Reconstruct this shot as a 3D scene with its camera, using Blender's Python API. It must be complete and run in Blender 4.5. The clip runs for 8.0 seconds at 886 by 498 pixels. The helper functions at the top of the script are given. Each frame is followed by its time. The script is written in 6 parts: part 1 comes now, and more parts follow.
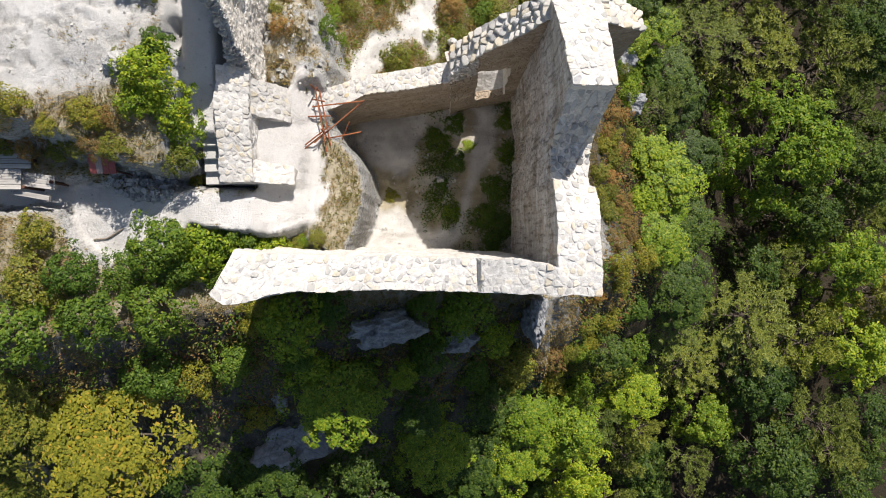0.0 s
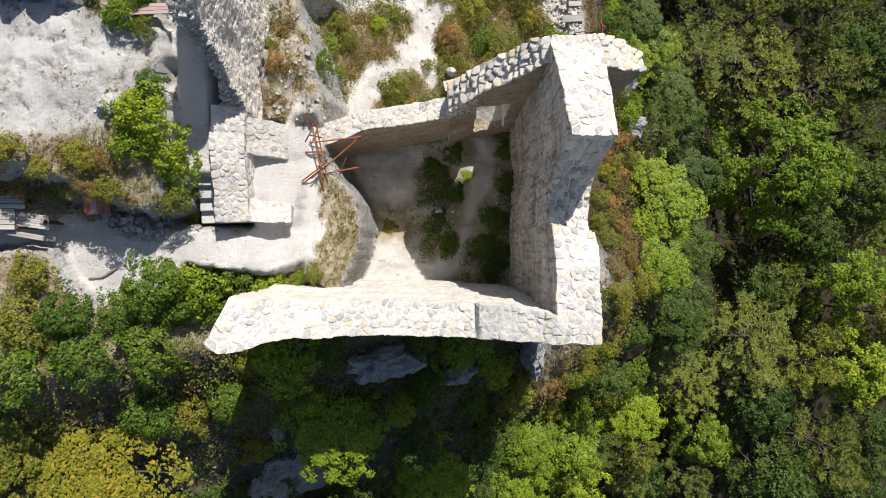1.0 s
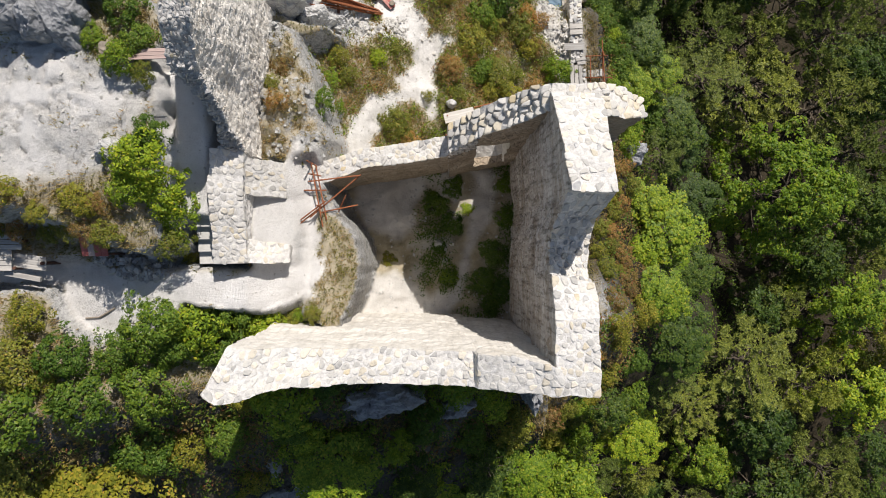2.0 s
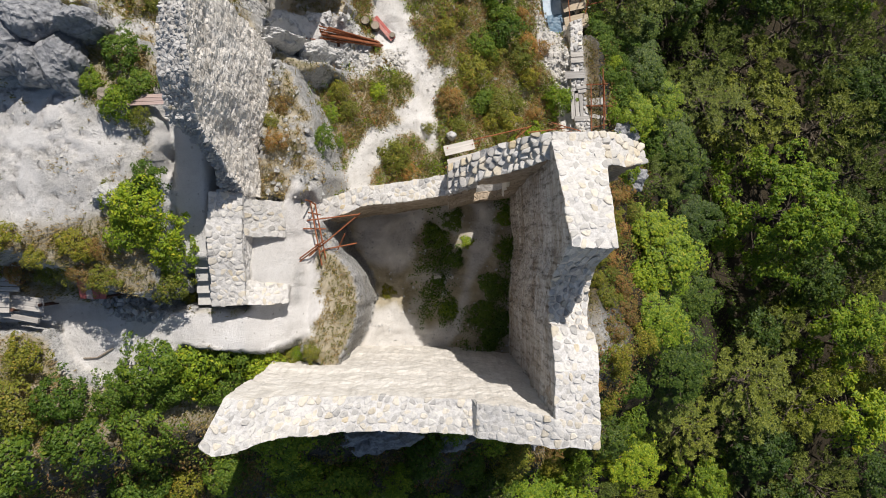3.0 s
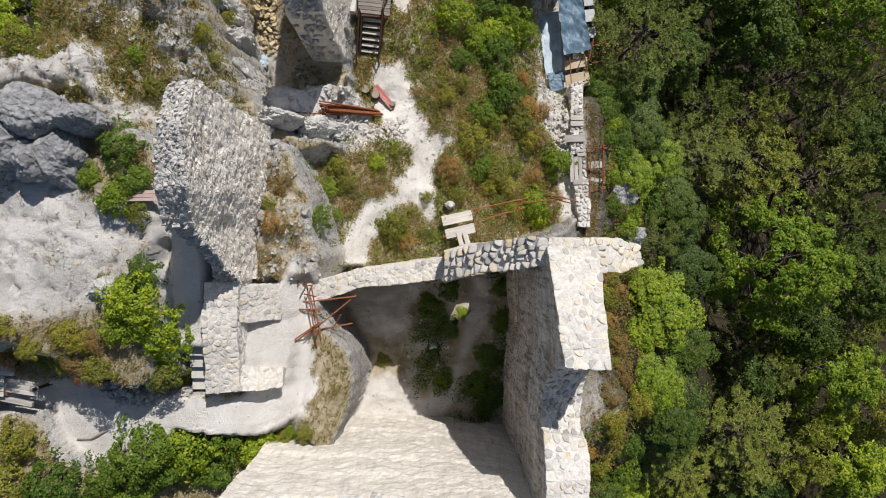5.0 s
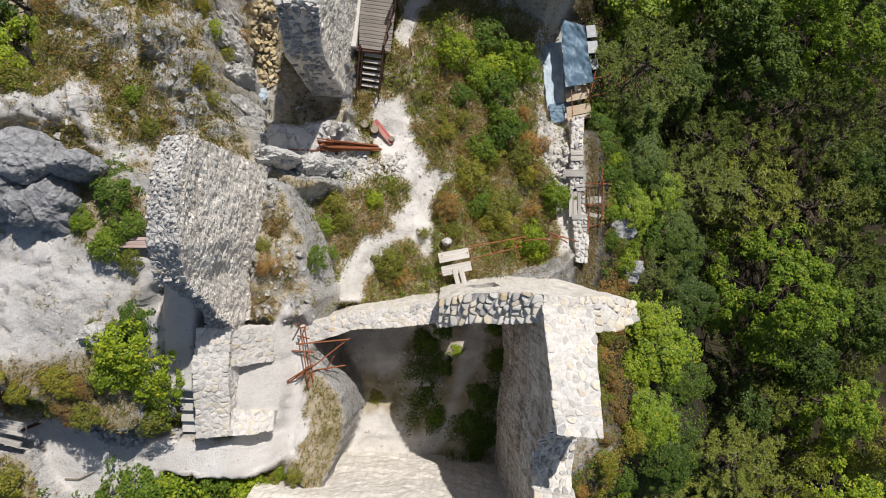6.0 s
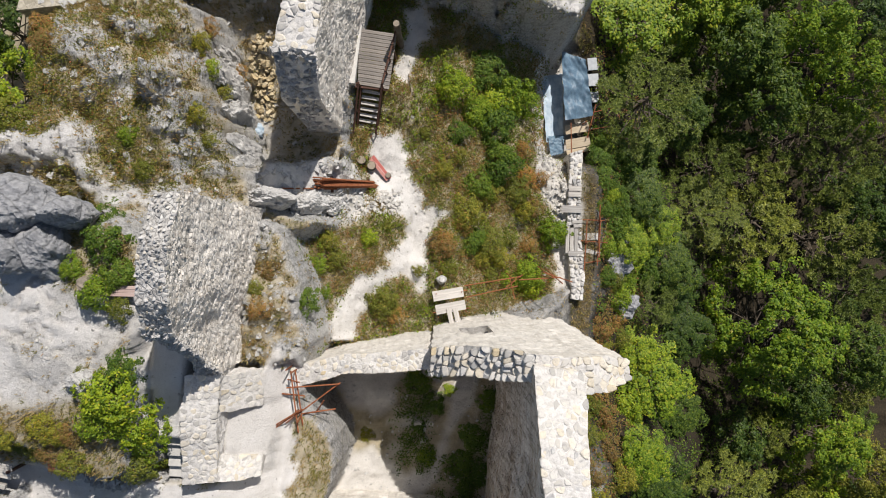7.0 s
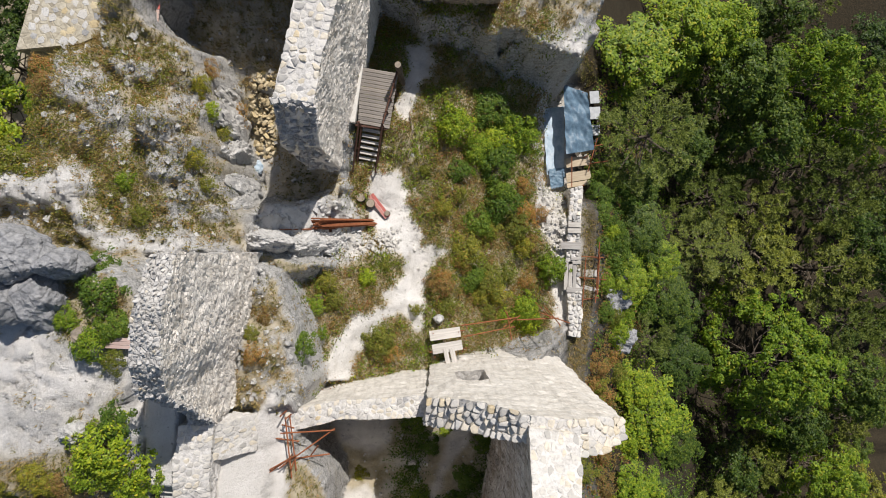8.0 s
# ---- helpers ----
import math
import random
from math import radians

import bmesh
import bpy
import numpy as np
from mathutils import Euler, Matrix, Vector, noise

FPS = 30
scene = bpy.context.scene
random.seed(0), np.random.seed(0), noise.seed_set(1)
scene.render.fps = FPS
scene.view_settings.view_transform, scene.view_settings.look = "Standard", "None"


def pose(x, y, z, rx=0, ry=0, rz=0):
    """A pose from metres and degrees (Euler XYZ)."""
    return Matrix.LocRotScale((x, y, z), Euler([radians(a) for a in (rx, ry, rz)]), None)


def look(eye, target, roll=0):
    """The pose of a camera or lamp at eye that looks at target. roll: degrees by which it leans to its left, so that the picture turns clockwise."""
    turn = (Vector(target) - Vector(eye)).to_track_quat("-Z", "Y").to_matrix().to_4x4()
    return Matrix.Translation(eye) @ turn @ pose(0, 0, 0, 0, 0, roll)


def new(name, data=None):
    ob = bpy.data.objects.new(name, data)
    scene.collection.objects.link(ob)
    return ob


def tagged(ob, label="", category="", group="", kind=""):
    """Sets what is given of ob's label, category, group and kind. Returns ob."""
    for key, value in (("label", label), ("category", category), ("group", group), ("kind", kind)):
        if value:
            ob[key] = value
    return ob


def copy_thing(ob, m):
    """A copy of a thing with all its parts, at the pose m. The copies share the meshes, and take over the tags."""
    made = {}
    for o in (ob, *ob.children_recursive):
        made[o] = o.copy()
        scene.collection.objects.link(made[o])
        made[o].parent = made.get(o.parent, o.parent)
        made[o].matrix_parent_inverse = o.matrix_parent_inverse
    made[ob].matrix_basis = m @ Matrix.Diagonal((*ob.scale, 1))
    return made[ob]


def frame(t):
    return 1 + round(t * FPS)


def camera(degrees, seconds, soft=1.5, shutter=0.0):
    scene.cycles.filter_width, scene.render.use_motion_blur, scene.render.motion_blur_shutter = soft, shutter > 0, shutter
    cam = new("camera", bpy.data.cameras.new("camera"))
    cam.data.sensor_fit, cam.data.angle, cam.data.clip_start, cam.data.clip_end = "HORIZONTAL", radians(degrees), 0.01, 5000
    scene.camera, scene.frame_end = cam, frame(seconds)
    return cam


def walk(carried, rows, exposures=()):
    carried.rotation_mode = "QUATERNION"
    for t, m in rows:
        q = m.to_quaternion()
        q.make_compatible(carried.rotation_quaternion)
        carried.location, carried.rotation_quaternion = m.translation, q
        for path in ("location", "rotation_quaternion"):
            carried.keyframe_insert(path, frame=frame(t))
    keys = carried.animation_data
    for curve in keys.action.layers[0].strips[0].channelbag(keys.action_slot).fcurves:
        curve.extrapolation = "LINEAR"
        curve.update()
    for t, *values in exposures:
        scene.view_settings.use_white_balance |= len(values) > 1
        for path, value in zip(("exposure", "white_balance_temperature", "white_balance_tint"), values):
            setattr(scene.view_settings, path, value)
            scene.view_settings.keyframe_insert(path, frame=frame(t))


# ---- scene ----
cam = camera(63.6, 8.0, soft=1.0)
METRES, EYE, TILT, LEAN, TURN = 15.0, 39.0, -90.0, 0.0, 0.0
ROWS = [
    (0.0, 0.0, 0.0, 0.0, 0.0, 0.0, -0.0),
    (0.5, 0.0034, 0.0088, 0.0544, -0.0, -0.02, 0.02),
    (1.0, 0.0059, 0.0192, 0.1102, 0.01, -0.04, -0.03),
    (2.5, 0.009, 0.0322, 0.2877, 0.03, -0.16, -0.51),
    (3.0, 0.0093, 0.0359, 0.3451, 0.03, -0.19, -0.58),
    (3.5, 0.0102, 0.0362, 0.4023, 0.05, -0.21, -0.59),
    (4.0, 0.0113, 0.0328, 0.4628, 0.04, -0.23, -0.69),
    (4.5, 0.013, 0.0306, 0.5277, 0.02, -0.27, -1.11),
    (6.0, 0.0212, 0.0491, 0.7228, -0.01, -0.33, -3.03),
    (6.5, 0.0246, 0.0556, 0.7899, -0.05, -0.35, -3.7),
    (7.0, 0.0264, 0.0646, 0.8569, -0.09, -0.36, -4.38),
    (7.5, 0.0253, 0.0712, 0.9252, -0.11, -0.39, -5.0),
    (8.0, 0.0199, 0.0748, 0.9944, -0.11, -0.42, -5.44),
]
walk(cam, [(t, pose(0, 0, EYE, TILT, LEAN, TURN) @ pose(METRES * x, METRES * y, METRES * z, 90 + pitch, roll, yaw)) for t, x, y, z, yaw, pitch, roll in ROWS],
     exposures=((0.0, 0.55), (1.0, 0.49), (2.5, 0.30), (4.0, 0.18), (6.0, 0.22), (8.0, 0.28)))

# ---- world, sun, exposure ----
SUN_DIR = Vector((0.30, 0.81, 1.0)).normalized()          # towards the sun
world = bpy.data.worlds.new("sky")
scene.world = world
world.use_nodes = True
wn = world.node_tree.nodes
sky = wn.new("ShaderNodeTexSky")
sky.sky_type, sky.sun_disc = "NISHITA", False
sky.sun_elevation = math.asin(SUN_DIR.z)
sky.sun_rotation = math.atan2(SUN_DIR.x, SUN_DIR.y)
world.node_tree.links.new(sky.outputs["Color"], wn["Background"].inputs["Color"])
wn["Background"].inputs["Strength"].default_value = 0.071
sun = new("sun", bpy.data.lights.new("sun", "SUN"))
sun.data.energy, sun.data.angle, sun.data.color = 4.5, radians(0.53), (1.0, 0.94, 0.885)
sun.matrix_world = look((0, 0, 60), Vector((0, 0, 60)) - SUN_DIR)


# ---- materials ----
def material(name, build, rough=0.9, metal=0.0):
    """A Principled material; build(tree, bsdf) wires its colour and relief."""
    m = bpy.data.materials.new(name)
    m.use_nodes = True
    bsdf = m.node_tree.nodes["Principled BSDF"]
    bsdf.inputs["Roughness"].default_value = rough
    bsdf.inputs["Metallic"].default_value = metal
    bsdf.inputs["Specular IOR Level"].default_value = 0.25
    build(m.node_tree, bsdf)
    return m


def node(tree, kind, **values):
    n = tree.nodes.new(kind)
    for key, value in values.items():
        n.inputs[key].default_value = value
    return n


def coords(tree):
    return tree.nodes.new("ShaderNodeTexCoord").outputs["Object"]


def grain(tree, where, scale, detail=5.0, rough=0.6):
    n = node(tree, "ShaderNodeTexNoise", Scale=scale, Detail=detail, Roughness=rough)
    tree.links.new(where, n.inputs["Vector"])
    return n.outputs["Fac"]


def ramp(tree, fac, stops):
    r = tree.nodes.new("ShaderNodeValToRGB")
    el = r.color_ramp.elements
    while len(el) < len(stops):
        el.new(0.5)
    for e, (p, c) in zip(el, stops):
        e.position, e.color = p, (*c, 1)
    tree.links.new(fac, r.inputs["Fac"])
    return r.outputs["Color"]


def mix(tree, fac, a, b, how="MIX"):
    m = tree.nodes.new("ShaderNodeMix")
    m.data_type, m.blend_type = "RGBA", how
    for sock, value in ((m.inputs["Factor"], fac), (m.inputs["A"], a), (m.inputs["B"], b)):
        if isinstance(value, (int, float)):
            sock.default_value = value
        elif isinstance(value, tuple):
            sock.default_value = (*value, 1)
        else:
            tree.links.new(value, sock)
    return m.outputs["Result"]


def bump(tree, bsdf, height, strength=0.5, distance=0.05):
    b = node(tree, "ShaderNodeBump", Strength=strength, Distance=distance)
    tree.links.new(height, b.inputs["Height"])
    tree.links.new(b.outputs["Normal"], bsdf.inputs["Normal"])


def attribute(tree, name):
    a = tree.nodes.new("ShaderNodeAttribute")
    a.attribute_name = name
    return a.outputs["Fac"]


def node_colour(tree, where):
    n = node(tree, "ShaderNodeTexNoise", Scale=2.0, Detail=3.0)
    tree.links.new(where, n.inputs["Vector"])
    return n.outputs["Color"]


def build_ground(tree, bsdf):
    p = coords(tree)
    fine, mid, big = grain(tree, p, 9.0, 7.0, 0.7), grain(tree, p, 1.3), grain(tree, p, 0.35, 6.0)
    grit = grain(tree, p, 28.0, 4.0, 0.75)
    soil = ramp(tree, mid, [(0.3, (0.22, 0.19, 0.11)), (0.5, (0.39, 0.335, 0.23)), (0.75, (0.52, 0.46, 0.36))])
    soil = mix(tree, ramp(tree, fine, [(0.5, (0, 0, 0)), (0.65, (0.6, 0.6, 0.6))]), soil, (0.34, 0.31, 0.24))
    chalk = ramp(tree, mid, [(0.25, (0.58, 0.56, 0.53)), (0.5, (0.69, 0.67, 0.64)), (0.8, (0.74, 0.725, 0.70))])
    chalk = mix(tree, ramp(tree, big, [(0.47, (0, 0, 0)), (0.60, (0.4, 0.4, 0.4))]), chalk, ramp(tree, fine, [(0.3, (0.30, 0.29, 0.27)), (0.6, (0.53, 0.505, 0.465))]))
    chalk = mix(tree, ramp(tree, grit, [(0.58, (0, 0, 0)), (0.74, (0.35, 0.35, 0.35))]), chalk, (0.40, 0.38, 0.34))
    rock = ramp(tree, fine, [(0.25, (0.15, 0.15, 0.15)), (0.42, (0.32, 0.32, 0.315)), (0.58, (0.46, 0.455, 0.44)), (0.75, (0.58, 0.57, 0.545))])
    rock = mix(tree, ramp(tree, mid, [(0.5, (0, 0, 0)), (0.65, (0.6, 0.6, 0.6))]), rock, ramp(tree, grit, [(0.3, (0.22, 0.20, 0.16)), (0.6, (0.46, 0.44, 0.39))]))
    split = tree.nodes.new("ShaderNodeTexVoronoi")
    split.feature = "DISTANCE_TO_EDGE"
    split.inputs["Scale"].default_value = 1.1
    bent = mix(tree, 0.22, p, node_colour(tree, p), "ADD")
    tree.links.new(bent, split.inputs["Vector"])
    crack = ramp(tree, split.outputs["Distance"], [(0.0, (0.30, 0.29, 0.28)), (0.025, (0.75, 0.75, 0.74)), (0.07, (1, 1, 1))])
    rock = mix(tree, 0.55, rock, crack, "MULTIPLY")
    rock = mix(tree, 1.0, rock, ramp(tree, grit, [(0.36, (0.42, 0.42, 0.43)), (0.47, (0.95, 0.95, 0.95)), (0.62, (1.25, 1.24, 1.22))]), "MULTIPLY")
    rock = mix(tree, ramp(tree, grain(tree, p, 3.2, 6.0, 0.75), [(0.55, (0, 0, 0)), (0.63, (0.75, 0.75, 0.75))]), rock, (0.10, 0.10, 0.085))
    chalk = mix(tree, 0.8, chalk, ramp(tree, grit, [(0.36, (0.72, 0.71, 0.70)), (0.46, (1, 1, 1))]), "MULTIPLY")
    # Leaf litter, blackened so its colour holds the deep shade under the trees.
    shaded_litter = ramp(tree, fine, [(0.3, (0.014, 0.013, 0.008)), (0.5, (0.032, 0.026, 0.015)), (0.7, (0.075, 0.052, 0.03))])
    c = mix(tree, attribute(tree, "rock"), soil, rock)
    c = mix(tree, attribute(tree, "chalk"), c, chalk)
    c = mix(tree, attribute(tree, "wood"), c, shaded_litter)
    tree.links.new(c, bsdf.inputs["Base Color"])
    bump(tree, bsdf, mix(tree, 0.75, mid, mix(tree, 0.4, fine, grit)), 1.0, 0.15)


def stone_material(name, dark, mean, light, warm, scale=6.0):
    def build(tree, bsdf):
        info = tree.nodes.new("ShaderNodeObjectInfo").outputs["Random"]
        p = mix(tree, 1.0, coords(tree), ramp(tree, info, [(0.0, (0, 0, 0)), (1.0, (90, 70, 50))]), "ADD")
        tone = ramp(tree, info, [(0.0, dark), (0.25, mean), (0.7, light), (0.92, light), (1.0, warm)])
        fine = grain(tree, p, scale, 6.0, 0.7)
        spots = ramp(tree, fine, [(0.3, (0.58, 0.58, 0.59)), (0.46, (0.93, 0.93, 0.93)), (0.7, (1.08, 1.06, 1.0))])
        tree.links.new(mix(tree, 1.0, tone, spots, "MULTIPLY"), bsdf.inputs["Base Color"])
        bump(tree, bsdf, fine, 0.6, 0.04)
    return material(name, build, 0.92)


def masonry_material(name, dark, mean, light, stone=3.0, relief=0.06, bands=0.0, joints=1.0, drips=0.0):
    """Rubble in mortar: cells of stone, two scales of stain, and courses where bands is set."""
    def build(tree, bsdf):
        p = coords(tree)
        stretch = node(tree, "ShaderNodeMapping")
        stretch.inputs["Scale"].default_value = (1, 1, 1.7)
        tree.links.new(p, stretch.inputs["Vector"])
        warp = node(tree, "ShaderNodeTexVoronoi", Scale=stone)
        tree.links.new(stretch.outputs["Vector"], warp.inputs["Vector"])
        edge = tree.nodes.new("ShaderNodeTexVoronoi")
        edge.feature = "DISTANCE_TO_EDGE"
        edge.inputs["Scale"].default_value = stone
        tree.links.new(stretch.outputs["Vector"], edge.inputs["Vector"])
        joint = ramp(tree, edge.outputs["Distance"], [(0.0, (0, 0, 0)), (0.12, (1, 1, 1))])
        fine, big = grain(tree, p, 7.0, 6.0, 0.7), grain(tree, p, 0.6)
        tone = ramp(tree, warp.outputs["Color"], [(0.2, dark), (0.5, mean), (0.8, light)])
        c = mix(tree, joint, mean, mix(tree, 0.35 + 0.65 * joints, mean, tone))
        c = mix(tree, ramp(tree, big, [(0.35, (0, 0, 0)), (0.65, (0.8, 0.8, 0.8))]), c, light)
        stain = ramp(tree, fine, [(0.3, (0.6, 0.59, 0.57)), (0.55, (1, 1, 1))])
        c = mix(tree, 0.5 if drips else 0.9, c, stain, "MULTIPLY")
        if bands:
            flat = node(tree, "ShaderNodeMapping")
            flat.inputs["Scale"].default_value = (0.08, 0.08, 1.1)
            tree.links.new(p, flat.inputs["Vector"])
            course = grain(tree, flat.outputs["Vector"], 1.6, 4.0)
            c = mix(tree, bands, c, ramp(tree, course, [(0.35, dark), (0.5, mean), (0.6, light)]))
        if drips:
            run = node(tree, "ShaderNodeMapping")
            run.inputs["Scale"].default_value = (1, 1, 0.10)
            tree.links.new(p, run.inputs["Vector"])
            streak = grain(tree, run.outputs["Vector"], 5.0, 5.0, 0.65)
            c = mix(tree, drips, c, ramp(tree, streak, [(0.34, (0.42, 0.39, 0.35)), (0.48, (0.92, 0.91, 0.89)), (0.6, (1.06, 1.05, 1.03))]), "MULTIPLY")
        tree.links.new(c, bsdf.inputs["Base Color"])
        bump(tree, bsdf, mix(tree, 1.0 - 0.5 * joints, joint, mix(tree, 0.5, fine, grain(tree, p, 2.2, 5.0))), 0.9, relief)
    return material(name, build, 0.95)


def leaf_material(name, stops, glow=0.36):
    """Leaves: each its own tone, each plant its own shade, some light through the blade."""
    m = bpy.data.materials.new(name)
    m.use_nodes = True
    tree = m.node_tree
    bsdf, out = tree.nodes["Principled BSDF"], tree.nodes["Material Output"]
    geo = tree.nodes.new("ShaderNodeNewGeometry").outputs["Random Per Island"]
    info = tree.nodes.new("ShaderNodeObjectInfo").outputs["Random"]
    c = ramp(tree, geo, stops)
    c = mix(tree, 1.0, c, ramp(tree, info, [(0.0, (0.72, 0.80, 0.78)), (0.5, (1.0, 1.0, 1.0)), (1.0, (1.36, 1.25, 1.0))]), "MULTIPLY")
    tree.links.new(c, bsdf.inputs["Base Color"])
    bsdf.inputs["Roughness"].default_value, bsdf.inputs["Specular IOR Level"].default_value = 0.5, 0.32
    thin = tree.nodes.new("ShaderNodeBsdfTranslucent")
    tree.links.new(c, thin.inputs["Color"])
    both = tree.nodes.new("ShaderNodeMixShader")
    both.inputs["Fac"].default_value = glow
    tree.links.new(bsdf.outputs[0], both.inputs[1])
    tree.links.new(thin.outputs[0], both.inputs[2])
    tree.links.new(both.outputs[0], out.inputs["Surface"])
    return m


def grained(name, stops, scale, rough, metal=0.0, along=(1, 1, 1), relief=0.01):
    """A plain worn surface: wood with its grain along one axis, rust, cloth."""
    def build(tree, bsdf):
        p = coords(tree)
        mp = node(tree, "ShaderNodeMapping")
        mp.inputs["Scale"].default_value = along
        tree.links.new(p, mp.inputs["Vector"])
        info = tree.nodes.new("ShaderNodeObjectInfo").outputs["Random"]
        f = grain(tree, mp.outputs["Vector"], scale, 6.0, 0.65)
        c = mix(tree, 1.0, ramp(tree, f, stops), ramp(tree, info, [(0, (0.8, 0.8, 0.8)), (1, (1.1, 1.08, 1.05))]), "MULTIPLY")
        tree.links.new(c, bsdf.inputs["Base Color"])
        bump(tree, bsdf, f, 0.5, relief)
    return material(name, build, rough, metal)


GROUND = material("ground", build_ground, 0.95)
STONE = stone_material("limestone", (0.37, 0.36, 0.34), (0.49, 0.47, 0.435), (0.59, 0.57, 0.53), (0.54, 0.47, 0.35))
BUFF_STONE = stone_material("buff_limestone", (0.50, 0.45, 0.36), (0.57, 0.52, 0.43), (0.63, 0.58, 0.49), (0.54, 0.45, 0.30))
GREY_STONE = stone_material("grey_limestone", (0.27, 0.27, 0.27), (0.40, 0.395, 0.385), (0.53, 0.52, 0.50), (0.46, 0.42, 0.34))
OCHRE_STONE = stone_material("ochre_stone", (0.34, 0.27, 0.16), (0.46, 0.37, 0.22), (0.54, 0.46, 0.31), (0.58, 0.46, 0.24))
def rock_material(name, dark, mean, light):
    """Bare weathered rock: lichen specks, pits and cracks at three scales."""
    def build(tree, bsdf):
        p = coords(tree)
        fine, mid, grit = grain(tree, p, 6.0, 8.0, 0.72), grain(tree, p, 1.6, 5.0), grain(tree, p, 24.0, 4.0, 0.7)
        crack = tree.nodes.new("ShaderNodeTexVoronoi")
        crack.feature = "DISTANCE_TO_EDGE"
        crack.inputs["Scale"].default_value = 0.9
        tree.links.new(mix(tree, 0.12, p, node_colour(tree, p)), crack.inputs["Vector"])
        line = ramp(tree, crack.outputs["Distance"], [(0.0, (0.62, 0.62, 0.62)), (0.03, (1, 1, 1))])
        c = ramp(tree, fine, [(0.3, dark), (0.5, mean), (0.7, light)])
        c = mix(tree, ramp(tree, mid, [(0.4, (0, 0, 0)), (0.65, (0.6, 0.6, 0.6))]), c, light)
        c = mix(tree, ramp(tree, grit, [(0.56, (0, 0, 0)), (0.7, (0.6, 0.6, 0.6))]), c, dark)
        tree.links.new(mix(tree, 0.8, c, line, "MULTIPLY"), bsdf.inputs["Base Color"])
        bump(tree, bsdf, mix(tree, 0.35, mix(tree, 0.5, fine, grit), line), 1.0, 0.12)
    return material(name, build, 0.95)


BOULDER = rock_material("weathered_rock", (0.12, 0.125, 0.135), (0.27, 0.275, 0.285), (0.42, 0.42, 0.42))
PALE_ROCK = rock_material("pale_rock", (0.30, 0.295, 0.285), (0.50, 0.49, 0.47), (0.63, 0.62, 0.595))
MORTAR = masonry_material("lime_mortar", (0.43, 0.415, 0.385), (0.55, 0.53, 0.50), (0.62, 0.60, 0.57), 3.2, 0.09, 0.0, 0.1)
PLASTER = masonry_material("old_plaster", (0.47, 0.425, 0.365), (0.60, 0.57, 0.515), (0.68, 0.65, 0.60), 2.6, 0.05, 0.2, 0.35, 0.3)
# Stains and courses, with the shade on the east inner faces in the brown.
BANDED_SHADE = masonry_material("stained_shade_plaster", (0.22, 0.155, 0.10), (0.40, 0.34, 0.275), (0.66, 0.64, 0.61), 2.4, 0.11, 0.3, 0.8, 1.0)
# Brown stone, darkened by colour for the shade on the north inner faces.
BROWN_SHADE_WALL = masonry_material("brown_shade_masonry", (0.20, 0.15, 0.10), (0.35, 0.28, 0.20), (0.48, 0.40, 0.31), 3.4, 0.10, 0.3, 1.0)
# Light is lifted into this pale colour for the curtain's sun-grazed east face.
RUBBLE = masonry_material("rubble_wall", (0.47, 0.42, 0.35), (0.69, 0.64, 0.57), (0.79, 0.755, 0.70), 5.0, 0.07, 0.0, 0.8, 0.5)
# Greyer copy: on the curtain's top the colour is toned down against full sun.
GREY_RUBBLE = masonry_material("grey_rubble", (0.27, 0.26, 0.245), (0.44, 0.425, 0.40), (0.56, 0.54, 0.51), 5.5, 0.08, 0.0, 0.9)
PAVING = masonry_material("old_paving", (0.27, 0.24, 0.18), (0.38, 0.34, 0.26), (0.46, 0.42, 0.33), 3.0, 0.04)
LEAF_BRIGHT = leaf_material("bright_leaf", [(0.0, (0.09, 0.16, 0.012)), (0.5, (0.20, 0.295, 0.018)), (0.9, (0.32, 0.39, 0.026)), (1.0, (0.45, 0.40, 0.038))])
# Dark green deepened further: the shade between the crowns is in this colour.
LEAF_DEEP_SHADE = leaf_material("deep_green_shade_leaf", [(0.0, (0.026, 0.056, 0.008)), (0.6, (0.062, 0.11, 0.014)), (1.0, (0.13, 0.175, 0.022))])
LEAF_DARK = leaf_material("dark_leaf", [(0.0, (0.055, 0.105, 0.013)), (0.6, (0.105, 0.18, 0.019)), (1.0, (0.19, 0.245, 0.026))])
LEAF_YELLOW = leaf_material("yellowing_leaf", [(0.0, (0.11, 0.135, 0.018)), (0.5, (0.19, 0.205, 0.025)), (0.9, (0.28, 0.27, 0.036)), (1.0, (0.40, 0.27, 0.05))])
LEAF_RUSTY = leaf_material("rusty_leaf", [(0.0, (0.186, 0.160, 0.040)), (0.4, (0.290, 0.200, 0.055)), (0.8, (0.371, 0.210, 0.070)), (1.0, (0.348, 0.100, 0.045))])
NEEDLE = leaf_material("pine_needle", [(0.0, (0.075, 0.105, 0.018)), (0.6, (0.175, 0.21, 0.036)), (1.0, (0.29, 0.32, 0.06))], 0.3)
DRY_GRASS = leaf_material("dry_grass", [(0.0, (0.26, 0.215, 0.07)), (0.4, (0.42, 0.32, 0.12)), (0.8, (0.56, 0.42, 0.20)), (1.0, (0.45, 0.24, 0.09))], 0.35)
GREEN_GRASS = leaf_material("green_grass", [(0.0, (0.12, 0.135, 0.028)), (0.5, (0.21, 0.21, 0.042)), (1.0, (0.34, 0.28, 0.075))], 0.3)
RUST = grained("rusty_steel", [(0.3, (0.16, 0.055, 0.025)), (0.55, (0.30, 0.11, 0.05)), (0.75, (0.38, 0.17, 0.09))], 9.0, 0.8, 0.2)
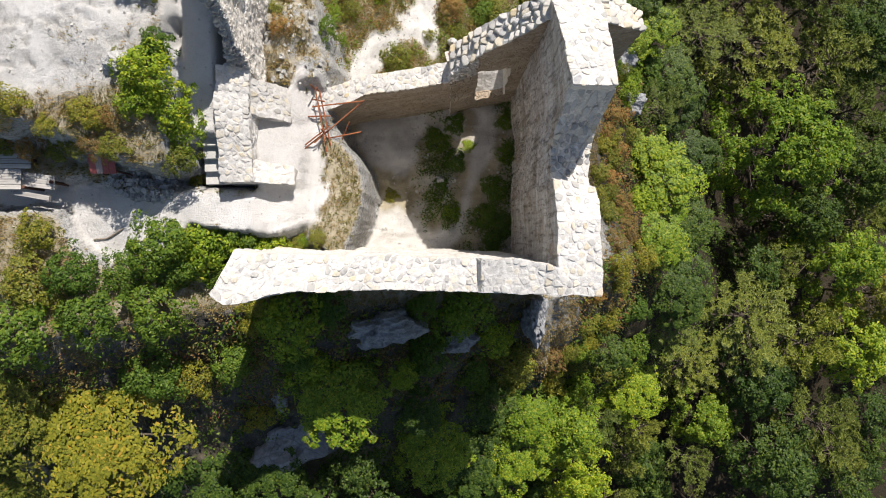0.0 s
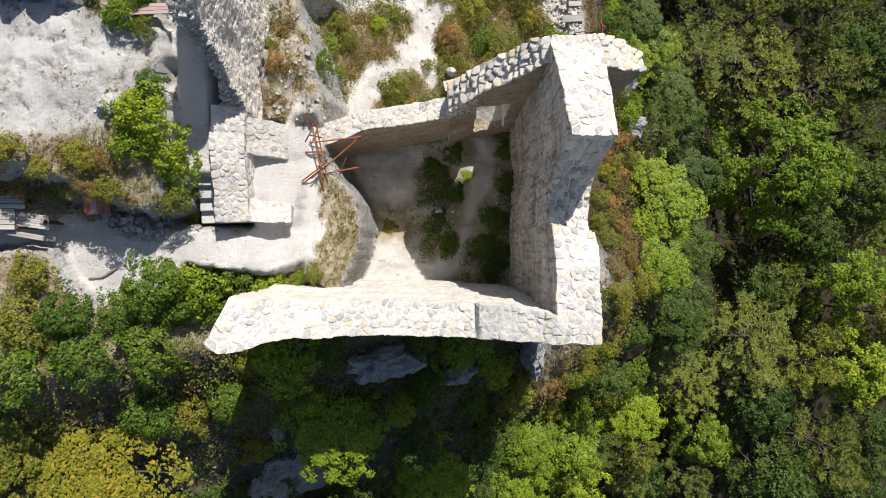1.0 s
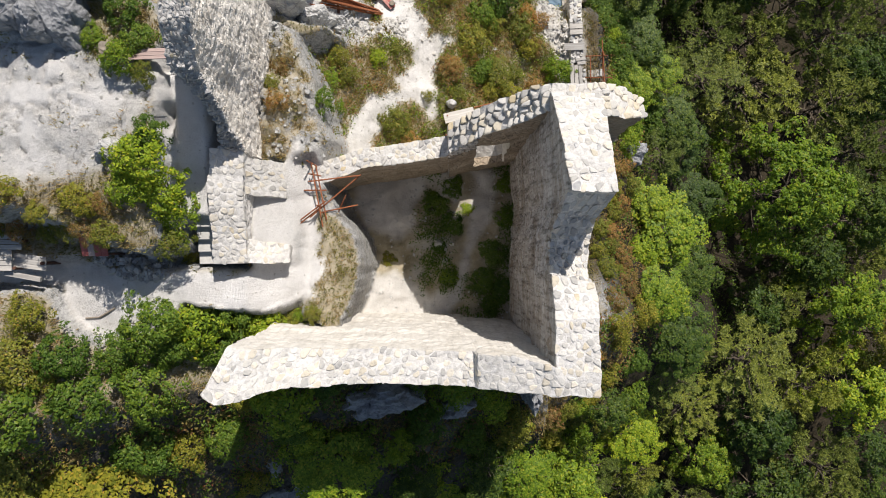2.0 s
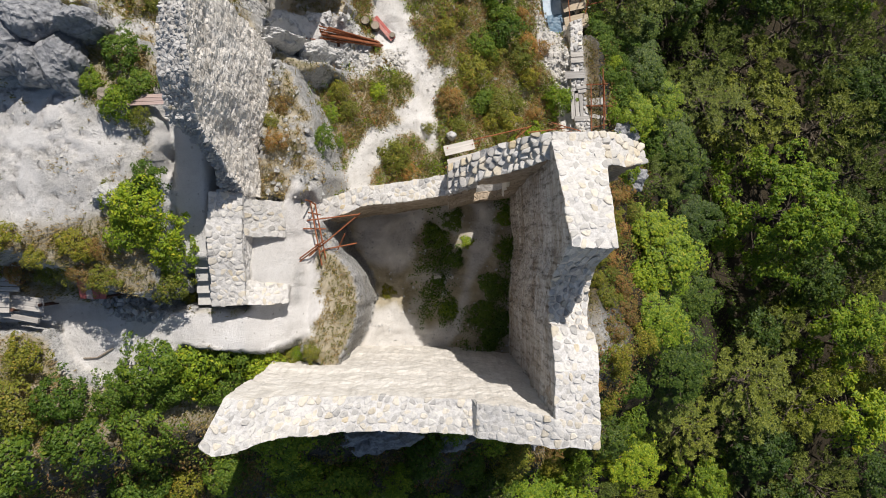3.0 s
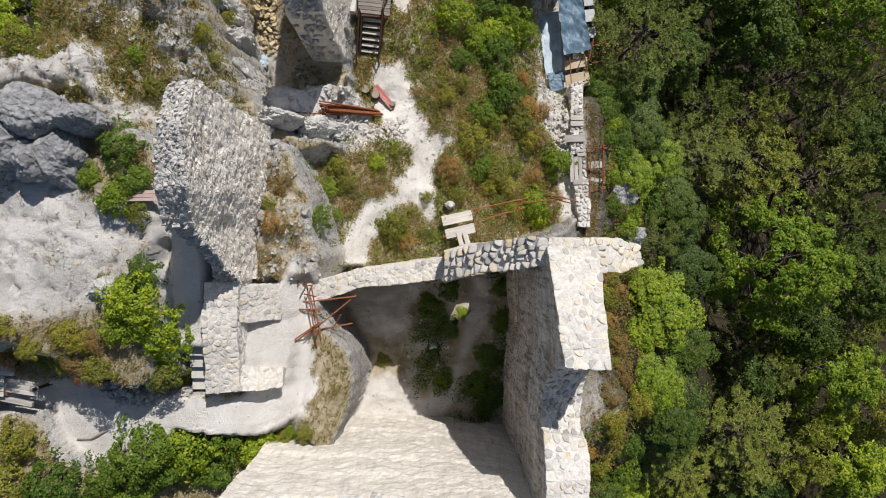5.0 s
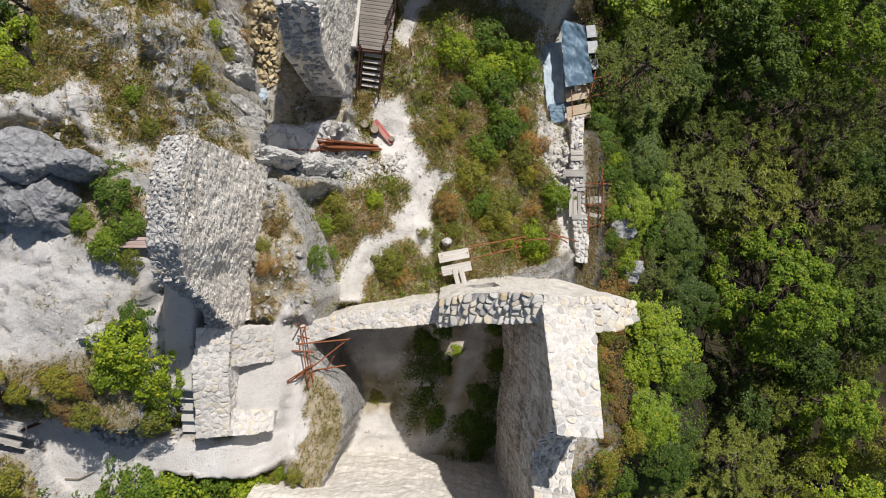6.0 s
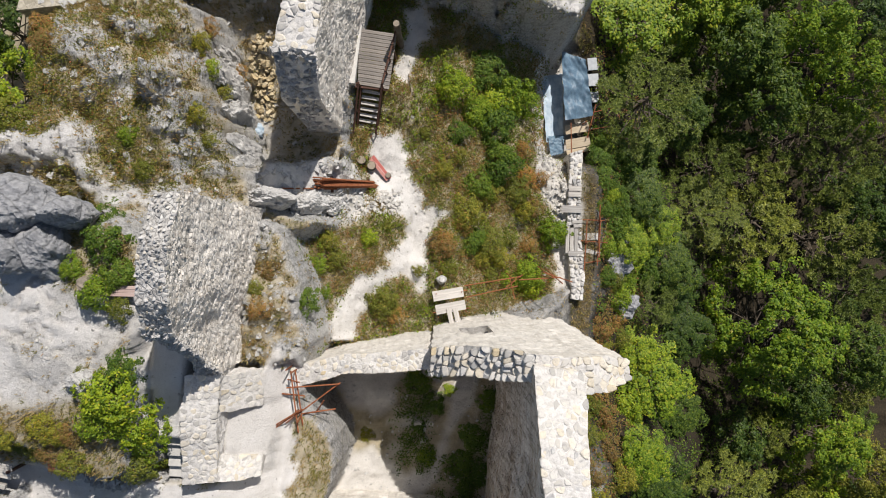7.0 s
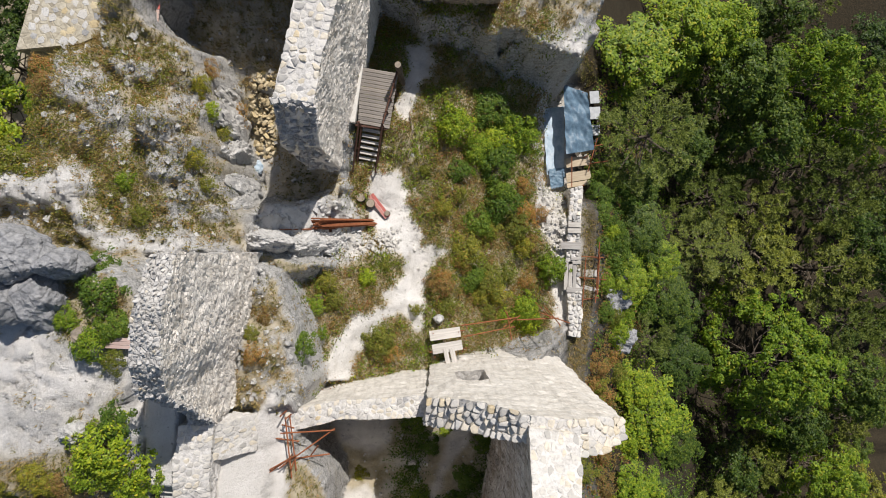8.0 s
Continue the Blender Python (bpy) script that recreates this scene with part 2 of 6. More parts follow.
GREY_WOOD = grained("weathered_boards", [(0.3, (0.26, 0.24, 0.22)), (0.55, (0.42, 0.40, 0.37)), (0.75, (0.52, 0.50, 0.46))], 7.0, 0.85, 0, (0.15, 2.5, 2.5))
DECK_WOOD = grained("grey_brown_decking", [(0.3, (0.13, 0.115, 0.105)), (0.55, (0.23, 0.21, 0.19)), (0.75, (0.30, 0.275, 0.25))], 7.0, 0.85, 0, (0.15, 2.5, 2.5))
PALE_WOOD = grained("bleached_boards", [(0.3, (0.36, 0.34, 0.31)), (0.55, (0.50, 0.48, 0.45)), (0.75, (0.60, 0.58, 0.54))], 6.0, 0.85, 0, (0.15, 2.5, 2.5))
TAN_WOOD = grained("plywood", [(0.3, (0.36, 0.29, 0.20)), (0.55, (0.48, 0.40, 0.29)), (0.75, (0.55, 0.48, 0.37))], 5.0, 0.8, 0, (0.2, 2.5, 2.5))
BROWN_WOOD = grained("stained_wood", [(0.3, (0.055, 0.028, 0.02)), (0.6, (0.11, 0.055, 0.038)), (0.8, (0.17, 0.09, 0.065))], 7.0, 0.7, 0, (2.5, 0.2, 2.5))
RED_WOOD = grained("red_paint", [(0.3, (0.36, 0.09, 0.08)), (0.6, (0.46, 0.14, 0.12)), (0.8, (0.52, 0.25, 0.21))], 8.0, 0.7)
FADED_RED = grained("faded_red_paint", [(0.3, (0.38, 0.15, 0.13)), (0.6, (0.48, 0.24, 0.21)), (0.8, (0.54, 0.36, 0.32))], 8.0, 0.75)
PINK_WOOD = grained("faded_pink_boards", [(0.3, (0.40, 0.28, 0.25)), (0.6, (0.52, 0.40, 0.36)), (0.8, (0.58, 0.49, 0.44))], 6.0, 0.8, 0, (0.15, 2.5, 2.5))
LOG = grained("cut_log", [(0.3, (0.20, 0.17, 0.13)), (0.6, (0.34, 0.29, 0.23)), (0.8, (0.42, 0.37, 0.30))], 9.0, 0.9)
TARP = grained("blue_tarpaulin", [(0.3, (0.06, 0.10, 0.15)), (0.5, (0.10, 0.165, 0.23)), (0.75, (0.17, 0.25, 0.32))], 2.5, 0.45, 0, (1, 1, 1), 0.03)
PALE_TARP = grained("pale_blue_tarpaulin", [(0.3, (0.22, 0.31, 0.40)), (0.5, (0.36, 0.45, 0.53)), (0.75, (0.52, 0.58, 0.63))], 2.0, 0.5, 0, (1, 1, 1), 0.03)
CONCRETE = grained("pale_concrete", [(0.3, (0.46, 0.45, 0.42)), (0.6, (0.56, 0.55, 0.52)), (0.8, (0.62, 0.61, 0.58))], 5.0, 0.9)
GREY_SHEET = grained("grey_sheet", [(0.3, (0.34, 0.36, 0.38)), (0.6, (0.48, 0.50, 0.52)), (0.8, (0.58, 0.60, 0.61))], 3.0, 0.6)
BARK = grained("bark", [(0.3, (0.05, 0.04, 0.03)), (0.7, (0.16, 0.13, 0.10))], 6.0, 0.95, 0, (1, 1, 0.2), 0.03)


# ---- geometry helpers ----
def empty(name, place, label, category, group=""):
    ob = new(name)
    ob.location = place
    return tagged(ob, label, category, group)


def mesh_object(name, verts, faces, mat, parent=None, label="", smooth=False):
    me = bpy.data.meshes.new(name)
    me.from_pydata([tuple(v) for v in verts], [], faces)
    me.materials.append(mat)
    if smooth:
        me.shade_smooth()
    ob = new(name, me)
    ob.parent = parent
    if label:
        ob["label"] = label
    return ob


def part(name, bm, mat, parent, label="", smooth=False):
    me = bpy.data.meshes.new(name)
    bm.to_mesh(me)
    bm.free()
    me.materials.append(mat)
    if smooth:
        me.shade_smooth()
    ob = new(name, me)
    ob.parent = parent
    if label:
        ob["label"] = label
    return ob


def box(bm, size, m, bevel=0.0):
    r = bmesh.ops.create_cube(bm, size=1.0, matrix=m @ Matrix.Diagonal((*size, 1)))
    if bevel:
        edges = {e for v in r["verts"] for e in v.link_edges}
        bmesh.ops.bevel(bm, geom=list(edges), offset=bevel, segments=1, affect="EDGES")


def tube(bm, a, b, radius, sides=8, taper=1.0):
    a, b = Vector(a), Vector(b)
    m = Matrix.Translation((a + b) / 2) @ (b - a).to_track_quat("Z", "Y").to_matrix().to_4x4()
    bmesh.ops.create_cone(bm, cap_ends=True, segments=sides, radius1=radius, radius2=radius * taper, depth=(b - a).length, matrix=m)


def smooth(a, b, v):
    t = min(1.0, max(0.0, (v - a) / (b - a)))
    return t * t * (3 - 2 * t)


def inside(poly, x, y):
    """Signed distance to a polygon's edge, positive inside."""
    d2, odd = 1e9, False
    for (ax, ay), (bx, by) in zip(poly, poly[1:] + poly[:1]):
        ex, ey = bx - ax, by - ay
        t = min(1.0, max(0.0, ((x - ax) * ex + (y - ay) * ey) / (ex * ex + ey * ey + 1e-12)))
        d2 = min(d2, (x - ax - t * ex) ** 2 + (y - ay - t * ey) ** 2)
        if (ay > y) != (by > y) and x < ax + (y - ay) / (by - ay) * ex:
            odd = not odd
    return math.sqrt(d2) if odd else -math.sqrt(d2)


# ---- the ground: one sheet over the whole hill ----
HILL = [(-60, -4), (-17, -3.5), (-9, -2.6), (6.3, -2.6), (9.3, 0), (9.5, 8), (9.6, 13), (9.2, 19), (9.2, 27), (6, 40), (-60, 40)]
PLATEAU = [(-60, 5.2), (-17.5, 4.3), (-14.2, 3.9), (-12.8, 3.5), (-11.0, 3.1), (-10.4, 3.3), (-10.3, 8), (-10.0, 10.5), (-10.2, 12.2), (-12, 13.2), (-60, 14)]
BARE = [(-60, 7.2), (-14, 5.8), (-12.2, 6.2), (-10.9, 8.0), (-10.1, 9.2), (-10.2, 10.4), (-12.6, 10.4), (-13.4, 11.4), (-14, 13), (-60, 13)]
POCKET = [(-7.9, 2.8), (-6.2, 2.8), (-6.0, 5.6), (-7.9, 5.6)]
LANE = [(-10.3, 4.4), (-8.9, 4.4), (-8.6, 9), (-9.0, 11.4), (-10.2, 10.6), (-10.4, 7)]
PATH_WEST = [(-60, 1.7), (-15.8, 1.7), (-15.3, 0.4), (-14, -0.6), (-12.4, -0.6), (-10.4, 0.9), (-7.4, 0.3), (-5.6, 1.2), (-5.2, 3.2), (-5.3, 5.0), (-5.0, 7.4), (-6.4, 7.6), (-8.0, 5.6), (-8.0, 2.6), (-11, 2.6), (-15, 2.9), (-60, 3)]
BANK = [(-6.2, 0.4), (-5.0, -0.3), (-4.0, -0.2), (-3.6, 1.5), (-3.3, 2.6), (-3.5, 3.8), (-4.3, 4.9), (-5.3, 5.0), (-5.3, 3.0)]
PIT = [(-4.6, 7.6), (4.4, 8.2), (4.4, -1.0), (-4.4, -1.0), (-4.2, 0.2), (-3.7, 1.4), (-3.4, 2.6), (-3.6, 3.8), (-4.5, 5.0), (-5.0, 6.2)]
CRAG = [(-8.4, 13.4), (-7.0, 13.2), (-6.5, 12.7), (-5.5, 10.9), (-5.3, 9.4), (-4.9, 8.3), (-5.2, 7.2), (-8.4, 7.2)]
GARDEN = [(-5.0, 7.0), (-5.2, 9.6), (-5.6, 11.0), (-6.4, 12.6), (-4.8, 13.4), (-4.8, 15.6), (-5.0, 27), (7.6, 27), (8.2, 19), (8.3, 11), (5.4, 9.4), (-4, 7)]
DOME = [(-60, 14), (-13.5, 13.2), (-10, 13.6), (-8.3, 14.0), (-8.7, 15.6), (-9.5, 17.5), (-9.9, 20), (-11.2, 22.4), (-15, 23), (-17.2, 21), (-17.0, 17.5), (-60, 16)]
HOLLOW = [(-8.8, 15.9), (-6.8, 15.8), (-4.6, 16.4), (-4.6, 40), (-14, 40), (-12.6, 23), (-10.6, 22.2), (-9.9, 20), (-9.5, 17.6)]
SHELF = [(5.9, 26.5), (5.7, 22.0), (6.3, 18.9), (9.6, 18.7), (10.2, 26.5)]
PARAPET_EDGE = [(5.5, 19.6), (8.4, 19.0), (8.6, 10.6), (7.4, 10.6), (7.2, 14.6), (6.2, 16.3)]
LEDGE = [(-8.3, 14.2), (-6.0, 13.6), (-4.2, 13.8), (-3.4, 15.2), (-4.4, 16.6), (-6.2, 16.4), (-8.1, 16.2)]
GARDEN_PATH = [(-5.0, 7.6), (-3.8, 7.6), (-2.9, 9.9), (-1.6, 11.0), (-0.5, 10.2), (0.1, 10.4), (-0.3, 12.3), (0.7, 14.6), (-0.6, 15.0), (-1.7, 17.4), (-2.2, 18.6), (-3.6, 18.3), (-3.6, 16.0), (-2.6, 14.6), (-1.5, 13.4), (-2.3, 11.8), (-4.0, 10.6)]
PIT_PATH = [(1.4, 7.6), (3.2, 7.6), (2.6, 5.0), (1.6, 2.9), (1.2, 0.6), (-0.5, -0.4), (-4.0, -0.4), (-3.8, 2.0), (-2.4, 2.2), (-0.6, 1.0), (0.5, 1.4), (1.2, 3.4), (1.6, 5.4)]
SPUR = [(4.8, -2.0), (6.9, -2.0), (7.4, -4.2), (6.8, -6.4), (5.8, -6.6), (5.2, -4.8)]
KEEP_ROCK = [(-4.8, 27.0), (-3.2, 26.5), (0.4, 25.7), (3.2, 25.1), (5.8, 24.6), (7.2, 25.4), (8.0, 32), (-4.8, 32)]
KEEP_FOOT = [(-3.4, 25.8), (-1.2, 25.8), (-1.4, 23.4), (-2.0, 21.4), (-2.4, 21.4), (-2.5, 23)]
PIT_WEST = [(-4.8, 7.4), (-0.8, 7.6), (-1.2, 4.6), (-2.4, 3.6), (-4.0, 4.4)]

rs = np.random.RandomState(7)
TABLE = rs.rand(256, 256) * 2 - 1


def value_noise(x, y, seed, scale, octaves=4):
    """Smooth noise over the plan, about -1 to 1, for arrays."""
    out, amp, total = 0.0, 1.0, 0.0
    for o in range(octaves):
        px, py = x * scale + seed * 17.3 + o * 5.1, y * scale + seed * 9.7 - o * 3.3
        ix, iy = np.floor(px).astype(int), np.floor(py).astype(int)
        fx, fy = px - ix, py - iy
        fx, fy = fx * fx * (3 - 2 * fx), fy * fy * (3 - 2 * fy)
        a, b = TABLE[ix % 256, iy % 256], TABLE[(ix + 1) % 256, iy % 256]
        c, d = TABLE[ix % 256, (iy + 1) % 256], TABLE[(ix + 1) % 256, (iy + 1) % 256]
        out = out + amp * ((a * (1 - fx) + b * fx) * (1 - fy) + (c * (1 - fx) + d * fx) * fy)
        total, amp, scale = total + amp, amp * 0.5, scale * 2.03
    return out / total * 1.6


def step_between(a, b, v):
    t = np.clip((v - a) / (b - a), 0.0, 1.0)
    return t * t * (3 - 2 * t)


def within(poly, x, y):
    """Signed distance to a polygon's edge for arrays, positive inside."""
    d2, odd = np.full(x.shape, 1e12), np.zeros(x.shape, bool)
    for (ax, ay), (bx, by) in zip(poly, poly[1:] + poly[:1]):
        ex, ey = bx - ax, by - ay
        t = np.clip(((x - ax) * ex + (y - ay) * ey) / (ex * ex + ey * ey + 1e-12), 0, 1)
        d2 = np.minimum(d2, (x - ax - t * ex) ** 2 + (y - ay - t * ey) ** 2)
        if abs(ey) > 1e-9:
            odd ^= ((ay > y) != (by > y)) & (x < ax + (y - ay) / ey * ex)
    return np.where(odd, np.sqrt(d2), -np.sqrt(d2))


HUMPS = ((-11.2, 18.6, 1.0, 1.1, 0.9), (-10.3, 17.9, 0.9, 0.8, 0.8), (-11.0, 16.9, 0.8, 0.7, 0.5), (-9.9, 19.2, 0.5, 1.0, 0.7), (-14.6, 19.7, 1.3, 0.8, 0.5), (-13.6, 19.0, 0.9, 1.1, 0.5), (-14.1, 17.9, 0.5, 1.0, 0.4),
         (-12.8, 20.8, 1.1, 0.6, 0.4), (-10.2, 16.0, 1.1, 0.6, 0.35), (-9.3, 15.3, 0.8, 0.5, 0.3))
ROCK_SHELF = [(-20.0, 14.4), (-16.9, 14.7), (-15.6, 15.0), (-14.6, 14.9), (-14.1, 14.1), (-13.3, 13.5), (-11.3, 13.35), (-9.7, 13.35), (-8.3, 13.4), (-8.3, 14.0), (-9.6, 14.1),
              (-11.1, 14.15), (-12.7, 14.25), (-13.5, 14.6), (-13.9, 15.3), (-13.7, 16.1), (-14.5, 16.6), (-15.5, 16.3), (-17.0, 16.1), (-20.0, 16.2)]


def hump_field(x, y):
    """Rounded rock heads: (rise, how far rock shows)."""
    rise, shows = np.zeros_like(x), np.zeros_like(x)
    for hx, hy, rx, ry, up in HUMPS:
        q = np.hypot((x - hx) / rx, (y - hy) / ry) + 0.25 * value_noise(x, y, 51, 1.1)
        k = 1 - step_between(0.35, 1.15, q)
        rise, shows = np.maximum(rise, up * k), np.maximum(shows, 1 - step_between(0.5, 0.9, q))
    return rise, shows


def levels(x, y):
    """Ground level over the plan, for arrays."""
    pos = lambda v: np.maximum(0.0, v)
    d = -within(HILL, x, y)
    edge = 6.3 - 0.50 * np.clip(x + 5, 0, 14) + 0.38 * np.clip(-6 - x, 0, 9)
    edge = edge + (-4.6 - edge) * step_between(5.0, 9.0, x) * step_between(-2, 4, y)
    edge = edge - 4.0 * step_between(17.0, 21.0, y) * step_between(5.0, 8.0, x)
    edge = edge + (6.0 - edge) * step_between(-13, -17, x) * step_between(10, 16, y)
    steep = np.where(x > 6, 1.5, 1.0)
    west = step_between(-16.5, -19.5, x) * step_between(14.5, 17.0, y)
    h = edge - steep * pos(d)
    floor = -31 + 3.0 * value_noise(x, y, 2, 0.03) - 0.05 * pos(d - 25)
    h = floor + np.log1p(np.exp(np.minimum(40.0, (h - floor) / 2.0))) * 2.0
    h = h + 1.0 * value_noise(x, y, 1, 0.28) * step_between(0, 3, d) - 6.0 * west

    def lay(poly, z, soft, uneven=0.0):
        k = step_between(-soft, soft, within(poly, x, y) + uneven * value_noise(x, y, 11, 0.9))
        return h + (z - h) * k

    h = lay(PLATEAU, 12.4 + 0.35 * value_noise(x, y, 4, 0.35) - 0.28 * pos(6.0 - y) - 0.5 * pos(x + 11.2) * step_between(8.0, 5.0, y), 0.35, 0.4)
    h = lay(DOME, 9.6 + 0.7 * value_noise(x, y, 7, 0.45) - 0.45 * pos(y - 18.5) - 1.0 * pos(x + 11.4) - 0.25 * pos(-15 - x), 0.7, 0.5)
    h = h + hump_field(x, y)[0]
    h = lay(ROCK_SHELF, 9.9 - 0.12 * pos(x + 13) + 0.25 * value_noise(x, y, 52, 0.5), 0.3, 0.3)
    h = lay(LANE, 10.6 + 0.25 * pos(y - 5), 0.3)
    pw = np.where(x < -10.3, 9.4 - 0.10 * np.abs(x + 10.3), 9.4 - 0.18 * (x + 10.3) - 0.72 * pos(x + 8.0))
    h = lay(PATH_WEST, np.maximum(7.0, pw) - 0.15 * pos(1.2 - y), 0.28, 0.15)
    h = lay(POCKET, 9.1 - 0.95 * pos(x + 7.8) - 0.25 * pos(y - 4.0), 0.25)
    h = lay(BANK, 7.2 - 0.5 * pos(x + 5.2), 0.25, 0.15)
    h = lay(HOLLOW, 2.0 + 0.3 * value_noise(x, y, 5, 0.7) + 0.5 * pos(16.8 - y) + 0.5 * np.clip(y - 17.5, 0, 5), 0.35, 0.3)
    lie = 0.6 - 1.02 * pos(x - 0.4) + 0.75 * pos(-1.2 - x) * (1 - step_between(13.5, 16.5, y)) + 0.12 * pos(-1.2 - x)
    lie = np.maximum(-4.9 - 1.3 * np.clip(y - 17, 0, 3) * step_between(3.5, 6.5, x), lie) - 0.12 * pos(y - 20)
    h = lay(GARDEN, lie + 0.25 * value_noise(x, y, 8, 0.8), 0.3, 0.25)
    h = lay(SHELF, -9.2 + 0.2 * value_noise(x, y, 6, 0.8), 0.5, 0.3)
    h = lay(KEEP_ROCK, 2.5 - 0.45 * pos(x - 3.0) + 0.25 * pos(y - 26.5) + 0.7 * value_noise(x, y, 61, 0.5), 0.35, 0.5)
    h = lay(LEDGE, np.minimum(5.6, 4.0 - 0.85 * np.minimum(0, x + 5.5) - 1.4 * pos(x + 5.5)) + 0.3 * value_noise(x, y, 15, 1.0), 0.4, 0.35)
    h = lay(CRAG, 7.8 + 0.4 * value_noise(x, y, 3, 0.8) - 0.6 * pos(x + 6.0), 0.25, 0.25)
    h = lay(PIT, 1.35 + 0.2 * value_noise(x, y, 5, 0.9) + 0.25 * pos(-2 - x), 0.14, 0.1)
    return h


def ground_axis(lo, hi, step, far):
    core = np.arange(lo, hi + step / 2, step)
    out, s, p = [], step, 0.0
    while p < far:
        s = min(s * 1.14, 40.0)
        p += s
        out.append(p)
    out = np.array(out)
    return np.concatenate([lo - out[::-1], core, core[-1] + out])


AXIS_X, AXIS_Y = ground_axis(-20.0, 13.0, 0.11, 900), ground_axis(-11.0, 28.5, 0.11, 900)
GX, GY = np.meshgrid(AXIS_X, AXIS_Y)
GH = levels(GX, GY)
slope_y, slope_x = np.gradient(GH, AXIS_Y, AXIS_X)
SLOPE = np.hypot(slope_x, slope_y)
CORE = ((GX >= -20.5) & (GX <= 13.5) & (GY >= -11.5) & (GY <= 29)).astype(float)
SPECK = value_noise(GX, GY, 9, 0.7)
FINE = value_noise(GX, GY, 12, 2.2, 5)
KEEP_IN = step_between(-0.5, 0.2, within(KEEP_ROCK, GX, GY))
GARDEN_IN = step_between(-0.3, 0.3, within(GARDEN, GX, GY)) * (1 - KEEP_IN)
GROUND_ROCK = step_between(0.7, 1.35, SLOPE + 0.45 * SPECK - 0.75 * GARDEN_IN) * CORE
DOME_IN = within(DOME, GX, GY)
GROUND_ROCK = GROUND_ROCK * (1 - step_between(-0.6, 0.3, DOME_IN) * step_between(0.5, 0.1, value_noise(GX, GY, 23, 0.9) + 0.3 * FINE))
GROUND_ROCK = np.maximum(GROUND_ROCK, step_between(0.30, 0.65, value_noise(GX, GY, 21, 0.5) + 0.15 * FINE) * step_between(-0.5, 0.5, DOME_IN))
GROUND_ROCK = np.maximum(GROUND_ROCK, step_between(0.1, 0.5, value_noise(GX, GY, 22, 0.6) + 0.2 * FINE) * step_between(-0.2, 0.2, within(CRAG, GX, GY)))
GROUND_ROCK = np.maximum(GROUND_ROCK, KEEP_IN * step_between(-0.35, 0.1, value_noise(GX, GY, 62, 0.7) + 0.3 * FINE))
GROUND_ROCK = np.maximum(GROUND_ROCK, hump_field(GX, GY)[1])
SHELF_IN = step_between(-0.25, 0.2, within(ROCK_SHELF, GX, GY) + 0.25 * SPECK + 0.2 * FINE)
GROUND_ROCK = np.maximum(GROUND_ROCK, SHELF_IN)
chalk = np.maximum.reduce([
    0.55 * SHELF_IN,
    step_between(-0.2, 0.2, within(PATH_WEST, GX, GY) + 0.3 * SPECK + 0.3 * FINE),
    0.92 * step_between(-0.15, 0.2, within(GARDEN_PATH, GX, GY) + 0.3 * SPECK + 0.25 * FINE),
    step_between(-0.2, 0.3, within(LANE, GX, GY)),
    (0.38 + 0.42 * step_between(-0.25, 0.3, value_noise(GX, GY, 24, 0.8, 5))) * step_between(-0.4, 0.5, within(BARE, GX, GY) + 0.6 * SPECK),
    step_between(-0.2, 0.2, within(POCKET, GX, GY)),
    0.85 * step_between(-0.2, 0.3, within(PIT_PATH, GX, GY) + 0.3 * SPECK),
    0.85 * step_between(-0.2, 0.3, within(PIT_WEST, GX, GY) + 0.3 * SPECK),
    0.55 * step_between(0.2, 0.9, SPECK) * step_between(-0.2, 0.1, within(PIT, GX, GY)),
    # Chalk thinned to put the hollow's shade into its colour; fuller near the bag.
    (0.15 + 0.45 * step_between(19.5, 18.0, GY) * step_between(-7.6, -8.6, GX)) * step_between(-0.2, 0.3, within(HOLLOW, GX, GY)),
    0.8 * step_between(-0.2, 0.4, within(KEEP_FOOT, GX, GY) + 0.6 * SPECK),
    0.42 * step_between(-0.4, 0.4, within(SPUR, GX, GY) + 0.5 * SPECK),
    0.88 * step_between(-0.4, 0.4, within(LEDGE, GX, GY) + 0.5 * SPECK + 0.3 * FINE),
    0.8 * step_between(-0.3, 0.3, within(PARAPET_EDGE, GX, GY) + 0.5 * SPECK),
    0.7 * step_between(-0.6, 0.2, within(SHELF, GX, GY) + 0.5 * SPECK)])
GROUND_CHALK = chalk * (1 - 0.7 * step_between(1.0, 1.9, SLOPE)) * CORE
GROUND_CHALK = np.maximum(GROUND_CHALK, 0.95 * step_between(-0.5, 0.0, within(LANE, GX, GY)))
BARE_IN = step_between(-0.3, 0.5, within(BARE, GX, GY))
GROUND_ROCK = np.maximum(GROUND_ROCK, 0.9 * BARE_IN)
# Woodland floor on low ground: litter with the tree shade in its colour.
GROUND_WOOD_SHADE = (1 - step_between(-7.0, 2.0, GH + 2.0 * SPECK)) * (1 - step_between(0, 0.3, within(PIT, GX, GY))) * (1 - step_between(-1, 0.5, within(GARDEN, GX, GY)))
RIFT = np.abs(value_noise(GX + 0.3 * FINE, GY, 25, 0.75, 4))
COARSE = value_noise(GX, GY, 26, 4.0, 3)
CRAGGY = GROUND_ROCK * (1 - 0.85 * np.maximum(BARE_IN, step_between(0.5, 0.9, GROUND_CHALK)))
# The shade-dark litter also covers the slope south of the walls.
GROUND_WOOD_SHADE = np.maximum(GROUND_WOOD_SHADE, 0.85 * step_between(-1.9, -3.0, GY) * step_between(10.5, 7.5, GH) * (1 - step_between(-0.5, 0.3, within(SPUR, GX, GY) + 0.4 * SPECK)) * CORE)
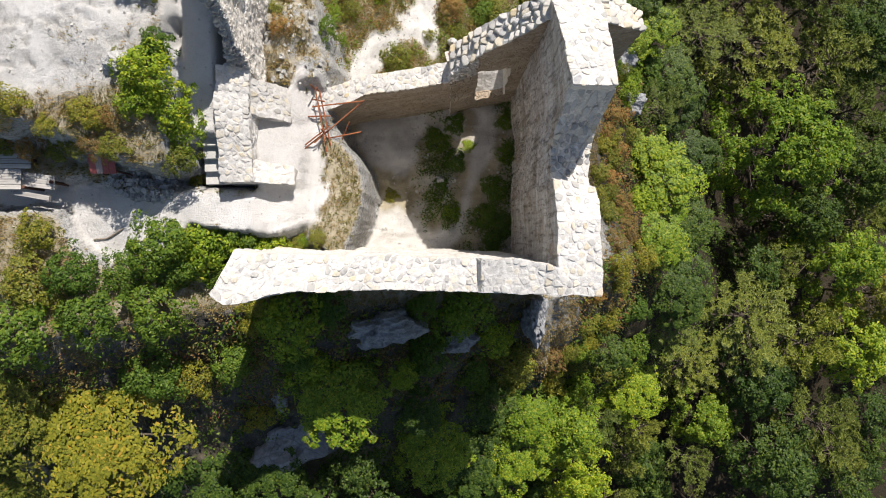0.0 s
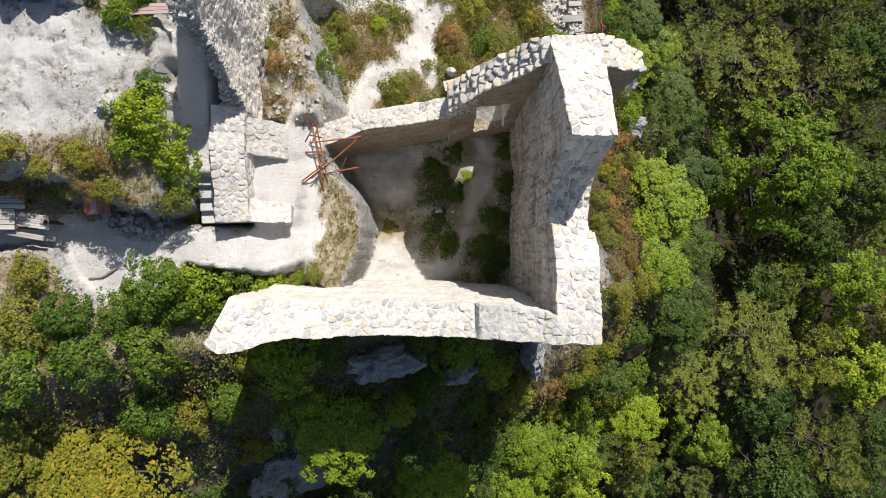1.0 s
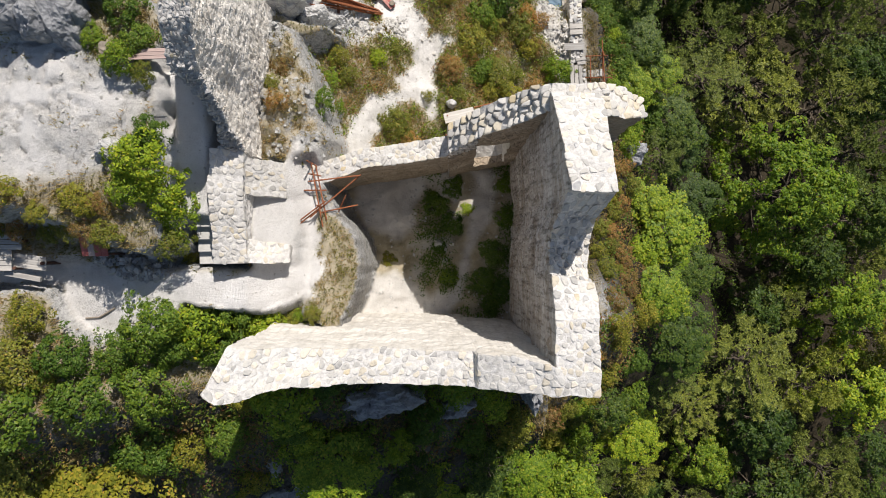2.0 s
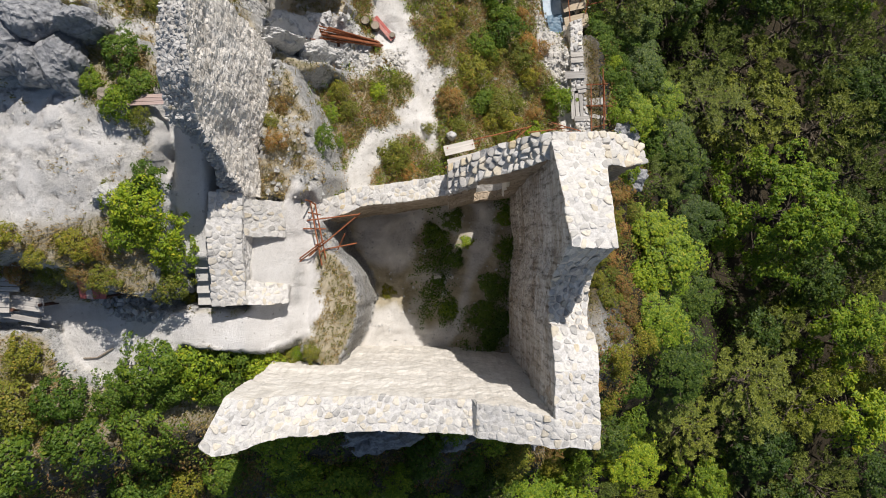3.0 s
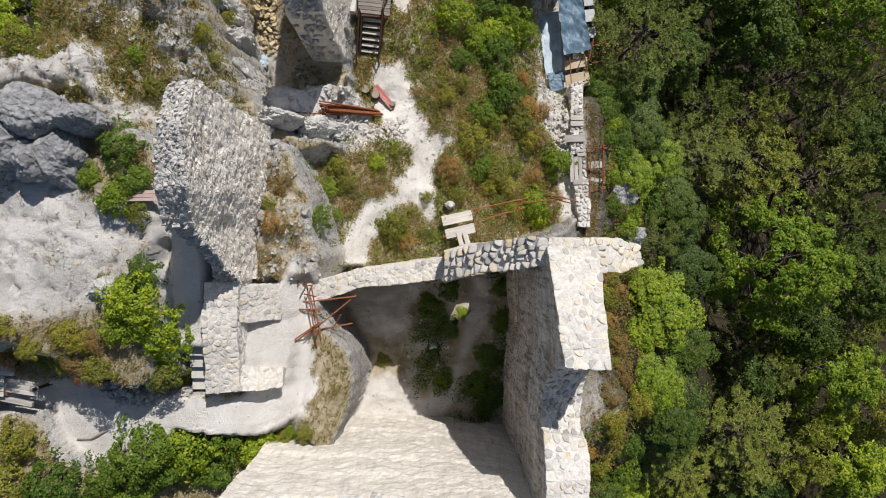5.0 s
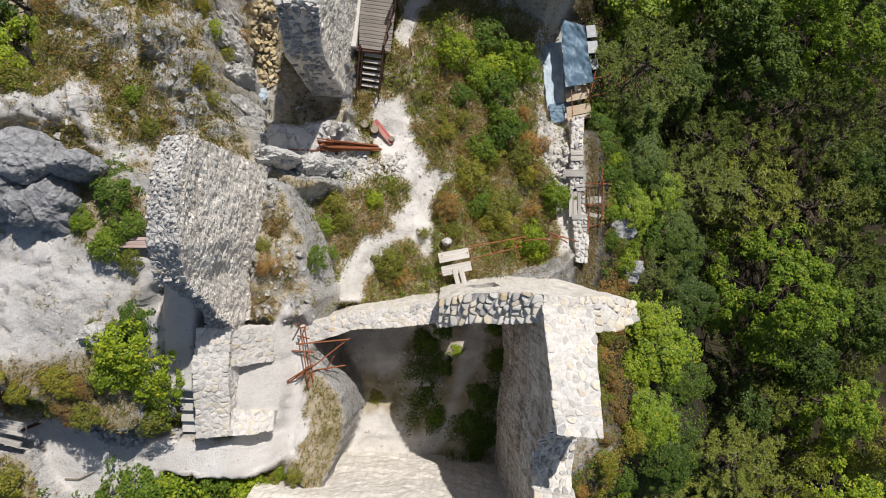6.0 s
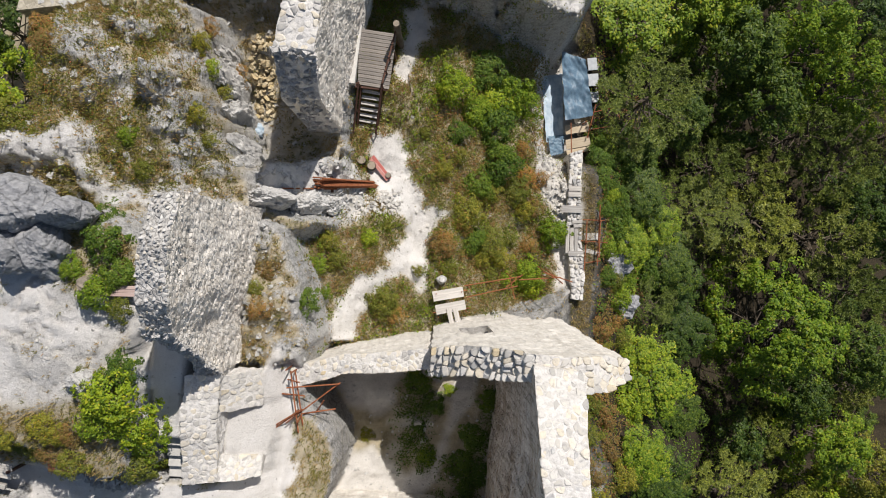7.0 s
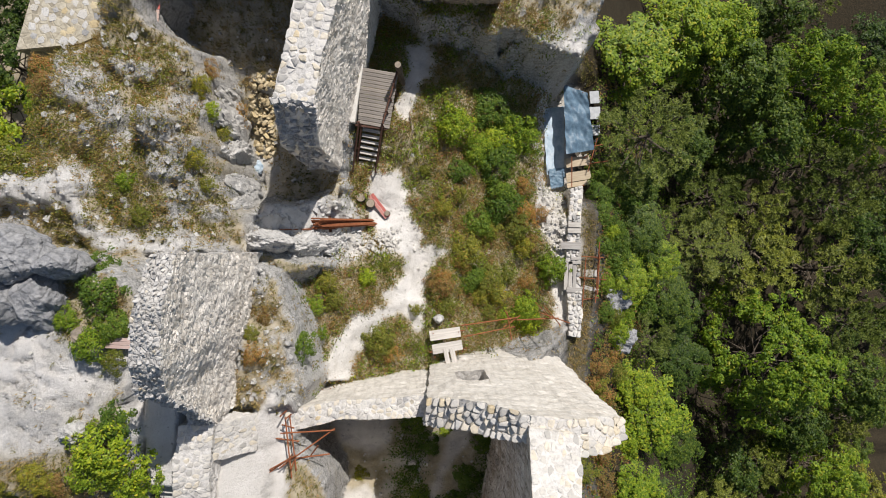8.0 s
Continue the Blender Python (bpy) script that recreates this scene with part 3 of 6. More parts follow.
GH = GH + CORE * (0.025 * FINE + 0.20 * FINE * CRAGGY + 0.14 * SPECK * CRAGGY + CRAGGY * (0.08 * COARSE - 0.28 * step_between(0.09, 0.0, RIFT)) - 0.16 * BARE_IN * step_between(0.06, 0.0, RIFT))


LIST_X, LIST_Y = AXIS_X.tolist(), AXIS_Y.tolist()


def bisect(row, v):
    lo, hi = 0, len(row)
    while lo < hi:
        mid = (lo + hi) // 2
        if row[mid] < v:
            lo = mid + 1
        else:
            hi = mid
    return lo


def ground_at(x, y):
    i = max(0, min(len(LIST_X) - 2, bisect(LIST_X, x) - 1))
    j = max(0, min(len(LIST_Y) - 2, bisect(LIST_Y, y) - 1))
    u, v = (x - AXIS_X[i]) / (AXIS_X[i + 1] - AXIS_X[i]), (y - AXIS_Y[j]) / (AXIS_Y[j + 1] - AXIS_Y[j])
    return float((GH[j, i] * (1 - u) + GH[j, i + 1] * u) * (1 - v) + (GH[j + 1, i] * (1 - u) + GH[j + 1, i + 1] * u) * v)


def sample(field, x, y):
    return float(field[min(len(LIST_Y) - 1, bisect(LIST_Y, y)), min(len(LIST_X) - 1, bisect(LIST_X, x))])


def build_terrain():
    nx, ny = len(AXIS_X), len(AXIS_Y)
    push = 0.05 * np.clip(GROUND_ROCK * SLOPE * 0.6, 0, 1) * CORE
    shift_x = push * value_noise(GX + 0.8 * GH, GY - 0.9 * GH, 31, 2.0, 4)
    shift_y = push * value_noise(GX - 0.9 * GH, GY + 0.8 * GH, 32, 2.0, 4)
    verts = np.stack([GX + shift_x, GY + shift_y, GH], axis=-1).reshape(-1, 3)
    j, i = np.mgrid[0:ny - 1, 0:nx - 1]
    k = (j * nx + i).reshape(-1)
    faces = np.stack([k, k + 1, k + nx + 1, k + nx], axis=1)
    me = bpy.data.meshes.new("ground")
    me.from_pydata(verts.tolist(), [], faces.tolist())
    me.materials.append(GROUND)
    me.shade_smooth()
    ob = new("ground", me)
    for name, field in (("rock", GROUND_ROCK), ("chalk", GROUND_CHALK), ("wood", GROUND_WOOD_SHADE)):
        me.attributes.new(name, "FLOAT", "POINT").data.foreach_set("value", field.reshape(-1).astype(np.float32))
    return tagged(ob, "pale limestone hill with dry grass, rock and footpaths", "ground", kind="structure")


build_terrain()


# ---- walls ----
def wobble(x, y, z, rough):
    v = noise.noise_vector(Vector((x * 1.9, y * 1.9, z * 1.9))) * rough + noise.noise_vector(Vector((x * 0.5, y * 0.5, z * 0.5))) * rough * 1.3
    w = noise.noise_vector(Vector((x * 5.0, y * 5.0, z * 5.0))) * rough * 0.45
    return Vector((x + v.x + w.x, y + v.y + w.y, z + v.z * 1.1 + w.z))


def resample(stations, step):
    path = []
    for a, b in zip(stations, stations[1:]):
        n = max(1, int(math.hypot(b[0] - a[0], b[1] - a[1]) / step))
        path += [tuple(p + (q - p) * k / n for p, q in zip(a, b)) for k in range(n)]
    return path + [stations[-1]]


def cobble(x, y, z, size):
    """Relief of rubble masonry, about -1 to 1: stones proud of their joints, each by its own amount, and a few holes."""
    near, cells = noise.voronoi(Vector((x, y, z * 1.35)) / size)
    proud = min(1.0, (near[1] - near[0]) * 2.6) - 0.55
    own = noise.noise(cells[0] * 5.3)
    hole = smooth(0.38, 0.5, noise.noise(Vector((x * 1.7, y * 1.7, z * 1.7))))
    return proud + 0.9 * own - 1.6 * hole


def loft_wall(name, pieces, face_mat, top_mat, label, rough=0.06, step=0.16, ledges=(), inner_mat=None, rise=0.3, relief=0.0, size=0.25, batter=0.0):
    """A wall of lofted pieces (stations, foot). A station: inner x, y, outer x, y, inner top, outer top. ledges: (level, width) set-offs of the inner face.
    relief and size: how far the stones of its faces stand out, and how large they are; batter: how far the inner face leans, for each metre."""
    verts, faces, tops = [], [], []
    for stations, base in pieces:
        path = resample(stations, step)
        m0 = len(verts)
        high = max(max(s[4], s[5]) for s in stations) - base
        up, across = int(high / rise) + 1, 10
        m = 2 * up + across + 1
        for ix, iy, ox, oy, zi, zo in path:
            nx, ny = ix - ox, iy - oy
            length = math.hypot(nx, ny) or 1.0
            nx, ny = nx / length, ny / length
            ring = []
            for q in range(up):
                z = min(zo, base + rise * q)
                o = -relief * cobble(ox, oy, z, size) if relief else 0.0
                ring.append((ox + nx * o, oy + ny * o, z))
            for q in range(across + 1):
                x, y, z = ox + (ix - ox) * q / across, oy + (iy - oy) * q / across, zo + (zi - zo) * q / across
                ring.append((x, y, z + (0.7 * relief * cobble(x, y, z, size) if relief > 0.035 else 0.0)))
            for q in range(up - 1, -1, -1):
                z = min(zi, base + rise * q)
                o = sum(w * (1 - smooth(level - 0.2, level + 0.2, z)) for level, w in ledges) + batter * (zi - z)
                if relief:
                    o += relief * cobble(ix, iy, z, size)
                ring.append((ix + nx * o, iy + ny * o, z))
            verts += [wobble(*p, rough) for p in ring]
        for k in range(len(path) - 1):
            for q in range(m):
                r = (q + 1) % m
                faces.append((m0 + k * m + q, m0 + k * m + r, m0 + (k + 1) * m + r, m0 + (k + 1) * m + q))
                tops.append(1 if up <= q < up + across else 2 if up + across <= q < m - 1 else 0)
        end = m0 + (len(path) - 1) * m
        for o, row in ((m0, -1), (end, 1)):
            # end faces, in courses
            for q in range(up - 1):
                f = (o + q, o + q + 1, o + m - 2 - q, o + m - 1 - q)
                faces.append(f if row < 0 else f[::-1])
                tops.append(0)
            f = tuple(o + q for q in range(up - 1, up + across + 2))
            faces.append(f if row < 0 else f[::-1])
            tops.append(0)
    ob = mesh_object(name, verts, faces, face_mat)
    ob.data.materials.append(top_mat)
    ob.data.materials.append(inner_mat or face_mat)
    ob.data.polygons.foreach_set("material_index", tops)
    bm = bmesh.new()
    bm.from_mesh(ob.data)
    bmesh.ops.recalc_face_normals(bm, faces=bm.faces)
    bm.to_mesh(ob.data)
    bm.free()
    return tagged(ob, label, "wall", kind="structure")


def stone_meshes(name, mat, count, seed, flat=0.5, lumpy=0.45):
    """Irregular field stones about one metre across, to be scaled."""
    r = random.Random(seed)
    out = []
    for k in range(count):
        bm = bmesh.new()
        bmesh.ops.create_icosphere(bm, subdivisions=1, radius=0.5)
        off = Vector((r.uniform(0, 50), r.uniform(0, 50), r.uniform(0, 50)))
        for v in bm.verts:
            c = Vector([math.copysign(abs(u * 2) ** q, u) * 0.5 for u, q in zip(v.co, (0.6, 0.6, 0.3))])
            c *= 0.8 + lumpy * noise.noise(c * 2.2 + off)
            v.co = Vector((c.x, c.y, c.z * flat))
        me = bpy.data.meshes.new(name)
        bm.to_mesh(me)
        bm.free()
        me.materials.append(mat)
        out.append(me)
    return out


TOP_STONES = stone_meshes("stone", STONE, 14, 3, 0.5)
GREY_STONES = stone_meshes("stone", GREY_STONE, 10, 4, 0.8)
OCHRE_STONES = stone_meshes("stone", OCHRE_STONE, 10, 5, 0.6)


def clip(poly, px, py, nx, ny):
    """The part of a convex polygon on the far side of the line through px, py from the way nx, ny."""
    out = []
    for (ax, ay), (bx, by) in zip(poly, poly[1:] + poly[:1]):
        da, db = (ax - px) * nx + (ay - py) * ny, (bx - px) * nx + (by - py) * ny
        if da <= 0:
            out.append((ax, ay))
        if (da < 0 < db) or (db < 0 < da):
            t = da / (da - db)
            out.append((ax + (bx - ax) * t, ay + (by - ay) * t))
    return out


def cap_stones(wall, stations, size, seed, limit=290, proud=0.04, rough=0.06, tilt=0.10, mats=((STONE, 0.7), (BUFF_STONE, 0.22), (GREY_STONE, 0.08)), joint=0.03, fill=0.93, level=False):
    """Rubble stones fitted to one another in the top of a wall, with mortar joints between, as pieces of it."""
    r = random.Random(seed)
    marks = [0.0]
    for a, b in zip(stations, stations[1:]):
        marks.append(marks[-1] + math.hypot((b[0] + b[2] - a[0] - a[2]) / 2, (b[1] + b[3] - a[1] - a[3]) / 2))

    def at(along, over):
        """The place on the top at a length along the wall and a share of its width."""
        k = max(0, min(len(marks) - 2, int(np.searchsorted(marks, along)) - 1))
        t = (along - marks[k]) / (marks[k + 1] - marks[k])
        ix, iy, ox, oy, zi, zo = (p + (q - p) * t for p, q in zip(stations[k], stations[k + 1]))
        return Vector((ox + (ix - ox) * over, oy + (iy - oy) * over, zo + (zi - zo) * over)), math.hypot(ix - ox, iy - oy)

    seeds = []
    rows = int(marks[-1] / size) + 1
    for j in range(rows):
        along = (j + 0.5) * marks[-1] / rows
        width = at(along, 0.5)[1]
        n = max(2, round(width / (size * r.uniform(0.8, 1.15))))
        for i in range(n):
            seeds.append((along + r.uniform(-.42, .42) * size, (i + 0.5 + r.uniform(-.36, .36)) * width / n, width))
    count = 0
    for k, (sx, sy, width) in enumerate(seeds):
        if r.random() > fill or count >= limit:
            continue
        cell = [(-0.05, -0.04), (marks[-1] + 0.05, -0.04), (marks[-1] + 0.05, width + 0.04), (-0.05, width + 0.04)]
        cell = [(min(max(x, sx - size), sx + size), min(max(y, sy - size), sy + size)) for x, y in cell]
        for q, (tx, ty, _) in enumerate(seeds):
            if q != k and abs(tx - sx) < 2.2 * size and abs(ty - sy) < 2.2 * size and len(cell) > 2:
                cell = clip(cell, (sx + tx) / 2, (sy + ty) / 2, tx - sx, ty - sy)
        if len(cell) < 3:
            continue
        cx, cy = sum(p[0] for p in cell) / len(cell), sum(p[1] for p in cell) / len(cell)
        reach = max(0.05, sum(math.hypot(x - cx, y - cy) for x, y in cell) / len(cell))
        if reach < 0.07:
            continue
        flat = at(cx, cy / width)[0]
        drop = max(abs((at(x, y / width)[0] - flat).z) for x, y in cell)
        shrink = 0.97 if level and drop > 0.09 else max(0.55, 1 - joint * r.uniform(0.5, 1.5) / reach)
        ring = []
        for (ax, ay), (bx, by) in zip(cell, cell[1:] + cell[:1]):
            ring += [(ax + (bx - ax) * t, ay + (by - ay) * t) for t in ((0.2, 0.8) if len(cell) < 7 else (0.5,))]
        ring = [(cx + (x - cx) * shrink * r.uniform(0.92, 1.04), cy + (y - cy) * shrink * r.uniform(0.92, 1.04)) for x, y in ring]
        middle = wobble(*at(cx, cy / width)[0], rough)
        high, lean_x, lean_y = proud * r.uniform(0.2, 2.2), r.gauss(0, tilt), r.gauss(0, tilt)
        verts, n = [], len(ring)
        rise, keep = (0.42 * drop, 0.22) if level and drop > 0.09 else (0.0, 1.0)
        for share, lift in ((1.04, -0.12), (0.95, high * 0.35), (0.68, high)):
            for x, y in ring:
                x, y = cx + (x - cx) * share, cy + (y - cy) * share
                p = at(x, y / width)[0] - flat
                verts.append((p.x, p.y, p.z * (1.0 if lift < 0 else keep) + lift + rise + ((x - cx) * lean_x + (y - cy) * lean_y if lift > 0 else 0) + r.uniform(-.12, .12) * high))
        verts.append((0, 0, high * 1.08 + rise))
        faces = [(o + i, o + (i + 1) % n, o + n + (i + 1) % n, o + n + i) for o in (0, n) for i in range(n)]
        faces += [(2 * n + i, 2 * n + (i + 1) % n, 3 * n) for i in range(n)]
        mat = r.choices([m for m, _ in mats], [w for _, w in mats])[0]
        ob = mesh_object("stone", verts, faces, mat, wall)
        ob.location = middle
        count += 1


def slope_stones(wall, stations, size, count, seed, mat):
    """Broken masonry standing out of the stepped end of a wall."""
    r = random.Random(seed)
    verts, faces = [], []
    for _ in range(count):
        k, t, u = r.randrange(len(stations) - 1), r.random(), r.random()
        ix, iy, ox, oy, zi, zo = (p + (q - p) * t for p, q in zip(stations[k], stations[k + 1]))
        p, g, i = wobble(ox + (ix - ox) * u, oy + (iy - oy) * u, zo + (zi - zo) * u, 0.06), size * r.uniform(0.5, 1.3), len(verts)
        turn = Euler((r.gauss(0, .25), r.gauss(0, .25), r.uniform(0, 6.28))).to_matrix()
        for cx in (-1, 1):
            for cy in (-1, 1):
                for cz in (-1, 1):
                    verts.append(p + turn @ (Vector((cx * 0.55 * r.uniform(.6, 1.1), cy * 0.42 * r.uniform(.6, 1.1), cz * 0.34 * r.uniform(.6, 1.1))) * g))
        faces += [tuple(i + q for q in f) for f in ((0, 1, 3, 2), (4, 6, 7, 5), (0, 4, 5, 1), (2, 3, 7, 6), (0, 2, 6, 4), (1, 5, 7, 3))]
    ob = mesh_object("rubble_stones", verts, faces, mat, wall)
    return tagged(ob, "broken stones in the ragged end of the wall", kind="stuff")


def face_stones(wall, stations, base, size, count, seed, mat, side=0, proud=0.04):
    """Rubble standing out of a wall's face: one joined mesh of small blocks."""
    r = random.Random(seed)
    verts, faces = [], []
    lengths = [math.hypot(b[0] - a[0], b[1] - a[1]) for a, b in zip(stations, stations[1:])]
    for _ in range(count):
        k = r.choices(range(len(lengths)), lengths)[0]
        t = r.random()
        s = [p + (q - p) * t for p, q in zip(stations[k], stations[k + 1])]
        x, y, z = s[side * 2], s[side * 2 + 1], r.uniform(base, s[4 + side] - 0.05)
        p = wobble(x, y, z, 0.06)
        p.x += (-0.30 if side == 0 else 0.25) * size
        g = size * r.uniform(0.5, 1.3)
        i = len(verts)
        turn = Euler((r.gauss(0, .2), r.gauss(0, .2), r.gauss(0, .3))).to_matrix()
        for cx in (-1, 1):
            for cy in (-1, 1):
                for cz in (-1, 1):
                    c = Vector((cx * 0.42 * r.uniform(.6, 1.1), cy * 0.55 * r.uniform(.6, 1.1), cz * 0.34 * r.uniform(.6, 1.1))) * g
                    verts.append(p + turn @ c)
        faces += [tuple(i + q for q in f) for f in ((0, 1, 3, 2), (4, 6, 7, 5), (0, 4, 5, 1), (2, 3, 7, 6), (0, 2, 6, 4), (1, 5, 7, 3))]
    ob = mesh_object("rubble_stones", verts, faces, mat, wall)
    return tagged(ob, "rough small stones standing out of the wall face", kind="stuff")


SOUTH = [(-7.25, -0.02, -7.85, -1.55, 14.3, 14.8), (-7.1, -0.1, -7.45, -1.86, 14.3, 14.7), (-6.5, -0.18, -6.6, -1.76, 13.8, 14.4), (-5.4, -0.22, -5.6, -1.58, 13.0, 13.8),
         (-3.0, -0.22, -3.4, -1.5, 12.6, 12.8), (0.3, -0.3, 0.3, -1.5, 12.6, 12.7), (1.3, -0.33, 1.3, -1.53, 12.6, 12.9), (1.4, -0.35, 1.4, -1.55, 13.2, 13.2),
         (2.7, -0.42, 2.6, -1.58, 13.8, 13.8), (4.0, -0.62, 4.0, -1.6, 14.3, 14.3), (5.5, -0.8, 5.5, -1.62, 14.35, 14.35)]
EAST_S = [(4.0, -0.82, 5.5, -0.82, 14.3, 14.3), (3.95, 1.0, 5.5, 1.0, 14.2, 14.1), (3.92, 2.5, 5.45, 2.2, 13.6, 13.4)]
EAST_M = [(3.92, 2.35, 5.47, 2.1, 13.4, 13.2), (3.95, 2.7, 5.45, 2.5, 12.9, 12.3), (3.98, 3.3, 5.5, 3.2, 12.7, 11.9), (4.0, 4.0, 5.6, 4.0, 13.0, 12.0), (4.05, 4.5, 5.68, 4.6, 13.9, 12.8), (4.08, 4.9, 5.66, 4.9, 14.9, 14.2), (4.1, 5.25, 5.62, 5.2, 16.0, 15.7)]
EAST_N = [(4.1, 5.2, 5.5, 5.15, 16.4, 16.4), (3.95, 6.8, 5.5, 6.8, 15.8, 15.8), (3.88, 8.1, 5.55, 8.1, 14.6, 14.6), (3.9, 8.9, 5.5, 8.9, 13.6, 13.6)]
NORTH_W = [(-5.5, 6.15, -5.75, 7.0, 6.8, 7.0), (-3.5, 6.85, -3.5, 7.7, 7.0, 7.0), (0.35, 7.4, 0.3, 8.3, 7.2, 7.2)]
NORTH_E = [(0.35, 7.45, 0.3, 8.6, 8.6, 8.8), (1.55, 7.83, 1.5, 8.97, 10.2, 10.2), (3.0, 8.08, 2.95, 9.17, 12.0, 12.0), (3.9, 8.25, 3.9, 9.25, 13.2, 13.2), (5.5, 8.15, 5.5, 9.32, 13.6, 13.3), (6.6, 8.15, 6.6, 9.3, 12.9, 12.5), (7.75, 8.4, 7.6, 9.05, 11.4, 11.3)]

HEAD = [(1.55, 7.83, 1.5, 8.97, 10.2, 10.2), (3.0, 8.08, 2.95, 9.17, 12.0, 12.0)]
LINTEL = [(1.5, 8.6, 1.5, 8.96, 7.4, 7.4), (3.0, 8.78, 2.95, 9.15, 7.4, 7.4)]
SILL = [(1.5, 7.82, 1.45, 8.96, 3.4, 4.2), (3.05, 8.09, 3.0, 9.17, 3.4, 4.2)]
CURTAIN = [(-7.65, 13.8, -8.6, 13.7, 16.3, 15.9), (-7.65, 12.4, -8.6, 12.4, 16.9, 16.8), (-7.7, 10.4, -8.75, 10.4, 16.6, 16.4), (-7.95, 9.3, -8.8, 9.3, 15.2, 15.5), (-7.9, 8.7, -8.4, 8.8, 13.8, 14.2), (-7.85, 7.9, -8.2, 8.0, 11.8, 12.2), (-7.8, 7.2, -8.6, 7.2, 10.4, 10.8)]
PIER_W = [(-7.85, 7.2, -8.9, 7.2, 10.4, 11.2), (-7.8, 5.0, -8.95, 5.0, 10.2, 11.1), (-7.8, 2.75, -8.95, 2.7, 9.7, 10.2)]
PIER_N = [(-7.85, 5.5, -7.85, 7.0, 9.8, 9.9), (-7.3, 5.5, -7.3, 7.0, 8.9, 8.9), (-6.65, 5.5, -6.75, 7.0, 7.9, 7.6)]
PIER_S = [(-7.9, 3.7, -7.9, 2.75, 9.4, 9.8), (-7.1, 3.6, -7.1, 2.76, 8.8, 9.2), (-6.4, 3.5, -6.4, 2.78, 8.2, 8.5)]
TOWER = [(-5.05, 18.1, -6.6, 18.05, 3.0, 3.2), (-5.0, 18.32, -6.5, 18.27, 9.0, 9.2), (-4.95, 18.9, -6.45, 18.9, 10.1, 10.3), (-4.9, 19.6, -6.35, 19.6, 11.6, 11.6), (-4.7, 21.4, -6.2, 21.4, 11.6, 11.6), (-4.35, 23.6, -5.9, 23.6, 11.6, 11.6), (-3.9, 28, -5.3, 28, 11.6, 11.6)]
KEEP_W = [(-4.4, 26.9, -4.4, 28.2, 5.8, 5.8), (0.6, 26.7, 0.7, 28.2, 5.6, 5.6), (2.0, 26.9, 2.0, 28.2, 4.6, 4.6)]
# Out of view; a wall added only to cast the yard's shade.
YARD_SHADER = [(-15.0, 27.6, -15.0, 28.8, 11.5, 11.5), (-5.2, 27.9, -5.2, 29.0, 11.5, 11.5)]
OUTER = [(7.75, 19.0, 8.5, 19.2, -5.2, -5.2), (7.7, 17.0, 8.4, 17.1, -4.55, -4.55), (7.75, 14.0, 8.6, 14.1, -4.5, -4.5), (8.1, 12.2, 8.9, 12.3, -4.4, -4.4), (8.2, 10.2, 8.9, 10.2, -3.9, -3.9)]

WALLS = {}
ROUGH = {"wall_east": 0.05, "wall_east_high": 0.05, "wall_south": 0.065, "wall_north": 0.06}
FACES = {"wall_curtain": (0.1, 0.09, 0.042, 0.2, 0.02), "wall_tower": (0.12, 0.11, 0.028, 0.24, 0.0), "wall_east_breach": (0.12, 0.1, 0.05, 0.26, 0.0), "wall_pier": (0.1, 0.1, 0.04, 0.26, 0.0),
         "wall_outer": (0.2, 0.14, 0.06, 0.26, 0.0), "wall_keep": (0.2, 0.16, 0.06, 0.34, 0.0), "wall_south": (0.16, 0.14, 0.022, 0.34, 0.0), "wall_east": (0.16, 0.12, 0.03, 0.34, 0.0), "wall_east_high": (0.16, 0.12, 0.03, 0.34, 0.0)}
PALE_MIX = ((STONE, 0.70), (BUFF_STONE, 0.27), (GREY_STONE, 0.03))
BUFF_MIX = ((STONE, 0.55), (BUFF_STONE, 0.40), (GREY_STONE, 0.05))
ROUGH_MIX = ((STONE, 0.10), (BUFF_STONE, 0.05), (GREY_STONE, 0.85))
# East, north and keep inner faces lie in shade; browner masonry paints it in.
INNER = {"wall_curtain": RUBBLE, "wall_east": BANDED_SHADE, "wall_east_breach": BANDED_SHADE, "wall_east_high": BANDED_SHADE, "wall_north_low": BROWN_SHADE_WALL, "wall_north": BROWN_SHADE_WALL, "wall_keep": BROWN_SHADE_WALL}
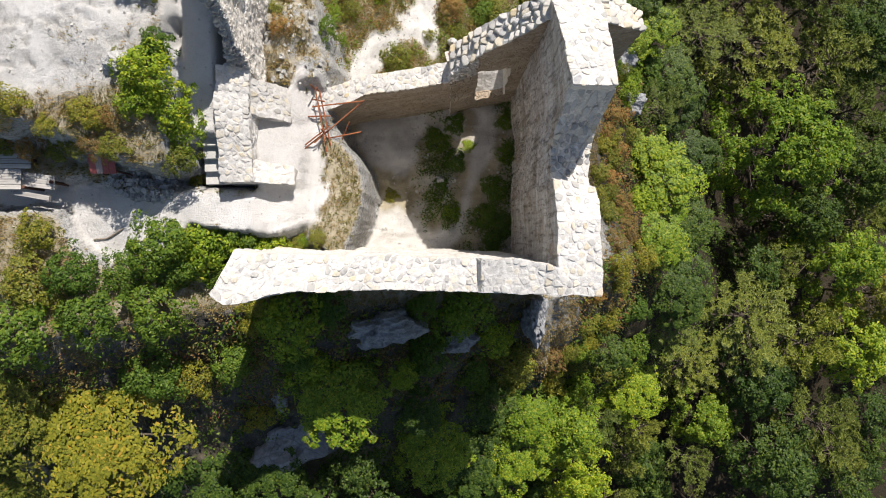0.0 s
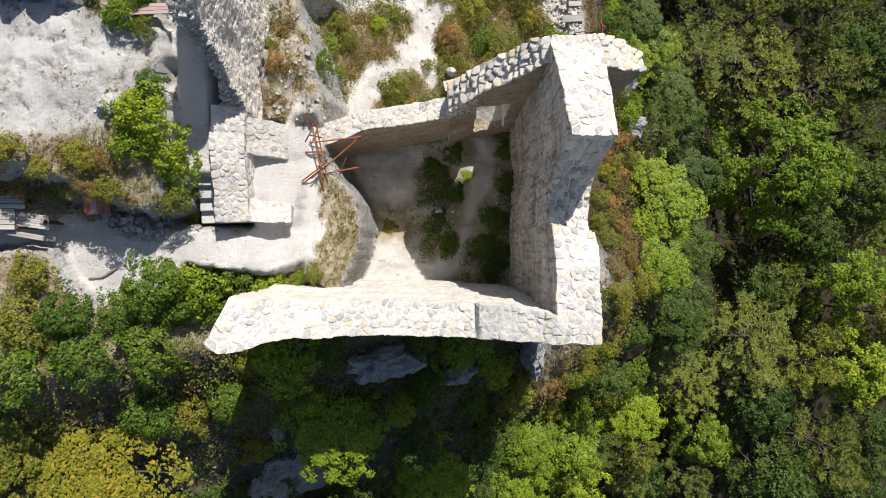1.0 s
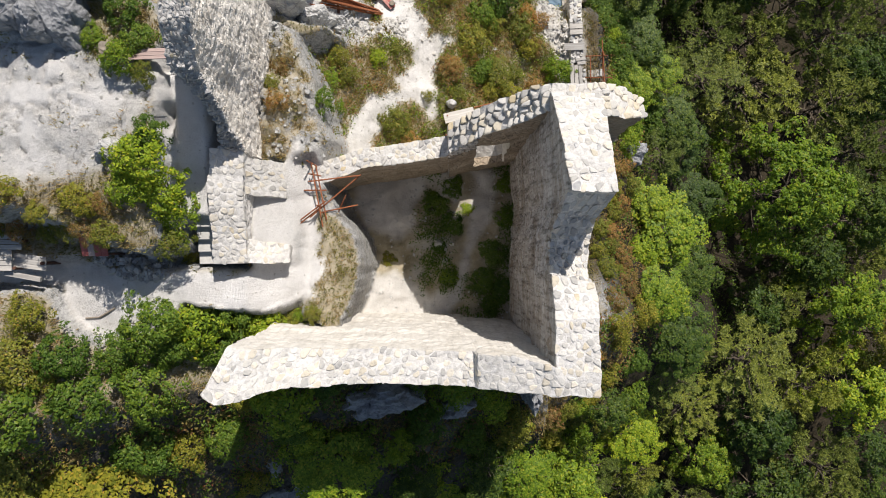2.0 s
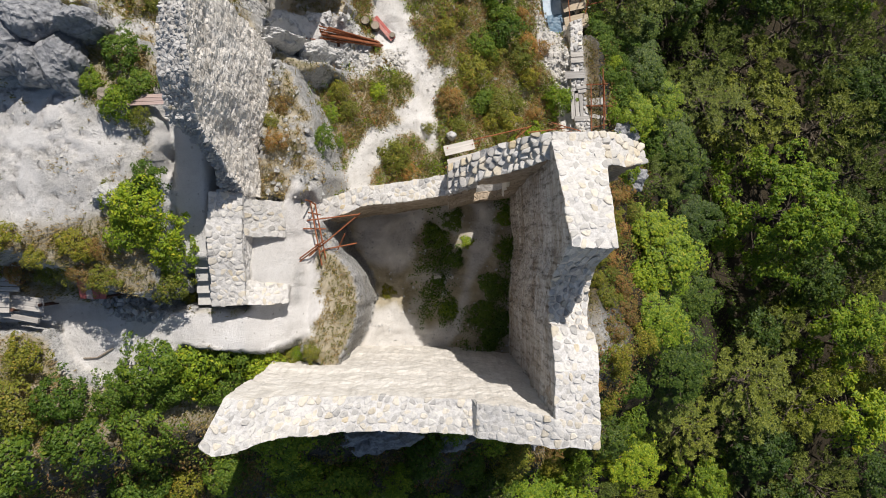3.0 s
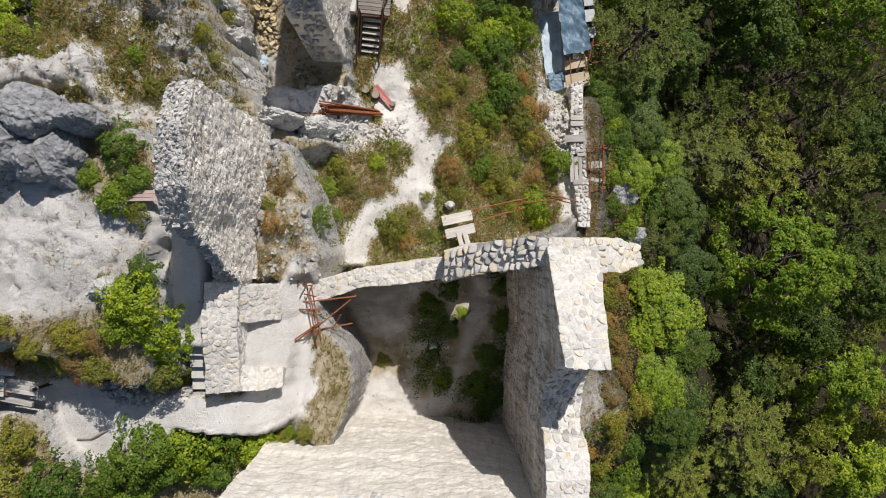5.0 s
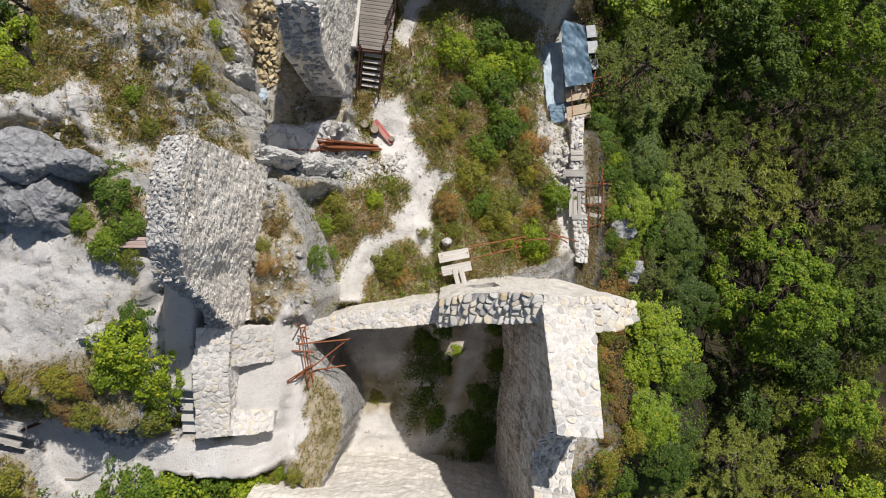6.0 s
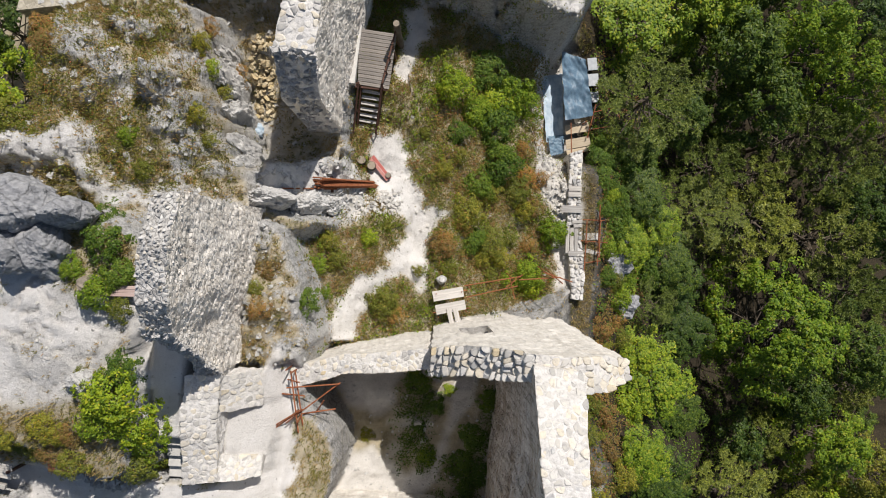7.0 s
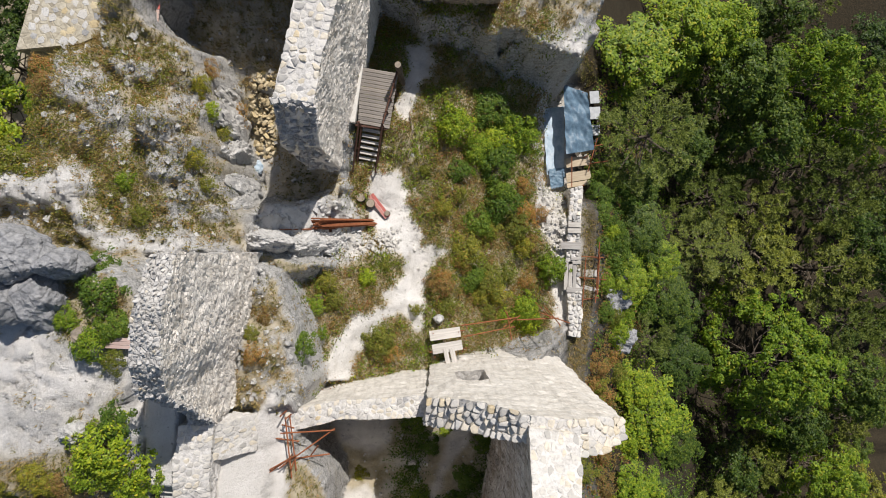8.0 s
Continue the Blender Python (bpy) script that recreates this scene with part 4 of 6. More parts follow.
for name, pieces, mats, label, size, ledges in (
        ("wall_south", [(SOUTH, -1.2)], (PLASTER, MORTAR), "tall ruined limestone wall with a ragged stone top", 0.33, ((4.4, 0.10), (8.3, 0.10), (10.4, 0.06))),
        ("wall_east", [(EAST_S, -4.2)], (PLASTER, MORTAR), "tall ruined limestone wall with a flat mortared top", 0.31, ((2.7, 0.06), (4.5, 0.09), (6.9, 0.07), (9.0, 0.10), (11.4, 0.06))),
        ("wall_east_breach", [(EAST_M, -4.2)], (PLASTER, RUBBLE), "broken stretch of limestone wall", 0.30, ((2.7, 0.06), (4.5, 0.09), (6.9, 0.07), (9.0, 0.10), (11.4, 0.06))),
        ("wall_east_high", [(EAST_N, -4.2)], (PLASTER, MORTAR), "highest stretch of ruined limestone wall", 0.31, ((2.7, 0.06), (4.5, 0.09), (6.9, 0.07), (9.0, 0.10), (11.4, 0.06))),
        ("wall_north_low", [(NORTH_W, 0.0)], (PLASTER, MORTAR), "low ruined limestone wall with a plastered face", 0.30, ((4.6, 0.08),)),
        ("wall_north", [(NORTH_E[:2], -5.1), (SILL, -5.1), (LINTEL, 6.1), (HEAD, 7.3), (NORTH_E[2:4], -5.1), (NORTH_E[3:], -5.1)], (PLASTER, MORTAR), "rising ruined limestone wall with a window opening", 0.34, ((4.4, 0.22), (7.0, 0.2))),
        ("wall_curtain", [(CURTAIN, 7.0)], (GREY_RUBBLE, GREY_RUBBLE), "rugged rubble curtain wall with a broken end", 0.17, ()),
        ("wall_pier", [(PIER_W, 8.0), (PIER_N, 7.5), (PIER_S, 7.5)], (MORTAR, MORTAR), "low thick limestone wall beside the stone steps", 0.29, ()),
        ("wall_tower", [(TOWER, 0.0)], (RUBBLE, MORTAR), "tall rubble tower wall with a stony top", 0.36, ()),
        ("wall_keep", [(KEEP_W, 0.0)], (BROWN_SHADE_WALL, MORTAR), "shaded brown keep wall on a pale rock ledge", 0.40, ()),
        ("wall_yard", [(YARD_SHADER, 0.0)], (RUBBLE, MORTAR), "high rubble wall closing the shaded yard", 0.40, ()),
        ("wall_outer", [(OUTER, -9.0)], (RUBBLE, MORTAR), "low limestone parapet over the wooded slope", 0.30, ())):
    rise, step, relief, stone, batter = FACES.get(name, (0.2, 0.14, 0.025, 0.3, 0.0))
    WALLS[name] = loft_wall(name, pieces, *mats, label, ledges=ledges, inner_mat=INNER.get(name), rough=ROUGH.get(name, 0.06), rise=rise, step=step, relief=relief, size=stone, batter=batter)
    for k, (line, foot) in enumerate(pieces):
        if name == "wall_yard" or line in (SILL, LINTEL):
            continue
        rugged = name in ("wall_curtain", "wall_east_breach", "wall_outer")
        cap_stones(WALLS[name], line, 0.86 * size, len(WALLS) * 10 + k, limit=290 if k == 0 else 90, proud=0.05 if rugged else 0.022 if name in ("wall_tower", "wall_north") else 0.019 if name == "wall_pier" else 0.017, tilt=0.4 if rugged else 0.06, fill=0.6 if name == "wall_curtain" else 0.93, level=name == "wall_north",
                   rough=ROUGH.get(name, 0.06), mats=ROUGH_MIX if rugged else BUFF_MIX if name in ("wall_north", "wall_north_low", "wall_tower") else PALE_MIX)
face_stones(WALLS["wall_curtain"], CURTAIN, 7.6, 0.13, 900, 31, RUBBLE, 0)
face_stones(WALLS["wall_curtain"], CURTAIN[:5], 12.0, 0.22, 500, 32, GREY_RUBBLE, 1)
face_stones(WALLS["wall_tower"], TOWER[3:], 1.0, 0.09, 600, 33, RUBBLE, 0)
slope_stones(WALLS["wall_tower"], TOWER[:4], 0.3, 130, 35, GREY_RUBBLE)
slope_stones(WALLS["wall_curtain"], CURTAIN[3:], 0.2, 170, 36, GREY_RUBBLE)
face_stones(WALLS["wall_north"], NORTH_E[:2], 6.0, 0.16, 300, 34, PLASTER, 0)


# ---- rocks and rubble ----
def rock(name, place, size, seed, mat, label, category="rock", group="", turn=0.0, detail=5, rugged=0.10):
    """A rock with broken faces: a ball cut by planes, then roughened."""
    r = random.Random(seed * 13 + 5)
    cuts = [(Vector((r.gauss(0, 1), r.gauss(0, 1), r.gauss(0.1, 0.8))).normalized(), r.uniform(0.74, 1.06)) for _ in range(11)]
    bm = bmesh.new()
    bmesh.ops.create_icosphere(bm, subdivisions=detail, radius=1.0)
    off = Vector((seed * 3.1, seed * 7.7, seed * 1.3))
    for v in bm.verts:
        d = v.co.normalized()
        rad = -math.log(sum(math.exp(-11.0 * q) for q in [1.12] + [h / max(0.05, d.dot(n)) for n, h in cuts])) / 11.0 + 0.06
        c = d * rad
        k = rugged * noise.fractal(c * 1.6 + off, 0.8, 2.1, 6) + 0.5 * rugged * (0.5 - abs(noise.noise(c * 4 + off)))
        v.co = Vector((c.x * size[0], c.y * size[1], c.z * size[2])) * (1 + k)
    ob = part(name, bm, mat, None)
    ob.location = place
    ob.rotation_euler = (0, 0, radians(turn))
    return tagged(ob, label, category, group)


for k, (x, y, z, sx, sy, sz, a) in enumerate((
        (-14.3, 13.1, 13.0, 1.0, 0.9, 1.6, 0), (-12.8, 13.0, 12.9, 0.75, 0.6, 1.2, 20), (-13.5, 11.6, 12.3, 0.85, 1.0, 1.3, 10),
        (-14.4, 11.6, 12.6, 0.7, 0.9, 1.4, 0), (-15.6, 12.4, 12.8, 1.1, 1.3, 1.5, 30))):
    rock("boulder", (x, y, z), (sx, sy, sz), k + 2, BOULDER, "large grey weathered limestone boulder above the plateau", "boulder", "boulders on the plateau", a, 5, 0.15)
for k, (x, y, z, sx, sy, sz, a) in enumerate((
        (-7.2, 14.3, 6.4, 0.9, 0.45, 1.3, 0), (-6.0, 14.2, 4.6, 0.8, 0.5, 1.2, 15), (-5.2, 14.3, 3.2, 0.6, 0.4, 0.8, 0), (-9.9, 19.4, 4.4, 0.55, 0.9, 2.2, 10), (-9.7, 18.0, 4.4, 0.5, 0.8, 2.3, -10), (-9.35, 16.7, 4.0, 0.5, 0.8, 2.4, 25), (-10.3, 20.7, 4.2, 0.5, 0.7, 1.8, 30), (-8.9, 15.6, 4.4, 0.5, 0.6, 2.2, 0), (-12.1, 6.95, 12.3, 0.5, 0.4, 0.4, 20))):
    rock("outcrop", (x, y, z), (sx, sy, sz), k + 12, PALE_ROCK, "rugged pale grey limestone outcrop", "outcrop", "limestone outcrops", a, 5, 0.24)
for k, (x, y, z, sx, sy, sz, a) in enumerate((
        (-8.7, -7.2, 0.6, 0.9, 1.3, 1.6, 0), (-3.1, -3.5, 3.2, 2.0, 1.0, 2.2, 5), (-9.2, -10.8, -2.4, 2.9, 2.1, 2.4, 20), (4.9, -3.7, 0.6, 0.6, 1.1, 2.6, 0),
        (10.8, 12.6, -8.0, 1.5, 1.7, 1.2, 30), (12.3, 9.6, -9.2, 1.1, 0.9, 1.1, 10), (-6.4, -3.2, 3.0, 1.0, 0.8, 2.0, 0), (0.5, -4.6, 0.6, 1.6, 0.8, 1.6, 0))):
    rock("crag", (x, y, z), (sx, sy, sz), k + 22, BOULDER, "grey limestone crag on the steep slope", "crag", "crags on the slope", a, 5, 0.26)
def rubble_heap(label, outline, count, size, seed, meshes, mound=0.5):
    """A heap of loose stones over part of the plan, each stone a part."""
    r = random.Random(seed)
    cx, cy = sum(p[0] for p in outline) / len(outline), sum(p[1] for p in outline) / len(outline)
    heap = empty("rubble_heap", (cx, cy, ground_at(cx, cy)), label, "rubble")
    xs, ys = [p[0] for p in outline], [p[1] for p in outline]
    n = 0
    while n < count:
        x, y = r.uniform(min(xs), max(xs)), r.uniform(min(ys), max(ys))
        d = inside(outline, x, y)
        if d < -0.1:
            continue
        g = size * r.uniform(0.5, 1.4)
        ob = new("stone", r.choice(meshes))
        ob.parent = heap
        ob.location = (x - cx, y - cy, ground_at(x, y) + min(mound, 0.6 * max(0, d)) * r.uniform(0.6, 1.0) + 0.1 * g - heap.location.z)
        ob.rotation_euler = (r.uniform(-.6, .6), r.uniform(-.6, .6), r.uniform(0, 6.28))
        ob.scale = (g * r.uniform(0.9, 1.4), g * r.uniform(0.7, 1.0), g * r.uniform(0.7, 1.1))
        n += 1
    return heap


rubble_heap("heap of grey limestone rubble beside the path", [(-14.2, 2.8), (-13.0, 3.3), (-11.3, 2.8), (-11.2, 2.2), (-12.5, 2.0)], 170, 0.26, 51, GREY_STONES, 0.7)
rubble_heap("heap of ochre building stones in the hollow", [(-9.3, 22.0), (-8.3, 22.0), (-8.3, 18.6), (-9.0, 18.2), (-9.3, 19.0), (-9.4, 20.4)], 170, 0.27, 52, OCHRE_STONES, 0.5)
rubble_heap("spill of pale stones below the pipes", [(-4.2, 14.8), (-2.1, 15.5), (-1.8, 14.6), (-2.7, 14.0), (-3.9, 14.1)], 190, 0.19, 53, TOP_STONES, 0.3)
rubble_heap("scatter of pale stones along the parapet", [(5.7, 19.2), (7.7, 18.6), (7.7, 14.8), (7.2, 14.4), (6.2, 16.4)], 190, 0.18, 54, TOP_STONES, 0.25)
rubble_heap("pale rubble slope beside the tarpaulins", [(4.8, 25.8), (6.2, 26.0), (6.2, 22.0), (6.8, 18.6), (5.6, 18.4), (5.0, 21.5)], 120, 0.19, 55, TOP_STONES, 0.3)
rubble_heap("broken grey stones on the rock ledge below the pipes", [(-8.0, 13.7), (-4.6, 13.8), (-4.4, 14.8), (-6.2, 15.0), (-8.0, 14.8)], 150, 0.2, 57, GREY_STONES, 0.2)
rubble_heap("few pale stones on the shaded pit floor", [(-0.3, 4.4), (0.4, 4.4), (0.6, 2.9), (-0.2, 2.6)], 9, 0.36, 56, TOP_STONES, 0.05)


# ---- plants ----
def leaf_cloud(r, centres, per, spread, leaf, flat=0.7, lean=0.55, heart=None):
    """Leaves strewn round clump centres: (verts, faces); every leaf is a blade of its own. With a heart, each clump is a domed spray that faces away from it."""
    verts, faces = [], []
    for c, rad in centres:
        out = Vector((0, 0, 1)) if heart is None else ((c - heart).normalized() + Vector((0, 0, 0.8))).normalized()
        side = out.orthogonal().normalized()
        over = out.cross(side)
        for _ in range(per):
            if heart is None:
                p = Vector((r.gauss(0, 1), r.gauss(0, 1), r.gauss(0, flat))) * (rad * spread) + c
            else:
                a, q = r.uniform(0, 6.283), math.sqrt(r.random()) * (1 if r.random() < 0.85 else 1.3)
                p = c + (side * math.cos(a) * q + over * math.sin(a) * q + out * (flat * (0.6 - q * q) + r.gauss(0, 0.14))) * rad
            n = (Vector((r.gauss(0, lean), r.gauss(0, lean), r.gauss(0, 0.5 * lean))) + out + (p - c) * (0.6 / rad)).normalized() if heart is not None else Vector((r.gauss(0, lean), r.gauss(0, lean), 1)).normalized()
            u = Matrix.Rotation(r.uniform(0, 6.28), 3, n) @ n.orthogonal().normalized()
            w = n.cross(u)
            s = leaf * r.uniform(0.6, 1.3)
            i = len(verts)
            verts += [p - u * s, p + w * s * 0.55 - n * s * 0.15, p + u * s, p - w * s * 0.55 - n * s * 0.15]
            faces.append((i, i + 1, i + 2, i + 3))
    return verts, faces


def limbs(bm, r, tall, spread, count, thick, start=0.35):
    tips = []
    tube(bm, (0, 0, -1.0), (0, 0, tall * 0.55), thick, 8, 0.6)
    tube(bm, (0, 0, tall * 0.55), (0, 0, tall * 0.92), thick * 0.6, 6, 0.3)
    for k in range(count):
        a = k * 2.4 + r.uniform(-.4, .4)
        f = start + (1 - start) * (k + 0.5) / count
        rad = spread * math.sqrt(max(0.05, 1 - ((f - 0.5) / 0.52) ** 2)) * r.uniform(0.7, 1.12)
        b = Vector((0, 0, tall * f * 0.82))
        e = Vector((rad * math.cos(a), rad * math.sin(a), tall * f))
        m = (b + e) / 2 + Vector((0, 0, -0.04 * tall))
        tube(bm, b, m, thick * 0.35, 5, 0.7)
        tube(bm, m, e, thick * 0.24, 5, 0.3)
        tips.append((b, m, e))
    for k in range(3):
        b = Vector((0, 0, tall * (0.78 + 0.07 * k)))
        tips.append((b, b + Vector((0.02, 0, 0.05 * tall)), b + Vector((r.gauss(0, .12) * spread, r.gauss(0, .12) * spread, 0.09 * tall))))
    return tips


def broadleaf(seed, mat, tall, spread, clumps, per, leaf):
    """A deciduous tree: trunk, limbs and flat sprays of leaves along each limb, with gaps between them."""
    r = random.Random(seed)
    tree = new("tree")
    bm = bmesh.new()
    tips = limbs(bm, r, tall, spread, 34, 0.15)
    centres = []
    for k in range(clumps):
        b, m, e = tips[k % len(tips)]
        t = r.uniform(0.2, 1.08)
        side = (e - b).cross(Vector((0, 0, 1))).normalized() * r.gauss(0, 0.12) * spread
        centres.append((m.lerp(e, t) + side + Vector((0, 0, r.gauss(0, .03) * spread)), r.uniform(0.28, 0.52)))
    for k in range(clumps // 6):
        a, q = r.uniform(0, 6.283), math.sqrt(r.random()) * 0.55
        centres.append((Vector((q * spread * math.cos(a), q * spread * math.sin(a), tall * (0.99 - 0.22 * q + r.gauss(0, 0.025)))), r.uniform(0.28, 0.52)))
    part("trunk", bm, BARK, tree)
    v, f = leaf_cloud(r, centres, per, 0.8, leaf, 0.45, 0.4, Vector((0, 0, tall * 0.45)))
    mesh_object("crown", v, f, mat, tree)
    return tree


def pine(seed, tall, spread, clumps):
    """A pine: trunk, limbs and tufts of needles on the branch ends."""
    r = random.Random(seed)
    tree = new("pine_tree")
    bm = bmesh.new()
    tips = limbs(bm, r, tall, spread, 30, 0.15, 0.4)
    verts, faces = [], []
    for k in range(clumps):
        b, m, e = tips[k % len(tips)]
        t = 0.28 + 0.8 * math.sqrt(r.random())
        side = (e - b).cross(Vector((0, 0, 1))).normalized()
        c = b.lerp(e, t) + side * r.uniform(-1, 1) * 0.20 * spread * min(1.0, 1.5 - t) + Vector((0, 0, r.gauss(0.01, .012) * spread))
        for _ in range(11):
            d = ((e - b).normalized() * 0.4 + Vector((r.gauss(0, 1), r.gauss(0, 1), r.gauss(0.45, 0.5)))).normalized()
            w = (d.cross(Vector((r.gauss(0, 0.4), r.gauss(0, 0.4), 1)))).normalized() * 0.026
            s = r.uniform(0.10, 0.24)
            i = len(verts)
            verts += [c - w, c + w, c + d * s + w * 0.4, c + d * s - w * 0.4]
            faces.append((i, i + 1, i + 2, i + 3))
    part("trunk", bm, BARK, tree)
    mesh_object("crown", verts, faces, NEEDLE, tree)
    return tree


def shrub(seed, mat, clumps, per, leaf):
    """A bush about one metre in radius: stems and leaves."""
    r = random.Random(seed)
    bush = new("shrub")
    bm = bmesh.new()
    centres = []
    for k in range(9):
        a = k * 2.4
        tube(bm, (0, 0, -0.3), (0.55 * math.cos(a), 0.55 * math.sin(a), r.uniform(0.5, 0.9)), 0.03, 5, 0.4)
    for k in range(clumps):
        a, q = r.uniform(0, 6.28), math.sqrt(r.random())
        lift = 0.95 * math.sqrt(max(0.0, 1.05 - q * q)) + r.gauss(0, 0.08)
        q *= 1 + 0.22 * math.sin(3 * a + seed) + 0.12 * math.sin(7 * a + 2 * seed)
        centres.append((Vector((q * math.cos(a), q * math.sin(a), lift)), r.uniform(0.12, 0.24)))
    part("stem", bm, BARK, bush)
    v, f = leaf_cloud(r, centres, per, 0.85, leaf, 0.5, 0.42, Vector((0, 0, 0.1)))
    mesh_object("foliage", v, f, mat, bush)
    return bush


PLANTS = {
    "bright": (broadleaf(11, LEAF_BRIGHT, 12, 3.6, 210, 36, 0.125), "broad bright green deciduous tree in full leaf"),
    "great": (broadleaf(17, LEAF_BRIGHT, 14, 5.4, 420, 36, 0.13), "great spreading bright green tree in full leaf"),
    "slim": (broadleaf(12, LEAF_BRIGHT, 11, 2.6, 150, 34, 0.12), "slender bright green deciduous tree in full leaf"),
    "dark": (broadleaf(13, LEAF_DEEP_SHADE, 12, 3.5, 210, 36, 0.125), "dark green deciduous tree on the slope, leaves deepened for shade"),
    "yellow": (broadleaf(14, LEAF_YELLOW, 11, 3.5, 230, 36, 0.105), "deciduous tree with yellowing leaves"),
    "thicket": (broadleaf(18, LEAF_DEEP_SHADE, 9, 2.8, 110, 24, 0.15), "low woodland tree with leaves darkened to stand for shade"),
    "pine": (pine(15, 13, 3.0, 1150), "tall olive green pine with tufted branches"),
    "fir": (pine(16, 12, 2.5, 820), "young olive green pine with tufted branches"),
    "bush": (shrub(21, LEAF_BRIGHT, 80, 30, 0.058), "dense bright green leafy shrub"),
    "holly": (shrub(22, LEAF_DARK, 80, 30, 0.058), "dense dark green leafy shrub"),
    "golden": (shrub(23, LEAF_YELLOW, 70, 26, 0.055), "loose shrub with yellow green leaves"),
    "rusty": (shrub(24, LEAF_RUSTY, 65, 24, 0.053), "dry shrub with rust brown leaves"),
}
TALL = {"great": 14.0, "thicket": 9.0, "bright": 12.0, "slim": 11.0, "dark": 12.0, "yellow": 11.0, "pine": 13.0, "fir": 12.0}
WIDE = {"great": 5.4, "thicket": 2.8, "bright": 3.6, "slim": 2.6, "dark": 3.5, "yellow": 3.5, "pine": 3.0, "fir": 2.5}
for kind, (ob, tag) in PLANTS.items():
    tagged(ob, tag, "tree" if kind in TALL else "shrub", "trees of the forest" if kind in TALL else "shrubs round the ruin")
planted = set()
prnd = random.Random(77)


def plant(kind, x, y, z, wide, high):
    """Set a plant on the ground at x, y: scales across and up."""
    ob = PLANTS[kind][0]
    m = pose(x, y, z, 0, 0, prnd.uniform(0, 360))
    if kind in planted:
        ob = copy_thing(ob, m)
    else:
        ob.matrix_basis = m
        planted.add(kind)
    ob.scale = (wide, wide, high)


def tree_top(kind, x, y, top, radius):
    g = ground_at(x, y)
    high = max(0.25, (top - g) / TALL[kind])
    plant(kind, x, y, g, radius / WIDE[kind], high)


TREES_EAST = (("slim", 15.5, 4.5, -9, 2.6), ("great", 27.0, 8.0, -13, 5.6), ("pine", 25.0, 16.8, -16, 4.4), ("pine", 19.9, 16.6, -14, 3.0), ("fir", 32.3, 15.7, -17, 3.6),
              ("pine", 34.0, 11.6, -17, 3.4), ("fir", 15.0, 9.8, -8.5, 1.7), ("pine", 24.7, -5.6, -16, 4.2), ("fir", 19.5, -9.1, -16, 2.6), ("bright", 14.4, -10.9, -15, 2.8),
              ("fir", 15.8, -14.6, -16, 1.9), ("fir", 21.0, -17.8, -19, 2.4), ("dark", 26.0, -11.0, -18, 3.8), ("pine", 29.8, -7.8, -17, 3.8), ("pine", 31.8, -14.9, -17, 3.4))
TREES_EDGE = (("dark", 28.2, -17.9, -18, 4.2), ("bright", 33.4, -0.9, -17, 4.0), ("dark", 16.7, -2.8, -13, 2.6), ("fir", 16.9, -6.0, -15, 2.2), ("dark", 18.6, 1.6, -17, 2.6), ("dark", 19.6, 7.4, -18, 2.6), ("dark", 17.8, 11.0, -17, 2.2), ("fir", 11.1, -12.8, -11, 2.0),
              ("bright", 22.5, -14.5, -20, 3.0), ("dark", 35.5, 6.0, -18, 3.6), ("bright", 35.0, -8.5, -18, 4.0),
              ("slim", 11.7, 28.4, -7.5, 3.0), ("pine", 12.6, 22.9, -3.4, 3.4), ("dark", 21.5, 28.8, -12, 4.4), ("dark", 24.2, 25.7, -13, 4.0), ("bright", 27.5, 30.4, -12, 3.8))
TREES_NORTH = (("fir", 24.8, 20.3, -15, 2.8), ("pine", 32.0, 21.4, -16, 3.2), ("bright", 19.2, 32.2, -12, 3.6), ("slim", 15.8, 31.6, -10, 3.2), ("dark", 17.5, 24.0, -13, 2.6), ("fir", 29.0, 24.0, -15, 3.0),
               ("pine", 20.6, 20.4, -14, 2.8), ("bright", 33.5, 28.0, -14, 3.8), ("bright", 14.6, 15.2, -10, 1.8), ("dark", 13.2, 16.8, -11, 2.2), ("bright", 12.2, 13.7, -9.5, 1.6), ("dark", 13.6, 20.2, -11, 2.3), ("slim", 14.2, 6.6, -11, 1.8), ("dark", 16.6, 12.6, -13, 2.4), ("slim", 14.0, 0.4, -12, 1.9), ("dark", 36.5, 17.0, -18, 3.2), ("dark", 31.0, 2.6, -19, 3.4), ("yellow", 38.5, -4.0, -18, 3.8))
# Bright kinds below the south wall: paler leaf colour makes up for its shadow.
TREES_SOUTH = (("yellow", -15.4, -8.5, 3.2, 3.7), ("yellow", -19.3, -7.2, 5.2, 3.0), ("yellow", -21.6, -10.8, 2.6, 3.0), ("bright", -5.2, -7.3, 2.6, 2.6), ("slim", -1.9, -6.1, 6.6, 0.7), ("bright", -0.6, -11.3, -1.4, 2.6),
               ("dark", 1.6, -13.4, -5, 3.0), ("bright", 4.4, -13.0, -6, 2.6), ("bright", 7.3, -12.5, -7.5, 2.6), ("dark", -9.8, -12.4, -2.5, 2.8), ("slim", 8.6, -12.0, -6, 2.2), ("dark", -13.0, -13.5, -2, 3.2),
               ("slim", 5.2, -10.4, -4.5, 2.0), ("bright", 10.0, -17.0, -11, 3.0), ("bright", 3.0, -18.0, -9, 3.4), ("yellow", -19.0, -14.0, 0, 3.4), ("dark", -21.0, 21.5, 6.5, 2.4), ("bright", -20.6, 18.6, 7.5, 2.2), ("dark", -19.8, 24.4, 6.0, 2.0))
for kind, x, y, top, radius in TREES_EAST + TREES_EDGE + TREES_NORTH + TREES_SOUTH:
    if kind in TALL:
        tree_top(kind, x, y, top, radius)
